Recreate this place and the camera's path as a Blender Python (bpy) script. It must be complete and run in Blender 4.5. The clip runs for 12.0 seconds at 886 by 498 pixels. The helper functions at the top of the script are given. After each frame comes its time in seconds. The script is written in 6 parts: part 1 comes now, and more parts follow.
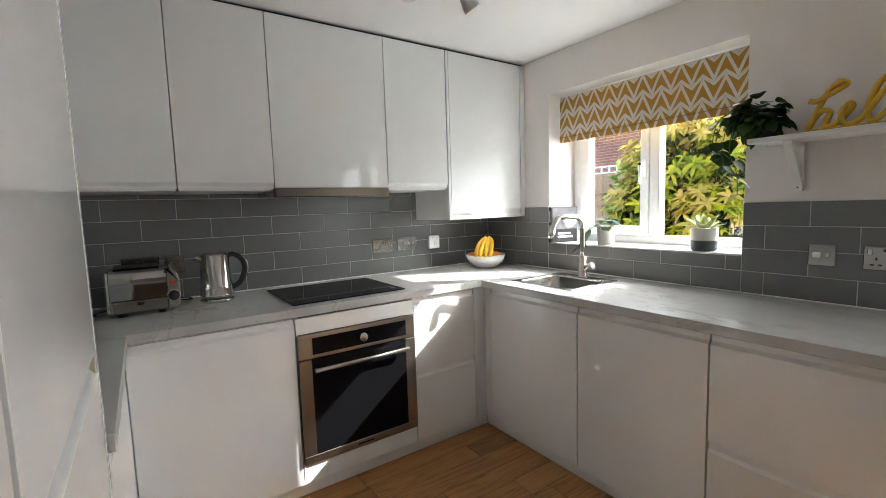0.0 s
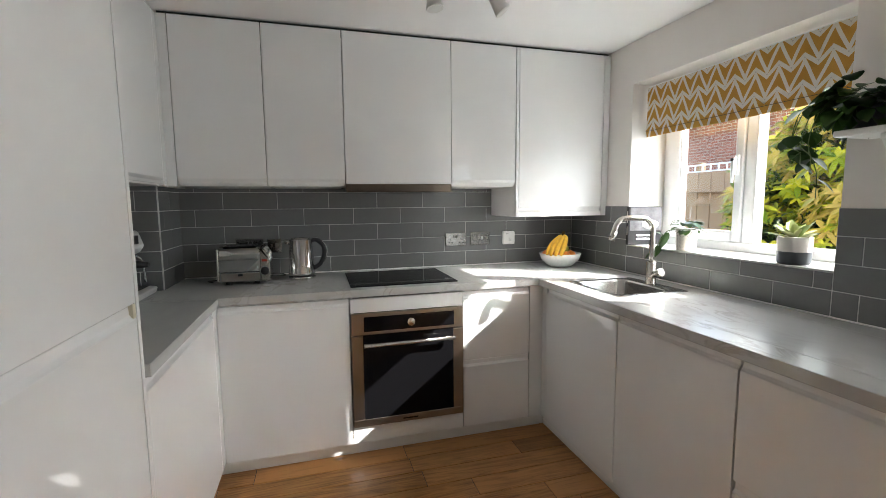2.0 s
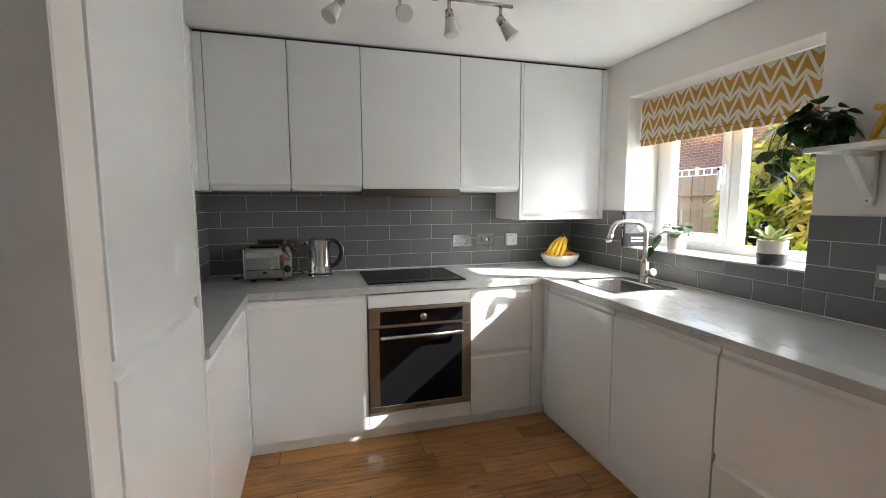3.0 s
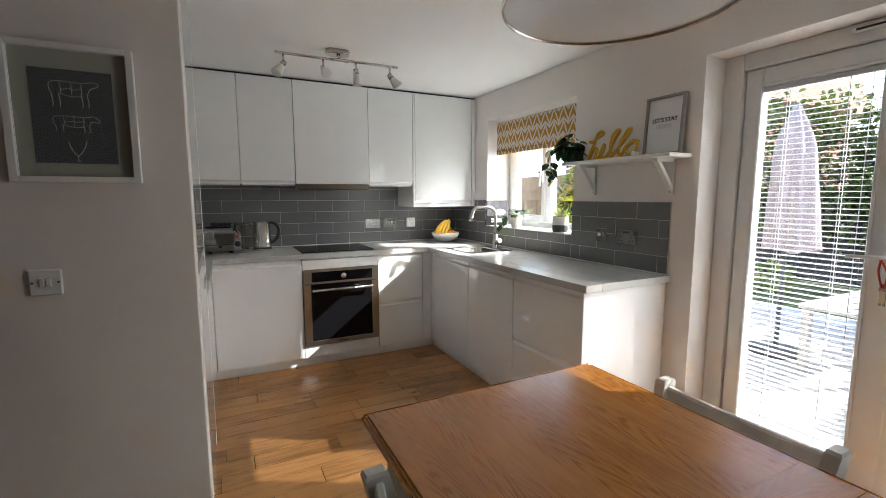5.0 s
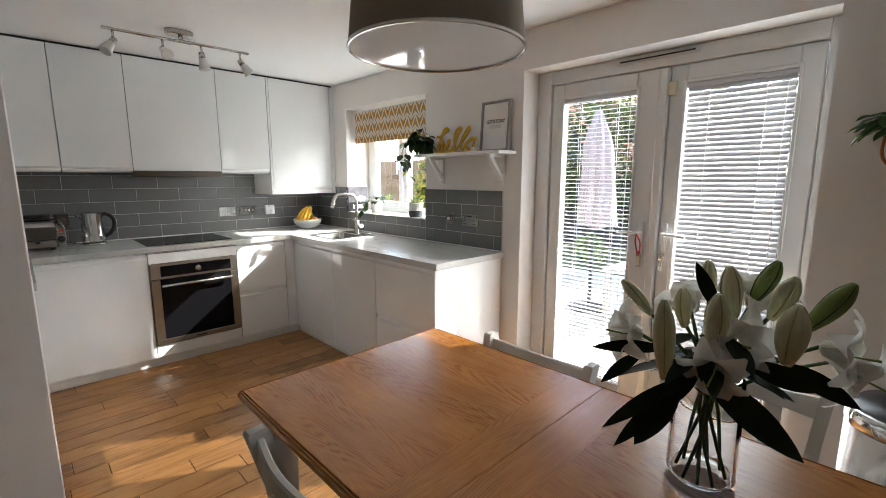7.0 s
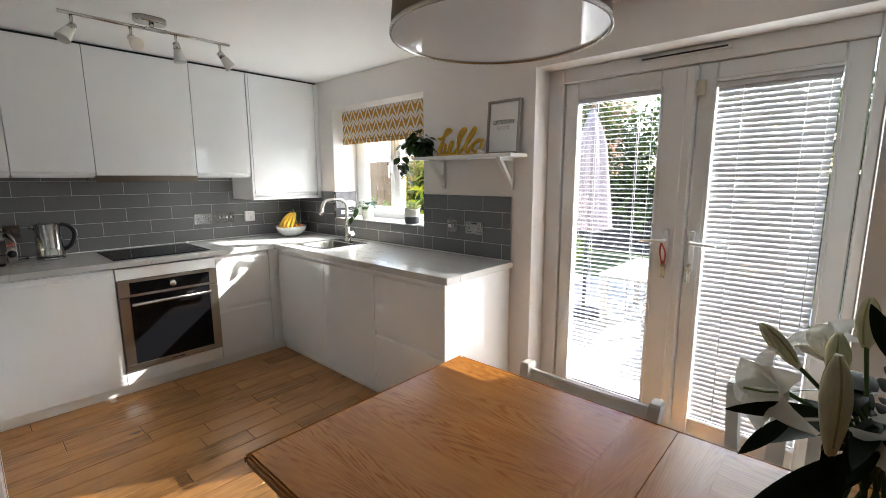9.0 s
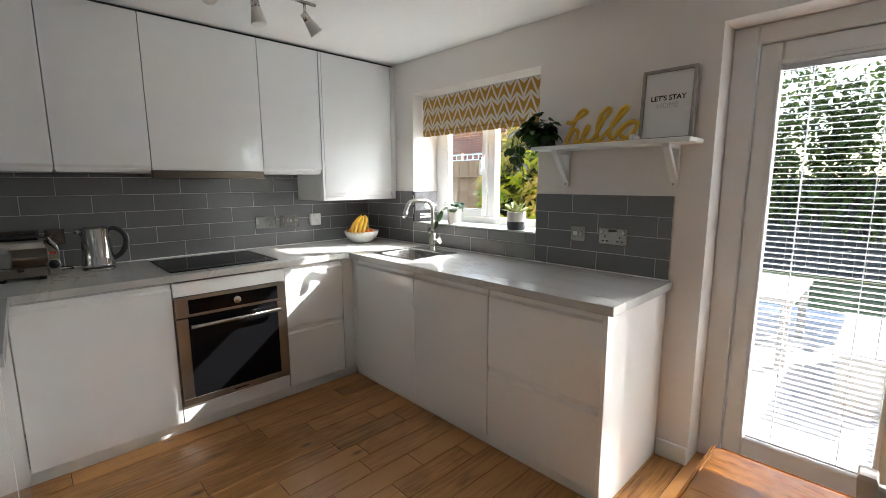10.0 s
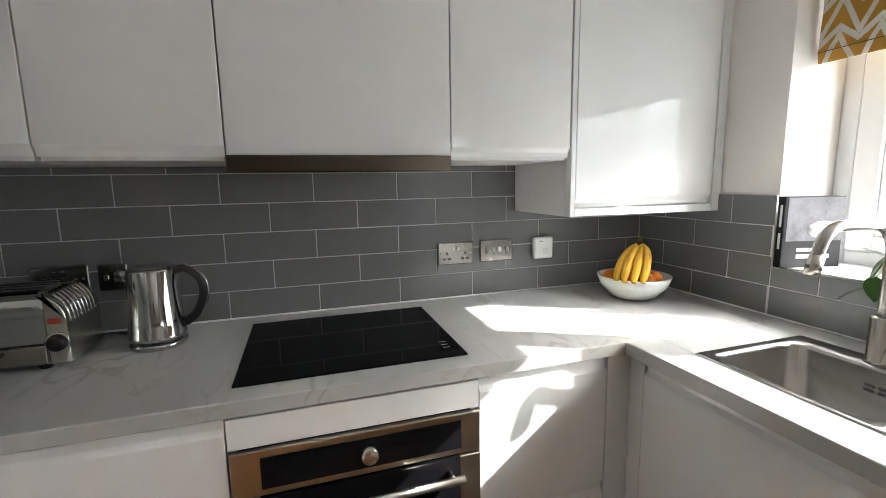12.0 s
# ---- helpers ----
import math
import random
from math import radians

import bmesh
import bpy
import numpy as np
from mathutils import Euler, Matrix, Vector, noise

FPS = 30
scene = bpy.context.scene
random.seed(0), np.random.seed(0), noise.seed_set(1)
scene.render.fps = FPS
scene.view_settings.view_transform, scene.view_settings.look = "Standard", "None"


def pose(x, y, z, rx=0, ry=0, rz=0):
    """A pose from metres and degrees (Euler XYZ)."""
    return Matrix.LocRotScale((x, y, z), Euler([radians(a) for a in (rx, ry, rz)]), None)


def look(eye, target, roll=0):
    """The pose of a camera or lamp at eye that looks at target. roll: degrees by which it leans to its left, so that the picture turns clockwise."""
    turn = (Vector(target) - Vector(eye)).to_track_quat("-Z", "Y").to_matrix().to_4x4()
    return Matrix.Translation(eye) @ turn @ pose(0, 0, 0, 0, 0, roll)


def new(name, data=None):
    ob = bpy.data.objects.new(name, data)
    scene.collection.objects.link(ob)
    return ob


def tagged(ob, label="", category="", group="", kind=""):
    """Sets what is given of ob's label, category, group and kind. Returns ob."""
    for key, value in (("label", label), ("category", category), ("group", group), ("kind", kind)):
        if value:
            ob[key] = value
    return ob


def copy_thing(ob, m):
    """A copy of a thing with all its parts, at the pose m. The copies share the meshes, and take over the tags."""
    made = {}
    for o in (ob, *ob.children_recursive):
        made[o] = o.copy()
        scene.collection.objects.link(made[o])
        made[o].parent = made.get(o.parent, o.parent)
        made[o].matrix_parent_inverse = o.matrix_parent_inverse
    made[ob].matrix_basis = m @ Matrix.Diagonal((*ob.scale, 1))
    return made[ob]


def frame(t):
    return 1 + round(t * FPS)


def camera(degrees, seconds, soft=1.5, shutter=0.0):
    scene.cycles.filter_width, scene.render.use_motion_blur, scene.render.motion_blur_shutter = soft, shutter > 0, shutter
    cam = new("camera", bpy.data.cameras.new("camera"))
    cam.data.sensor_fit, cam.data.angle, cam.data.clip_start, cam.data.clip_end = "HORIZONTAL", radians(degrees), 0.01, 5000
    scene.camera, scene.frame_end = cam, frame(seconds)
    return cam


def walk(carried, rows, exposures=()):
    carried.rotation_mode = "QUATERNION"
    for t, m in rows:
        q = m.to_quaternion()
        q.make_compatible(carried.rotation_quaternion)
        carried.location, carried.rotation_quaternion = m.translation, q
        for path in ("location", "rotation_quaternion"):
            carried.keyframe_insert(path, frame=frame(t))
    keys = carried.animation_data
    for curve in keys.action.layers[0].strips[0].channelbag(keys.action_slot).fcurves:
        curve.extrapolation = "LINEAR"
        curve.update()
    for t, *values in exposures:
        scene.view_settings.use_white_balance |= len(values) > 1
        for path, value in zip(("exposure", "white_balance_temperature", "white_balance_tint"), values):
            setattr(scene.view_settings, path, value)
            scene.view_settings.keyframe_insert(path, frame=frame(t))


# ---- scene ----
cam = camera(90.7, 12.0, soft=0.6)
PATH = [
    (0, (0.029, 0.033, 1.308), (1.155, 1.674, 1.115), -1.8),
    (0.5, (0.106, 0.06, 1.318), (0.987, 1.844, 1.118), -1.4),
    (1, (0.224, -0.079, 1.33), (0.913, 1.788, 1.125), -0.9),
    (1.5, (0.319, -0.186, 1.32), (0.876, 1.724, 1.112), -0.7),
    (2, (0.408, -0.25, 1.317), (0.954, 1.663, 1.105), -0.5),
    (2.5, (0.386, -0.269, 1.32), (0.939, 1.641, 1.11), -0.4),
    (2.7, (0.342, -0.304, 1.338), (0.894, 1.607, 1.127), -0.3),
    (4.3, (0.114, -1.14, 1.329), (0.848, 0.71, 1.128), -0.2),
    (4.5, (0.068, -1.222, 1.346), (0.845, 0.607, 1.126), -0.4),
    (5, (0.038, -1.453, 1.316), (0.926, 0.323, 1.079), -0.1),
    (5.5, (-0.011, -1.576, 1.307), (1.063, 0.088, 1.034), 0.2),
    (6, (-0.042, -1.633, 1.316), (1.152, -0.056, 1.019), 0.2),
    (6.5, (-0.063, -1.657, 1.344), (1.231, -0.164, 1.033), 0.1),
    (7, (-0.071, -1.665, 1.364), (1.305, -0.248, 1.046), 0.0),
    (7.2, (-0.085, -1.677, 1.378), (1.312, -0.284, 1.051), -0.2),
    (8.8, (-0.045, -1.46, 1.411), (1.416, -0.133, 1.083), -0.4),
    (9, (-0.049, -1.366, 1.394), (1.411, -0.037, 1.076), -0.2),
    (9.5, (-0.024, -1.034, 1.383), (1.408, 0.328, 1.074), -0.2),
    (10, (0.03, -0.598, 1.352), (1.402, 0.825, 1.05), -0.2),
    (10.5, (0.1, -0.182, 1.364), (1.329, 1.366, 1.061), -0.5),
    (11, (0.282, 0.255, 1.375), (1.344, 1.925, 1.086), -0.6),
    (11.5, (0.591, 0.615, 1.36), (1.451, 2.399, 1.079), -0.9),
    (12, (0.736, 0.956, 1.34), (1.337, 2.84, 1.045), -1.0),
]
EXPOSURES = ((0, 2.45), (2.5, 2.44), (4.3, 2.36), (5, 2.30), (6, 2.44), (7, 2.50), (9, 2.46), (9.5, 2.28), (10, 2.22), (10.5, 2.24), (11, 2.48), (11.5, 2.42), (12, 2.34))
walk(cam, [(t, look(eye, target, roll)) for t, eye, target, roll in PATH], EXPOSURES)

# ---- light ----
SUN_FROM = Vector((0.61, -0.335, 0.48)).normalized()
world = bpy.data.worlds.new("world")
scene.world = world
world.use_nodes = True
wn = world.node_tree.nodes
sky = wn.new("ShaderNodeTexSky")
sky.sky_type, sky.sun_disc = "NISHITA", False
sky.sun_elevation = math.asin(SUN_FROM.z)
sky.sun_rotation = math.atan2(SUN_FROM.x, SUN_FROM.y)
world.node_tree.links.new(sky.outputs[0], wn["Background"].inputs[0])
wn["Background"].inputs[1].default_value = 0.15
sun = new("sun", bpy.data.lights.new("sun", "SUN"))
sun.data.energy, sun.data.angle, sun.data.color = 3.1, radians(0.5), (1.0, 0.965, 0.92)
sun.matrix_basis = look((6, -5, 6), Vector((6, -5, 6)) - SUN_FROM)


def daylight(name, x, y0, y1, z0, z1, watts):
    """Sky light entering by an opening."""
    l = new(name, bpy.data.lights.new(name, "AREA"))
    l.data.shape, l.data.size, l.data.size_y = "RECTANGLE", y1 - y0, z1 - z0
    l.data.energy, l.data.color = watts, (0.86, 0.94, 0.97)
    l.matrix_basis = look((x, (y0 + y1) / 2, (z0 + z1) / 2), (x - 1, (y0 + y1) / 2, (z0 + z1) / 2))


daylight("sky_light_doors", 2.338, -1.38, -0.84, 0.16, 1.83, 2.1)
daylight("sky_light_window", 2.43, 0.92, 1.94, 1.09, 1.66, 0.9)


# ---- materials ----
def material(name, color, rough=0.5, metal=0.0, vary=0.06, scale=8.0, bump=0.0, fine=120.0, coat=0.0, stretch=(1, 1, 1), piece=0.0, spec=0.5):
    """A principled surface whose colour drifts at two scales, with fine relief and a roughness that drifts too."""
    m = bpy.data.materials.new(name)
    m.use_nodes = True
    nt = m.node_tree
    b = nt.nodes["Principled BSDF"]
    b.inputs["Metallic"].default_value = metal
    b.inputs["Specular IOR Level"].default_value = spec
    b.inputs["Coat Weight"].default_value = coat
    b.inputs["Coat Roughness"].default_value = 0.05
    tc = nt.nodes.new("ShaderNodeTexCoord")
    mp = nt.nodes.new("ShaderNodeMapping")
    mp.inputs["Scale"].default_value = stretch
    nt.links.new(tc.outputs["Object"], mp.inputs[0])
    big, small = nt.nodes.new("ShaderNodeTexNoise"), nt.nodes.new("ShaderNodeTexNoise")
    big.inputs["Scale"].default_value, small.inputs["Scale"].default_value = scale, fine
    big.inputs["Detail"].default_value, small.inputs["Detail"].default_value = 4, 3
    nt.links.new(mp.outputs[0], big.inputs[0])
    nt.links.new(mp.outputs[0], small.inputs[0])
    add = nt.nodes.new("ShaderNodeMath")
    add.operation = "MULTIPLY_ADD"
    add.inputs[1].default_value = 0.35
    nt.links.new(small.outputs[0], add.inputs[0])
    nt.links.new(big.outputs[0], add.inputs[2])
    value = add.outputs[0]
    if piece:
        info, pm = nt.nodes.new("ShaderNodeObjectInfo"), nt.nodes.new("ShaderNodeMath")
        pm.operation = "MULTIPLY_ADD"
        pm.inputs[1].default_value = piece
        nt.links.new(info.outputs["Random"], pm.inputs[0])
        nt.links.new(value, pm.inputs[2])
        value = pm.outputs[0]
    ramp = nt.nodes.new("ShaderNodeMapRange")
    ramp.inputs[1].default_value, ramp.inputs[2].default_value = 0.35, 1.0 + piece
    ramp.inputs[3].default_value, ramp.inputs[4].default_value = 1 - vary, 1 + vary
    nt.links.new(value, ramp.inputs[0])
    mul = nt.nodes.new("ShaderNodeVectorMath")
    mul.operation = "SCALE"
    mul.inputs[0].default_value = color
    nt.links.new(ramp.outputs[0], mul.inputs["Scale"])
    nt.links.new(mul.outputs[0], b.inputs["Base Color"])
    rr = nt.nodes.new("ShaderNodeMapRange")
    rr.inputs[3].default_value, rr.inputs[4].default_value = max(0.02, rough * 0.85), min(1, rough * 1.15)
    nt.links.new(big.outputs[0], rr.inputs[0])
    nt.links.new(rr.outputs[0], b.inputs["Roughness"])
    if bump:
        bp = nt.nodes.new("ShaderNodeBump")
        bp.inputs["Strength"].default_value, bp.inputs["Distance"].default_value = bump, 0.002
        nt.links.new(small.outputs[0], bp.inputs["Height"])
        nt.links.new(bp.outputs[0], b.inputs["Normal"])
    return m


def wood(name, dark, light, along="y", rough=0.4, piece=0.25, knots=0.0, grain=1.0, pore=0.4, spread=1.0, arch=0.0, patch=False):
    """Oak: long fibres, cathedral figure and a tone of its own for each piece."""
    m = bpy.data.materials.new(name)
    m.use_nodes = True
    nt = m.node_tree
    N, L = nt.nodes.new, nt.links.new
    b = nt.nodes["Principled BSDF"]
    tc, mp, info = N("ShaderNodeTexCoord"), N("ShaderNodeMapping"), N("ShaderNodeObjectInfo")
    mp.inputs["Scale"].default_value = {"x": (0.08, 1, 1), "y": (1, 0.08, 1), "z": (1, 1, 0.08)}[along]
    off = N("ShaderNodeVectorMath")
    off.operation = "SCALE"
    off.inputs[0].default_value = (7.3, 5.1, 3.7)
    L(info.outputs["Random"], off.inputs["Scale"])
    shift = N("ShaderNodeVectorMath")
    L(tc.outputs["Object"], shift.inputs[0])
    L(off.outputs[0], shift.inputs[1])
    L(shift.outputs[0], mp.inputs[0])
    fig, fib, blot = N("ShaderNodeTexNoise"), N("ShaderNodeTexNoise"), N("ShaderNodeTexNoise")
    fig.inputs["Scale"].default_value, fig.inputs["Detail"].default_value, fig.inputs["Distortion"].default_value = 9, 5, 1.6
    fib.inputs["Scale"].default_value, fib.inputs["Detail"].default_value = 160 * grain, 4
    blot.inputs["Scale"].default_value, blot.inputs["Detail"].default_value = 5, 3
    for n in (fig, fib):
        L(mp.outputs[0], n.inputs[0])
    L(shift.outputs[0], blot.inputs[0])
    rings = N("ShaderNodeMath")
    rings.operation = "MULTIPLY"
    rings.inputs[1].default_value = 9.0
    source = fig.outputs[0]
    if arch:
        sep, across, square, lengthways, total = N("ShaderNodeSeparateXYZ"), N("ShaderNodeMath"), N("ShaderNodeMath"), N("ShaderNodeMath"), N("ShaderNodeMath")
        L(shift.outputs[0], sep.inputs[0])
        across.operation, across.inputs[1].default_value = "PINGPONG", 0.1
        square.operation = "MULTIPLY"
        lengthways.operation, lengthways.inputs[1].default_value = "MULTIPLY_ADD", 1.6
        total.operation, total.inputs[1].default_value = "MULTIPLY_ADD", arch
        u_, v_ = ("X", "Y") if along == "y" else ("Y", "X")
        L(sep.outputs[u_], across.inputs[0])
        L(across.outputs[0], square.inputs[0])
        L(across.outputs[0], square.inputs[1])
        L(sep.outputs[v_], lengthways.inputs[0])
        L(fig.outputs[0], lengthways.inputs[2])
        L(square.outputs[0], total.inputs[0])
        L(lengthways.outputs[0], total.inputs[2])
        source = total.outputs[0]
    L(source, rings.inputs[0])
    saw = N("ShaderNodeMath")
    saw.operation = "PINGPONG"
    saw.inputs[1].default_value = 0.5
    L(rings.outputs[0], saw.inputs[0])
    a1, a2, a3 = N("ShaderNodeMath"), N("ShaderNodeMath"), N("ShaderNodeMath")
    for n, k in ((a1, 0.55), (a2, 0.65), (a3, piece)):
        n.operation = "MULTIPLY_ADD"
        n.inputs[1].default_value = k
    L(saw.outputs[0], a1.inputs[0])
    L(fib.outputs[0], a1.inputs[2])
    L(blot.outputs[0], a2.inputs[0])
    L(a1.outputs[0], a2.inputs[2])
    L(info.outputs["Random"], a3.inputs[0])
    L(a2.outputs[0], a3.inputs[2])
    cr = N("ShaderNodeValToRGB")
    cr.color_ramp.elements[0].position, cr.color_ramp.elements[0].color = 0.62, (*dark, 1)
    cr.color_ramp.elements[1].position, cr.color_ramp.elements[1].color = 1.28, (*light, 1)
    scale = N("ShaderNodeMath")
    scale.operation = "MULTIPLY"
    scale.inputs[1].default_value = 0.72
    L(a3.outputs[0], scale.inputs[0])
    middle = 0.72 * (0.5 + 0.1375 + 0.325 + piece / 2)
    cr.color_ramp.elements[0].position, cr.color_ramp.elements[1].position = middle - 0.2 * spread, middle + 0.17 * spread
    pm, pores, pr = N("ShaderNodeMapping"), N("ShaderNodeTexNoise"), N("ShaderNodeMapRange")
    pm.inputs["Scale"].default_value = {"x": (0.05, 1, 1), "y": (1, 0.05, 1), "z": (1, 1, 0.05)}[along]
    L(shift.outputs[0], pm.inputs[0])
    L(pm.outputs[0], pores.inputs[0])
    pores.inputs["Scale"].default_value, pores.inputs["Detail"].default_value = 210 * grain, 2
    pr.inputs[1].default_value, pr.inputs[2].default_value, pr.inputs[3].default_value, pr.inputs[4].default_value = (0.44, 0.58, pore, 0.0) if patch else (0.38, 0.5, pore, 0.0)
    L(pores.outputs[0], pr.inputs[0])
    gate, minus = N("ShaderNodeMath"), N("ShaderNodeMath")
    gate.operation, minus.operation = "MULTIPLY", "SUBTRACT"
    band = N("ShaderNodeMapRange")
    band.inputs[1].default_value, band.inputs[2].default_value, band.inputs[3].default_value, band.inputs[4].default_value = 0.04, 0.24, 1.0, 0.08
    L(saw.outputs[0], band.inputs[0])
    L(pr.outputs[0], gate.inputs[0])
    L(band.outputs[0], gate.inputs[1])
    L(scale.outputs[0], minus.inputs[0])
    L(gate.outputs[0], minus.inputs[1])
    if patch:
        where, open_pores, last = N("ShaderNodeTexNoise"), N("ShaderNodeMapRange"), N("ShaderNodeMath")
        pw = N("ShaderNodeMapping")
        pw.inputs["Scale"].default_value = {"x": (0.3, 1, 1), "y": (1, 0.3, 1), "z": (1, 1, 0.3)}[along]
        L(shift.outputs[0], pw.inputs[0])
        L(pw.outputs[0], where.inputs[0])
        where.inputs["Scale"].default_value, where.inputs["Detail"].default_value = 7.0, 1.0
        open_pores.inputs[1].default_value, open_pores.inputs[2].default_value = 0.44, 0.56
        L(where.outputs[0], open_pores.inputs[0])
        last.operation = "MULTIPLY"
        L(gate.outputs[0], last.inputs[0])
        L(open_pores.outputs[0], last.inputs[1])
        L(last.outputs[0], minus.inputs[1])
    L(minus.outputs[0], cr.inputs[0])
    out = cr.outputs[0]
    if knots:
        vo, kr, mix = N("ShaderNodeTexVoronoi"), N("ShaderNodeMapRange"), N("ShaderNodeMix")
        vo.inputs["Scale"].default_value = knots
        kp = N("ShaderNodeMapping")
        kp.inputs["Scale"].default_value = {"x": (0.45, 1, 1), "y": (1, 0.45, 1), "z": (1, 1, 0.45)}[along]
        L(shift.outputs[0], kp.inputs[0])
        L(kp.outputs[0], vo.inputs["Vector"])
        kr.inputs[1].default_value, kr.inputs[2].default_value, kr.inputs[3].default_value, kr.inputs[4].default_value = 0.03, 0.12, 0.85, 0.0
        L(vo.outputs["Distance"], kr.inputs[0])
        mix.data_type = "RGBA"
        mix.inputs["B"].default_value = (dark[0] * 0.35, dark[1] * 0.3, dark[2] * 0.3, 1)
        L(kr.outputs[0], mix.inputs["Factor"])
        L(cr.outputs[0], mix.inputs["A"])
        for o in mix.outputs:
            if o.type == "RGBA":
                out = o
    L(out, b.inputs["Base Color"])
    b.inputs["Roughness"].default_value = rough
    bp = N("ShaderNodeBump")
    bp.inputs["Strength"].default_value, bp.inputs["Distance"].default_value = 0.15, 0.001
    L(fib.outputs[0], bp.inputs["Height"])
    L(bp.outputs[0], b.inputs["Normal"])
    return m


def glass(name, tint=(1, 1, 1), rough=0.0, ior=1.45):
    m = bpy.data.materials.new(name)
    m.use_nodes = True
    b = m.node_tree.nodes["Principled BSDF"]
    b.inputs["Base Color"].default_value = (*tint, 1)
    b.inputs["Transmission Weight"].default_value, b.inputs["Roughness"].default_value, b.inputs["IOR"].default_value = 1.0, rough, ior
    return m


WALL = material("wall_paint", (0.79, 0.755, 0.72), 0.75, vary=0.02, scale=2, bump=0.08, fine=260)
CEIL = material("ceiling_paint", (0.87, 0.87, 0.865), 0.8, vary=0.015, scale=2, bump=0.06, fine=220)
GLOSS = material("white_gloss", (0.86, 0.87, 0.87), 0.035, vary=0.01, scale=3, coat=0.3)
CARCASS = material("white_carcass", (0.78, 0.78, 0.77), 0.35, vary=0.012)
TRIM = material("white_trim_paint", (0.82, 0.82, 0.80), 0.35, vary=0.015, scale=6, bump=0.03)
UPVC = material("white_upvc", (0.76, 0.77, 0.77), 0.3, vary=0.012, scale=5)
TILE = material("grey_tile_glaze", (0.168, 0.173, 0.173), 0.24, vary=0.07, scale=14, bump=0.05, fine=60, piece=0.25)
GROUT = material("pale_grout", (0.52, 0.52, 0.51), 0.9, vary=0.05, bump=0.2, fine=400)
SINKSTEEL = material("sink_steel", (0.50, 0.49, 0.47), 0.2, 1.0, vary=0.05, scale=6, bump=0.04, fine=300, stretch=(0.1, 1, 1))
PLATE = material("brushed_plate", (0.36, 0.35, 0.33), 0.2, 1.0, vary=0.04, fine=300, stretch=(0.1, 1, 1))
HOODSTEEL = material("bronze_tinted_steel", (0.17, 0.14, 0.11), 0.3, 1.0, vary=0.08, scale=6, fine=300, stretch=(0.1, 1, 1))
STEEL = material("brushed_steel", (0.34, 0.31, 0.275), 0.3, 1.0, vary=0.06, scale=6, bump=0.04, fine=300, stretch=(0.1, 1, 1))
CHROME = material("chrome", (0.52, 0.52, 0.51), 0.035, 1.0, vary=0.02)
SATIN = material("satin_nickel", (0.58, 0.56, 0.52), 0.25, 1.0, vary=0.03)
BLACK = material("black_plastic", (0.012, 0.012, 0.013), 0.35, vary=0.1)
BLACKGLASS = material("black_glass", (0.006, 0.006, 0.007), 0.05, vary=0.05, spec=0.06)
# Near-black of the floor underlay, also the painted shade above the wall units.
DARKGAP = material("dark_gap_shade_and_underlay", (0.03, 0.03, 0.03), 0.7)
FLOORWOOD = wood("oak_floorboard", (0.17, 0.073, 0.022), (0.49, 0.24, 0.082), "x", 0.28, 0.6, knots=6.0, grain=0.4, pore=0.1, spread=2.3)
TABLEWOOD = wood("oak_tabletop", (0.34, 0.115, 0.016), (0.56, 0.235, 0.045), "y", 0.27, 0.10, grain=0.42, pore=1.1, spread=2.6, arch=110.0, patch=True)
GLASS = glass("clear_glass")
GRASS = material("lawn", (0.07, 0.10, 0.03), 0.9, vary=0.4, scale=6, bump=0.6)
PAVING = material("pale_paving", (0.36, 0.35, 0.325), 0.8, vary=0.12, scale=4, bump=0.2)
BRICK = bpy.data.materials.new("red_brick")
BRICK.use_nodes = True
bt_, bb = BRICK.node_tree.nodes.new("ShaderNodeTexBrick"), BRICK.node_tree.nodes["Principled BSDF"]
btc, bmp = BRICK.node_tree.nodes.new("ShaderNodeTexCoord"), BRICK.node_tree.nodes.new("ShaderNodeMapping")
bsep, bcomb = BRICK.node_tree.nodes.new("ShaderNodeSeparateXYZ"), BRICK.node_tree.nodes.new("ShaderNodeCombineXYZ")
BRICK.node_tree.links.new(btc.outputs["Object"], bmp.inputs[0])
BRICK.node_tree.links.new(bmp.outputs[0], bsep.inputs[0])
BRICK.node_tree.links.new(bsep.outputs[1], bcomb.inputs[0])
BRICK.node_tree.links.new(bsep.outputs[2], bcomb.inputs[1])
BRICK.node_tree.links.new(bcomb.outputs[0], bt_.inputs["Vector"])
bt_.inputs["Color1"].default_value, bt_.inputs["Color2"].default_value, bt_.inputs["Mortar"].default_value = (0.36, 0.13, 0.08, 1), (0.24, 0.085, 0.055, 1), (0.40, 0.34, 0.29, 1)
bt_.inputs["Scale"].default_value, bt_.inputs["Brick Width"].default_value, bt_.inputs["Row Height"].default_value, bt_.inputs["Mortar Size"].default_value = 1.0, 0.225, 0.075, 0.006
BRICK.node_tree.links.new(bt_.outputs[0], bb.inputs["Base Color"])
bb.inputs["Roughness"].default_value = 0.9


# ---- building blocks ----
def box(x0, x1, y0, y1, z0, z1, bevel=0.0, bm=None, segments=1):
    out = bmesh.new()
    bmesh.ops.create_cube(out, size=1, matrix=Matrix.LocRotScale(((x0 + x1) / 2, (y0 + y1) / 2, (z0 + z1) / 2), None, (abs(x1 - x0), abs(y1 - y0), abs(z1 - z0))))
    if bevel:
        bmesh.ops.bevel(out, geom=out.edges[:], offset=bevel, segments=segments, affect="EDGES", clamp_overlap=True)
    return join(bm, out)


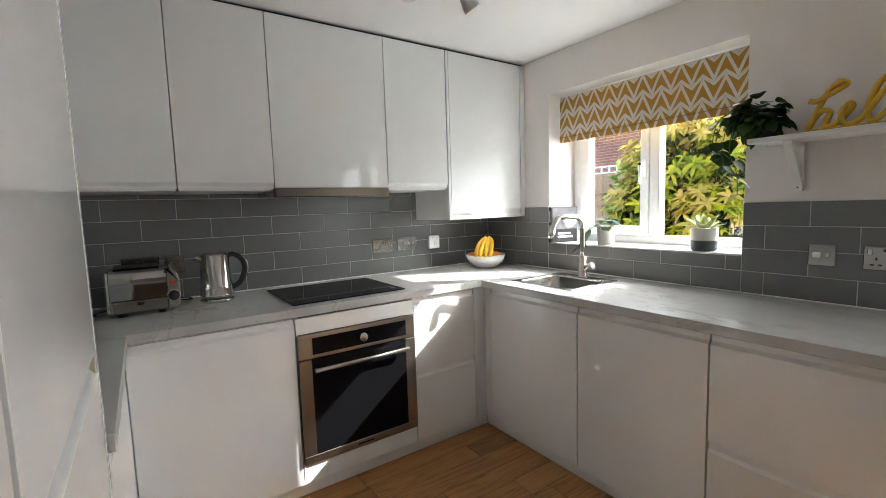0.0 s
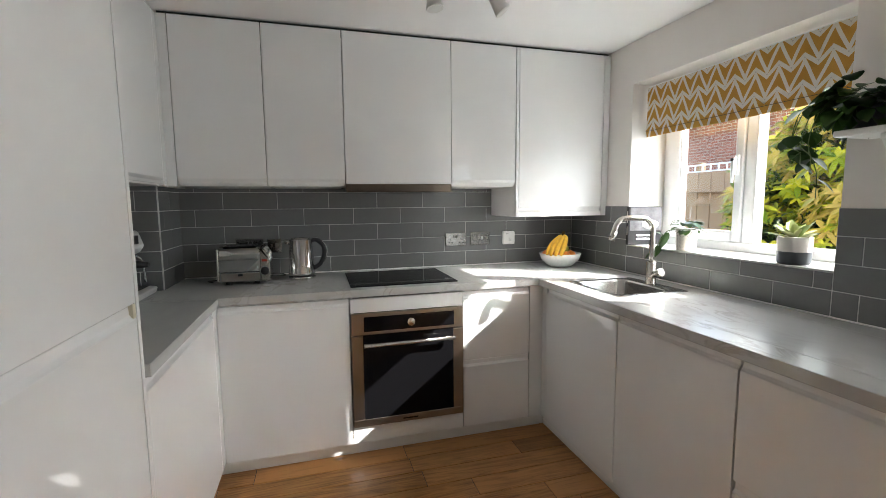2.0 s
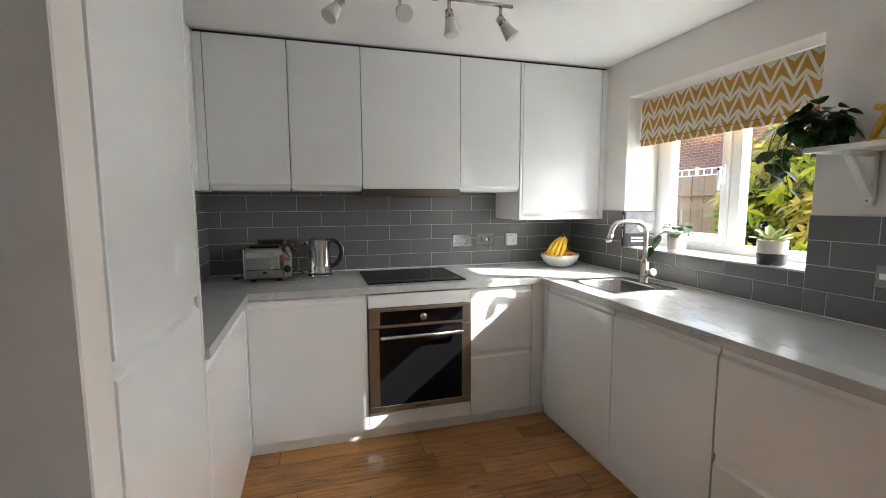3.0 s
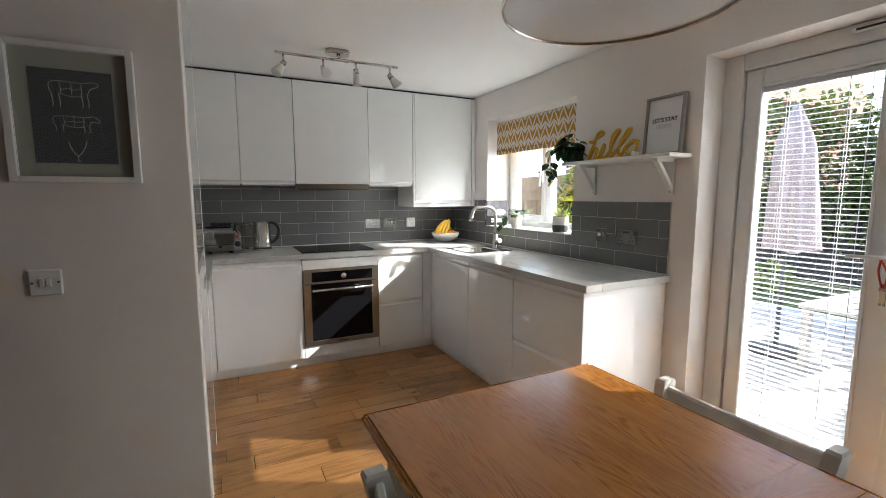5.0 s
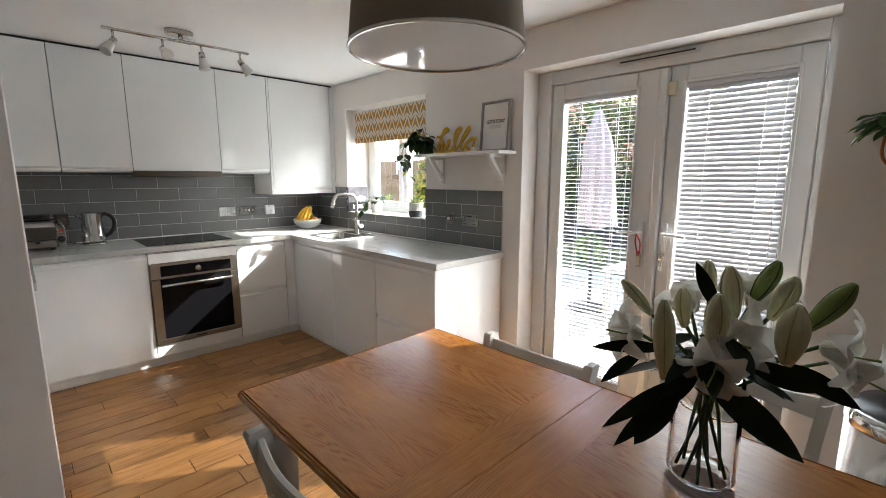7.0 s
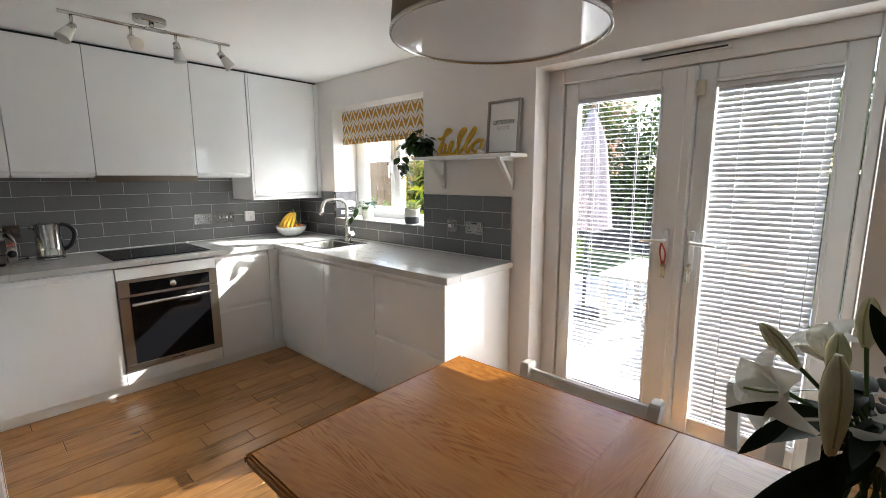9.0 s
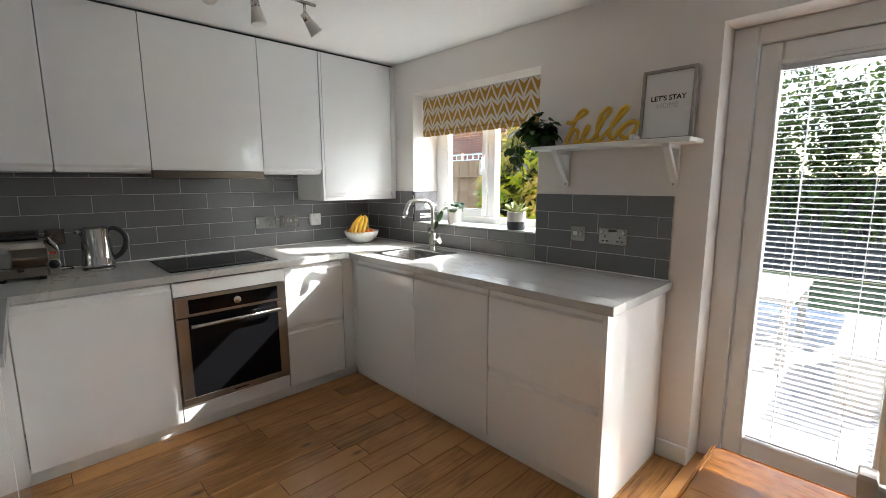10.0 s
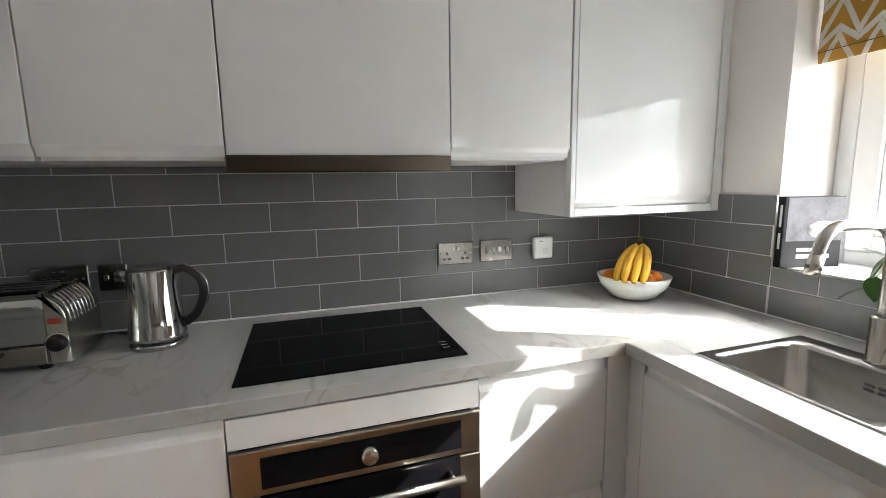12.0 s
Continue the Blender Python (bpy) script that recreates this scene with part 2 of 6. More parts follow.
def join(bm, out):
    if bm is None:
        return out
    me = bpy.data.meshes.new("tmp")
    out.to_mesh(me)
    out.free()
    bm.from_mesh(me)
    bpy.data.meshes.remove(me)
    return bm


def lathe(profile, x=0, y=0, n=32, bm=None, m=None):
    """A turned solid: profile of (radius, height)."""
    out = bmesh.new()
    rings = []
    for r, z in profile:
        if r < 1e-5:
            rings.append([out.verts.new((x, y, z))])
        else:
            rings.append([out.verts.new((x + r * math.cos(2 * math.pi * k / n), y + r * math.sin(2 * math.pi * k / n), z)) for k in range(n)])
    for a, b in zip(rings, rings[1:]):
        for k in range(n):
            f = [a[k % len(a)], a[(k + 1) % len(a)], b[(k + 1) % len(b)], b[k % len(b)]]
            f = [v for i, v in enumerate(f) if v not in f[:i]]
            if len(f) > 2:
                out.faces.new(f).smooth = True
    bmesh.ops.recalc_face_normals(out, faces=out.faces[:])
    if m is not None:
        out.transform(m)
    return join(bm, out)


def tube(points, r, n=10, bm=None, caps=True, flat=1.0):
    """A round bar along points; r one radius or one for each point."""
    out = bmesh.new()
    pts = [Vector(p) for p in points]
    rs = r if isinstance(r, (list, tuple)) else [r] * len(pts)
    rings, up = [], None
    for i, p in enumerate(pts):
        d = (pts[min(i + 1, len(pts) - 1)] - pts[max(i - 1, 0)]).normalized()
        if up is None:
            up = d.orthogonal().normalized()
        up = (up - d * up.dot(d)).normalized()
        side = d.cross(up)
        rings.append([out.verts.new(p + rs[i] * (math.cos(2 * math.pi * k / n) * up + flat * math.sin(2 * math.pi * k / n) * side)) for k in range(n)])
    for a, b in zip(rings, rings[1:]):
        for k in range(n):
            out.faces.new((a[k], a[(k + 1) % n], b[(k + 1) % n], b[k])).smooth = True
    if caps:
        out.faces.new(rings[0][::-1])
        out.faces.new(rings[-1])
    bmesh.ops.recalc_face_normals(out, faces=out.faces[:])
    return join(bm, out)


def prism(outline, axis, a, b, bevel=0.0, bm=None):
    """A flat outline pushed from a to b along axis ('x': outline in y, z; 'y': in x, z; 'z': in x, y)."""
    out = bmesh.new()
    put = {"x": lambda u, v, w: (w, u, v), "y": lambda u, v, w: (u, w, v), "z": lambda u, v, w: (u, v, w)}[axis]
    lo = [out.verts.new(put(u, v, a)) for u, v in outline]
    hi = [out.verts.new(put(u, v, b)) for u, v in outline]
    n = len(outline)
    out.faces.new(lo[::-1])
    out.faces.new(hi)
    for k in range(n):
        out.faces.new((lo[k], lo[(k + 1) % n], hi[(k + 1) % n], hi[k]))
    bmesh.ops.recalc_face_normals(out, faces=out.faces[:])
    if bevel:
        bmesh.ops.bevel(out, geom=out.edges[:], offset=bevel, segments=1, affect="EDGES", clamp_overlap=True)
    return join(bm, out)


def arc(cx, cy, r, a0, a1, n=8):
    return [(cx + r * math.cos(radians(a0 + (a1 - a0) * k / n)), cy + r * math.sin(radians(a0 + (a1 - a0) * k / n))) for k in range(n + 1)]


LOCAL = set()


def thing(name, at=(0, 0, 0), label="", category="", group="", kind="", turn=0, local=False):
    """An Empty at a thing's base. Its parts are given in world places, or in its own with local=True."""
    e = new(name)
    e.empty_display_size = 0.1
    e.matrix_basis = pose(*at, 0, 0, turn)
    tagged(e, label, category, group, kind)
    if local:
        LOCAL.add(e.name)
    return e


def solid(name, bm, mat, label="", category="", group="", kind=""):
    """A thing or a piece of the setting that is one mesh."""
    me = bpy.data.meshes.new(name)
    bm.to_mesh(me)
    bm.free()
    for m in mat if isinstance(mat, (list, tuple)) else [mat]:
        me.materials.append(m)
    return tagged(new(name, me), label, category, group, kind)


def part(name, bm, mat, parent, label=""):
    root = parent
    while root.parent:
        root = root.parent
    if root.name not in LOCAL and root.type == "EMPTY":
        bm.transform(root.matrix_basis.inverted())
    ob = solid(name, bm, mat, label)
    ob.parent = parent
    return ob


def structure(name, bm, mat, label="", category=""):
    return solid(name, bm, mat, label, category, kind="structure")


# ---- plan ----
XO = 2.54                                # outer face of the window wall
XW, YB, XL = 2.207, 2.59, -0.67          # window wall, hob wall, wall behind the tall unit
TOP = 2.232                              # ceiling
WT, WB = 0.885, 0.847                    # worktop
FY, FX, FL = 1.945, 1.617, -0.06         # door faces: hob run, sink run, tall run
PIER = 0.36                              # dining face of the wall beside the tall unit
WY0, WY1, WZ0, WZ1 = 0.868, 1.978, 1.05, 1.992     # kitchen window opening
DY0, DY1, DZ1 = -1.448, -0.022, 2.005     # garden door opening
YS, XF = -5.8, -3.6                      # unseen far ends of the dining room, set back to weaken bounce light

fb_ = box(XF, XW + 0.3, YS, PIER + 0.1, -0.12, -0.012)
box(XL - 0.1, XW + 0.3, PIER + 0.1, YB, -0.12, -0.012, bm=fb_)
structure("floor_base", fb_, DARKGAP, "dark underlay below the floorboards", "floor")
structure("ceiling", box(XF - 0.1, XW + 0.3, YS - 0.1, YB + 0.12, TOP, TOP + 0.12), CEIL, "smooth white painted ceiling", "ceiling")
wn_ = structure("wall_north", box(XL - 0.1, XW + 0.3, YB, YB + 0.12, 0, TOP), WALL, "painted wall behind the hob with a tiled band", "wall")
we = box(XW, XO, WY1, YB, 0, TOP)
box(XW, 2.44, WY0, WY1, 0, WZ0, bm=we)
box(2.44, XO, WY0 - 0.06, WY1, 0, WZ0, bm=we)
box(XW, 2.44, WY0, WY1, WZ1, TOP, bm=we)
box(2.44, XO, WY0 - 0.06, WY1, WZ1, TOP, bm=we)
box(XW, 2.44, DY1, WY0, 0, TOP, bm=we)
box(2.44, XO, DY1, WY0 - 0.06, 0, TOP, bm=we)
box(XW, XO, DY0, DY1, DZ1, TOP, bm=we)
box(XW, XO, YS, DY0, 0, TOP, bm=we)
wall_east = structure("wall_east", we, WALL, "pale warm grey painted wall with window and garden doors", "wall")
wall_west = structure("wall_west", box(XL - 0.1, XL, PIER + 0.1, YB, 0, TOP), WALL, "painted wall behind the tall unit", "wall")
structure("wall_pier", box(XF, FL - 0.002, PIER, PIER + 0.1, 0, TOP, 0.003), WALL, "pale warm grey painted wall beside the tall unit", "wall")
structure("wall_south", box(XF, XW + 0.3, YS - 0.1, YS, 0, TOP), WALL, "unseen plain painted wall closing the dining room", "wall")
structure("wall_far_west", box(XF - 0.1, XF, YS, PIER + 0.1, 0, TOP), WALL, "unseen plain painted wall closing the dining room", "wall")
MARBLE = bpy.data.materials.new("marble_laminate")
MARBLE.use_nodes = True


def marble_nodes(nt):
    N, L = nt.nodes.new, nt.links.new
    b = nt.nodes["Principled BSDF"]
    tc, mp = N("ShaderNodeTexCoord"), N("ShaderNodeMapping")
    mp.inputs["Scale"].default_value, mp.inputs["Rotation"].default_value = (1.0, 0.42, 1.0), (0, 0, radians(-28))
    L(tc.outputs["Object"], mp.inputs[0])
    cloud, vein, fine = N("ShaderNodeTexNoise"), N("ShaderNodeTexNoise"), N("ShaderNodeTexNoise")
    cloud.inputs["Scale"].default_value, cloud.inputs["Detail"].default_value = 3.5, 5
    vein.inputs["Scale"].default_value, vein.inputs["Detail"].default_value, vein.inputs["Distortion"].default_value = 11, 6, 0.8
    fine.inputs["Scale"].default_value = 90
    for n in (cloud, vein, fine):
        L(mp.outputs[0], n.inputs[0])
    dist, line, gate, both = N("ShaderNodeMath"), N("ShaderNodeMapRange"), N("ShaderNodeMapRange"), N("ShaderNodeMath")
    dist.operation, dist.inputs[1].default_value = "SUBTRACT", 0.5
    L(vein.outputs[0], dist.inputs[0])
    ab = N("ShaderNodeMath")
    ab.operation = "ABSOLUTE"
    L(dist.outputs[0], ab.inputs[0])
    line.inputs[1].default_value, line.inputs[2].default_value, line.inputs[3].default_value, line.inputs[4].default_value = 0.0, 0.05, 0.6, 0.0
    L(ab.outputs[0], line.inputs[0])
    gate.inputs[1].default_value, gate.inputs[2].default_value = 0.52, 0.66
    L(cloud.outputs[0], gate.inputs[0])
    both.operation = "MULTIPLY"
    L(line.outputs[0], both.inputs[0])
    L(gate.outputs[0], both.inputs[1])
    cr, mix = N("ShaderNodeValToRGB"), N("ShaderNodeMix")
    cr.color_ramp.elements[0].position, cr.color_ramp.elements[0].color = 0.3, (0.47, 0.48, 0.475, 1)
    cr.color_ramp.elements[1].position, cr.color_ramp.elements[1].color = 0.62, (0.56, 0.565, 0.555, 1)
    L(cloud.outputs[0], cr.inputs[0])
    mix.data_type = "RGBA"
    mix.inputs["B"].default_value = (0.33, 0.315, 0.285, 1)
    L(both.outputs[0], mix.inputs["Factor"])
    L(cr.outputs[0], mix.inputs["A"])
    for o in mix.outputs:
        if o.type == "RGBA":
            L(o, b.inputs["Base Color"])
    b.inputs["Roughness"].default_value = 0.22
    bp = N("ShaderNodeBump")
    bp.inputs["Strength"].default_value, bp.inputs["Distance"].default_value = 0.05, 0.001
    L(fine.outputs[0], bp.inputs["Height"])
    L(bp.outputs[0], b.inputs["Normal"])


marble_nodes(MARBLE.node_tree)


def chevron_fabric(name):
    """Mustard and off-white zigzag print on a woven cloth, with thin grey slivers beside the teeth."""
    m = bpy.data.materials.new(name)
    m.use_nodes = True
    nt = m.node_tree
    N, L = nt.nodes.new, nt.links.new
    b = nt.nodes["Principled BSDF"]
    tc, sep = N("ShaderNodeTexCoord"), N("ShaderNodeSeparateXYZ")
    L(tc.outputs["Object"], sep.inputs[0])

    def op(kind, a, c=None, d=None):
        n = N("ShaderNodeMath")
        n.operation = kind
        for k, v in enumerate((a, c, d)):
            if v is None:
                continue
            if isinstance(v, (int, float)):
                n.inputs[k].default_value = v
            else:
                L(v, n.inputs[k])
        return n.outputs[0]

    u = op("DIVIDE", op("SUBTRACT", sep.outputs[1], 0.1790), 0.102)
    tri = op("MULTIPLY", op("PINGPONG", u, 0.5), 2.0)
    v = op("DIVIDE", op("SUBTRACT", sep.outputs[2], 0.2010), 0.105)
    low = op("FRACT", op("ADD", op("MULTIPLY_ADD", tri, 0.42, v), 10.11))
    white = op("LESS_THAN", low, 0.2)
    steep = op("FRACT", op("ADD", op("MULTIPLY_ADD", tri, 1.02, v), 10.37))
    white2 = op("LESS_THAN", steep, 0.31)
    paper = op("MAXIMUM", white, white2)
    sliver = op("MULTIPLY", op("MULTIPLY", white, white2), 0.6)
    weave = N("ShaderNodeTexNoise")
    weave.inputs["Scale"].default_value = 420
    L(tc.outputs["Object"], weave.inputs[0])
    m1, m2, m3 = N("ShaderNodeMix"), N("ShaderNodeMix"), N("ShaderNodeMix")
    for x in (m1, m2, m3):
        x.data_type = "RGBA"
    m3.blend_type = "MULTIPLY"
    m1.inputs["A"].default_value, m1.inputs["B"].default_value = (0.50, 0.26, 0.035, 1), (0.72, 0.68, 0.60, 1)
    m2.inputs["B"].default_value = (0.33, 0.31, 0.28, 1)
    rgba = lambda n: [o for o in n.outputs if o.type == "RGBA"][0]
    L(paper, m1.inputs["Factor"])
    L(rgba(m1), m2.inputs["A"])
    L(sliver, m2.inputs["Factor"])
    L(rgba(m2), m3.inputs["A"])
    m3.inputs["Factor"].default_value = 0.25
    L(weave.outputs[0], m3.inputs["B"])
    L(rgba(m3), b.inputs["Base Color"])
    b.inputs["Roughness"].default_value = 0.9
    bp = N("ShaderNodeBump")
    bp.inputs["Strength"].default_value, bp.inputs["Distance"].default_value = 0.2, 0.0005
    L(weave.outputs[0], bp.inputs["Height"])
    L(bp.outputs[0], b.inputs["Normal"])
    return m


def leafy(name, a, c, rough=0.45, translucent=0.3):
    """Leaves that differ one from another and let some light through."""
    m = bpy.data.materials.new(name)
    m.use_nodes = True
    nt = m.node_tree
    N, L = nt.nodes.new, nt.links.new
    b = nt.nodes["Principled BSDF"]
    geo, cr = N("ShaderNodeNewGeometry"), N("ShaderNodeValToRGB")
    cr.color_ramp.elements[0].color, cr.color_ramp.elements[1].color = (*a, 1), (*c, 1)
    L(geo.outputs["Random Per Island"], cr.inputs[0])
    L(cr.outputs[0], b.inputs["Base Color"])
    b.inputs["Roughness"].default_value = rough
    b.inputs["Specular IOR Level"].default_value = 0.2
    tr, mx, out = N("ShaderNodeBsdfTranslucent"), N("ShaderNodeMixShader"), nt.nodes["Material Output"]
    L(cr.outputs[0], tr.inputs[0])
    mx.inputs[0].default_value = translucent
    L(b.outputs[0], mx.inputs[1])
    L(tr.outputs[0], mx.inputs[2])
    L(mx.outputs[0], out.inputs[0])
    return m


CHEVRON = chevron_fabric("mustard_chevron_cloth")
PAINTED = material("white_chair_paint", (0.62, 0.605, 0.56), 0.4, vary=0.04, scale=10, bump=0.08)
YELLOW = material("mustard_yellow_paint", (0.66, 0.40, 0.03), 0.45, vary=0.05)
GREYWOOD = material("grey_wood_frame", (0.30, 0.28, 0.265), 0.5, vary=0.12, scale=30, stretch=(1, 1, 0.1), bump=0.1)
PAPER = material("white_paper", (0.80, 0.80, 0.79), 0.7, vary=0.01)
MOUNT = material("cream_mount_card", (0.42, 0.40, 0.32), 0.8, vary=0.02)
SLATE = material("slate_grey_print", (0.10, 0.10, 0.10), 0.7, vary=0.12, scale=12)
CHALK = material("chalk_white_print", (0.5, 0.5, 0.48), 0.8, vary=0.1)
INK = material("black_ink", (0.02, 0.02, 0.02), 0.7)
PALEINK = material("pale_grey_ink", (0.55, 0.55, 0.55), 0.7)
TAUPE = material("taupe_lampshade_cloth", (0.31, 0.265, 0.20), 0.85, vary=0.05, scale=40, bump=0.15, fine=500)
DIFFUSER = material("white_acrylic_diffuser", (0.74, 0.75, 0.76), 0.04, vary=0.01)
BOWLGLAZE = material("white_bowl_glaze", (0.70, 0.72, 0.70), 0.25, vary=0.03, scale=20)
BANANA = material("banana_skin", (0.78, 0.45, 0.03), 0.45, vary=0.15, scale=25)
STALK = material("banana_stalk", (0.10, 0.07, 0.02), 0.7, vary=0.3)
ORANGE = material("orange_peel", (0.80, 0.24, 0.02), 0.45, vary=0.06, scale=20, bump=0.3, fine=300)
PEAR = material("pear_skin", (0.38, 0.36, 0.05), 0.45, vary=0.15, scale=25)
CONCRETE = material("white_cast_pot", (0.66, 0.63, 0.58), 0.8, vary=0.06, scale=30, bump=0.2)
SLATEPAINT = material("slate_blue_paint", (0.055, 0.062, 0.072), 0.6, vary=0.1)
SOIL = material("potting_soil", (0.03, 0.02, 0.013), 0.95, vary=0.4, scale=60, bump=0.8)
ROPE = material("rust_orange_cord", (0.42, 0.13, 0.025), 0.9, vary=0.2, scale=80, bump=0.5, fine=500)
MACHINE = material("pale_silver_plastic", (0.60, 0.61, 0.60), 0.35, vary=0.03)
LILY = leafy("lily_petal_white", (0.82, 0.80, 0.74), (0.88, 0.87, 0.82), 0.5, 0.4)
BUDRIB = material("lily_bud_rib", (0.46, 0.45, 0.20), 0.5, vary=0.2, scale=30)
BUD = material("lily_bud_cream", (0.74, 0.73, 0.50), 0.5, vary=0.3, scale=26, stretch=(1, 1, 0.2), bump=0.1)
GREENBUD = material("lily_bud_green", (0.24, 0.34, 0.09), 0.5, vary=0.2, scale=22)
STEM = material("green_stem", (0.07, 0.12, 0.03), 0.55, vary=0.2)
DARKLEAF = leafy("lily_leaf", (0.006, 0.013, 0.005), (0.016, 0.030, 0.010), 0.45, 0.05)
IVY = leafy("trailing_plant_leaf", (0.012, 0.035, 0.010), (0.045, 0.10, 0.018), 0.3, 0.2)
YOUNGLEAF = leafy("young_yellow_leaf", (0.20, 0.30, 0.03), (0.40, 0.42, 0.06), 0.4, 0.4)
SUCCULENT = leafy("variegated_leaf", (0.16, 0.24, 0.06), (0.55, 0.56, 0.30), 0.4, 0.2)
SHRUB = leafy("yellow_green_shrub_leaf", (0.12, 0.21, 0.012), (0.52, 0.50, 0.03), 0.4, 0.45)
SHRUBTIP = leafy("orange_shrub_tip", (0.40, 0.36, 0.05), (0.56, 0.40, 0.11), 0.4, 0.45)
LAUREL = leafy("pale_green_shrub_leaf", (0.10, 0.20, 0.03), (0.34, 0.42, 0.10), 0.35, 0.4)
# Shade inside the shrub, put into the colour of its inner leaves.
SHADELEAF = leafy("shaded_inner_leaf", (0.012, 0.03, 0.006), (0.05, 0.10, 0.015), 0.5, 0.2)
HEDGE = leafy("hedge_leaf", (0.03, 0.06, 0.014), (0.12, 0.17, 0.04), 0.5, 0.25)
BARK = material("shrub_bark", (0.10, 0.07, 0.045), 0.9, vary=0.3, scale=30, bump=0.5)
FENCE = material("tan_fence_wood", (0.36, 0.21, 0.11), 0.75, vary=0.12, scale=12, stretch=(1, 1, 0.1), bump=0.3, piece=0.3)
DARKFENCE = material("dark_fence_wood", (0.045, 0.047, 0.05), 0.8, vary=0.25, scale=12, stretch=(1, 1, 0.1), bump=0.3, piece=0.3)
CLOTH = material("pale_pink_parasol_cloth", (0.30, 0.255, 0.265), 0.9, vary=0.06, scale=15, bump=0.2)
SLAT = material("white_blind_slat", (0.64, 0.66, 0.69), 0.4, vary=0.01)
COVER = material("dark_book_cover", (0.018, 0.018, 0.02), 0.45, vary=0.2, spec=0.2)
COVERPIC = material("grey_cover_photo", (0.10, 0.10, 0.11), 0.45, vary=0.5, scale=20, spec=0.2)
RED = material("red_strap", (0.45, 0.05, 0.03), 0.7)
CREAMPLASTIC = material("cream_plastic", (0.66, 0.60, 0.46), 0.4, vary=0.03)
ROOF = material("brown_roof_tile", (0.30, 0.17, 0.12), 0.85, vary=0.2, scale=10, bump=0.4)
VASEGLASS = glass("clear_vase_glass", (0.98, 0.99, 0.98), 0.0, 1.025)


# ---- more building blocks ----
def rounded(cx, cy, hx, hy, r, n=5):
    pts = []
    for sx, sy, a in ((1, 1, 0), (-1, 1, 90), (-1, -1, 180), (1, -1, 270)):
        pts += arc(cx + sx * (hx - r), cy + sy * (hy - r), r, a, a + 90, n)
    return pts


def loft(rings, bm=None, close=(True, True), smooth=True):
    """Skin over rings of equal length, each a list of 3D points."""
    out = bmesh.new()
    vs = [[out.verts.new(p) for p in ring] for ring in rings]
    n = len(vs[0])
    for a, b in zip(vs, vs[1:]):
        for k in range(n):
            out.faces.new((a[k], a[(k + 1) % n], b[(k + 1) % n], b[k])).smooth = smooth
    if close[0]:
        out.faces.new(vs[0][::-1])
    if close[1]:
        out.faces.new(vs[-1])
    bmesh.ops.recalc_face_normals(out, faces=out.faces[:])
    return join(bm, out)


def ball(c, r, bm=None, squash=(1, 1, 1), n=12):
    out = bmesh.new()
    bmesh.ops.create_uvsphere(out, u_segments=n, v_segments=max(6, n // 2), radius=r, matrix=Matrix.LocRotScale(c, None, squash))
    for f in out.faces:
        f.smooth = True
    return join(bm, out)


def bend(pts, n=6):
    """A smooth line through a few points."""
    p = [Vector(q) for q in pts]
    p = [p[0]] + p + [p[-1]]
    out = []
    for a, b, c, d in zip(p, p[1:], p[2:], p[3:]):
        for k in range(n):
            t = k / n
            out.append(0.5 * (2 * b + (c - a) * t + (2 * a - 5 * b + 4 * c - d) * t * t + (3 * b - a - 3 * c + d) * t ** 3))
    out.append(p[-2])
    return out


def leaf(base, tip, width, bm, droop=0.15, n=4, up=(0, 0, 1), fold=0.15):
    """One blade from base to tip, creased along its middle."""
    a, b = Vector(base), Vector(tip)
    d = b - a
    side = d.cross(Vector(up))
    if side.length < 1e-6:
        side = d.orthogonal()
    side.normalize()
    nrm = side.cross(d).normalized()
    rows = []
    for k in range(n + 1):
        t = k / n
        w = width * 0.5 * math.sin(math.pi * min(1, t * 0.92 + 0.08)) ** 0.8 if k < n else 0
        c = a + d * t - Vector((0, 0, 1)) * droop * d.length * t * t
        rows.append((c, side * w, nrm * (w * fold)))
    prev = None
    for c, s, h in rows:
        cur = (bm.verts.new(c - s + h), bm.verts.new(c), bm.verts.new(c + s + h)) if s.length > 1e-7 else (bm.verts.new(c),) * 3
        if prev:
            for i in (0, 1):
                f = [prev[i], prev[i + 1], cur[i + 1], cur[i]]
                f = [v for j, v in enumerate(f) if v not in f[:j]]
                if len(f) > 2:
                    bm.faces.new(f).smooth = True
        prev = cur
    return bm


def foliage(rng, spots, count, size, aspect=0.45, droop=0.3):
    """Loose leaves about a set of (centre, radius) clumps, as one mesh."""
    bm = bmesh.new()
    weights = [r[0] * r[1] * r[2] for _, r in spots]
    for _ in range(count):
        c, r = rng.choices(spots, weights)[0]
        d = Vector((rng.gauss(0, 1), rng.gauss(0, 1), rng.gauss(0, 1))).normalized() * rng.uniform(0.45, 1.05)
        p = Vector(c) + Vector((d.x * r[0], d.y * r[1], d.z * r[2]))
        way = (d + Vector((rng.gauss(0, 0.6), rng.gauss(0, 0.6), rng.gauss(0.2, 0.6)))).normalized()
        s = size * rng.uniform(0.6, 1.25)
        leaf(p, p + way * s, s * aspect, bm, droop, 3, (rng.gauss(0, 0.5), rng.gauss(0, 0.5), 1))
    return bm


def lettering(name, words, size, m, mat, parent, thick=0.0008, bold=0.0):
    cu = bpy.data.curves.new(name, "FONT")
    cu.body, cu.size, cu.extrude, cu.offset, cu.align_x = words, size, thick, bold, "CENTER"
    tmp = new("tmp_text", cu)
    bpy.context.view_layer.update()
    me = bpy.data.meshes.new_from_object(tmp.evaluated_get(bpy.context.evaluated_depsgraph_get()))
    bpy.data.objects.remove(tmp)
    bm = bmesh.new()
    bm.from_mesh(me)
    bm.transform(m)
    return part(name, bm, mat, parent)


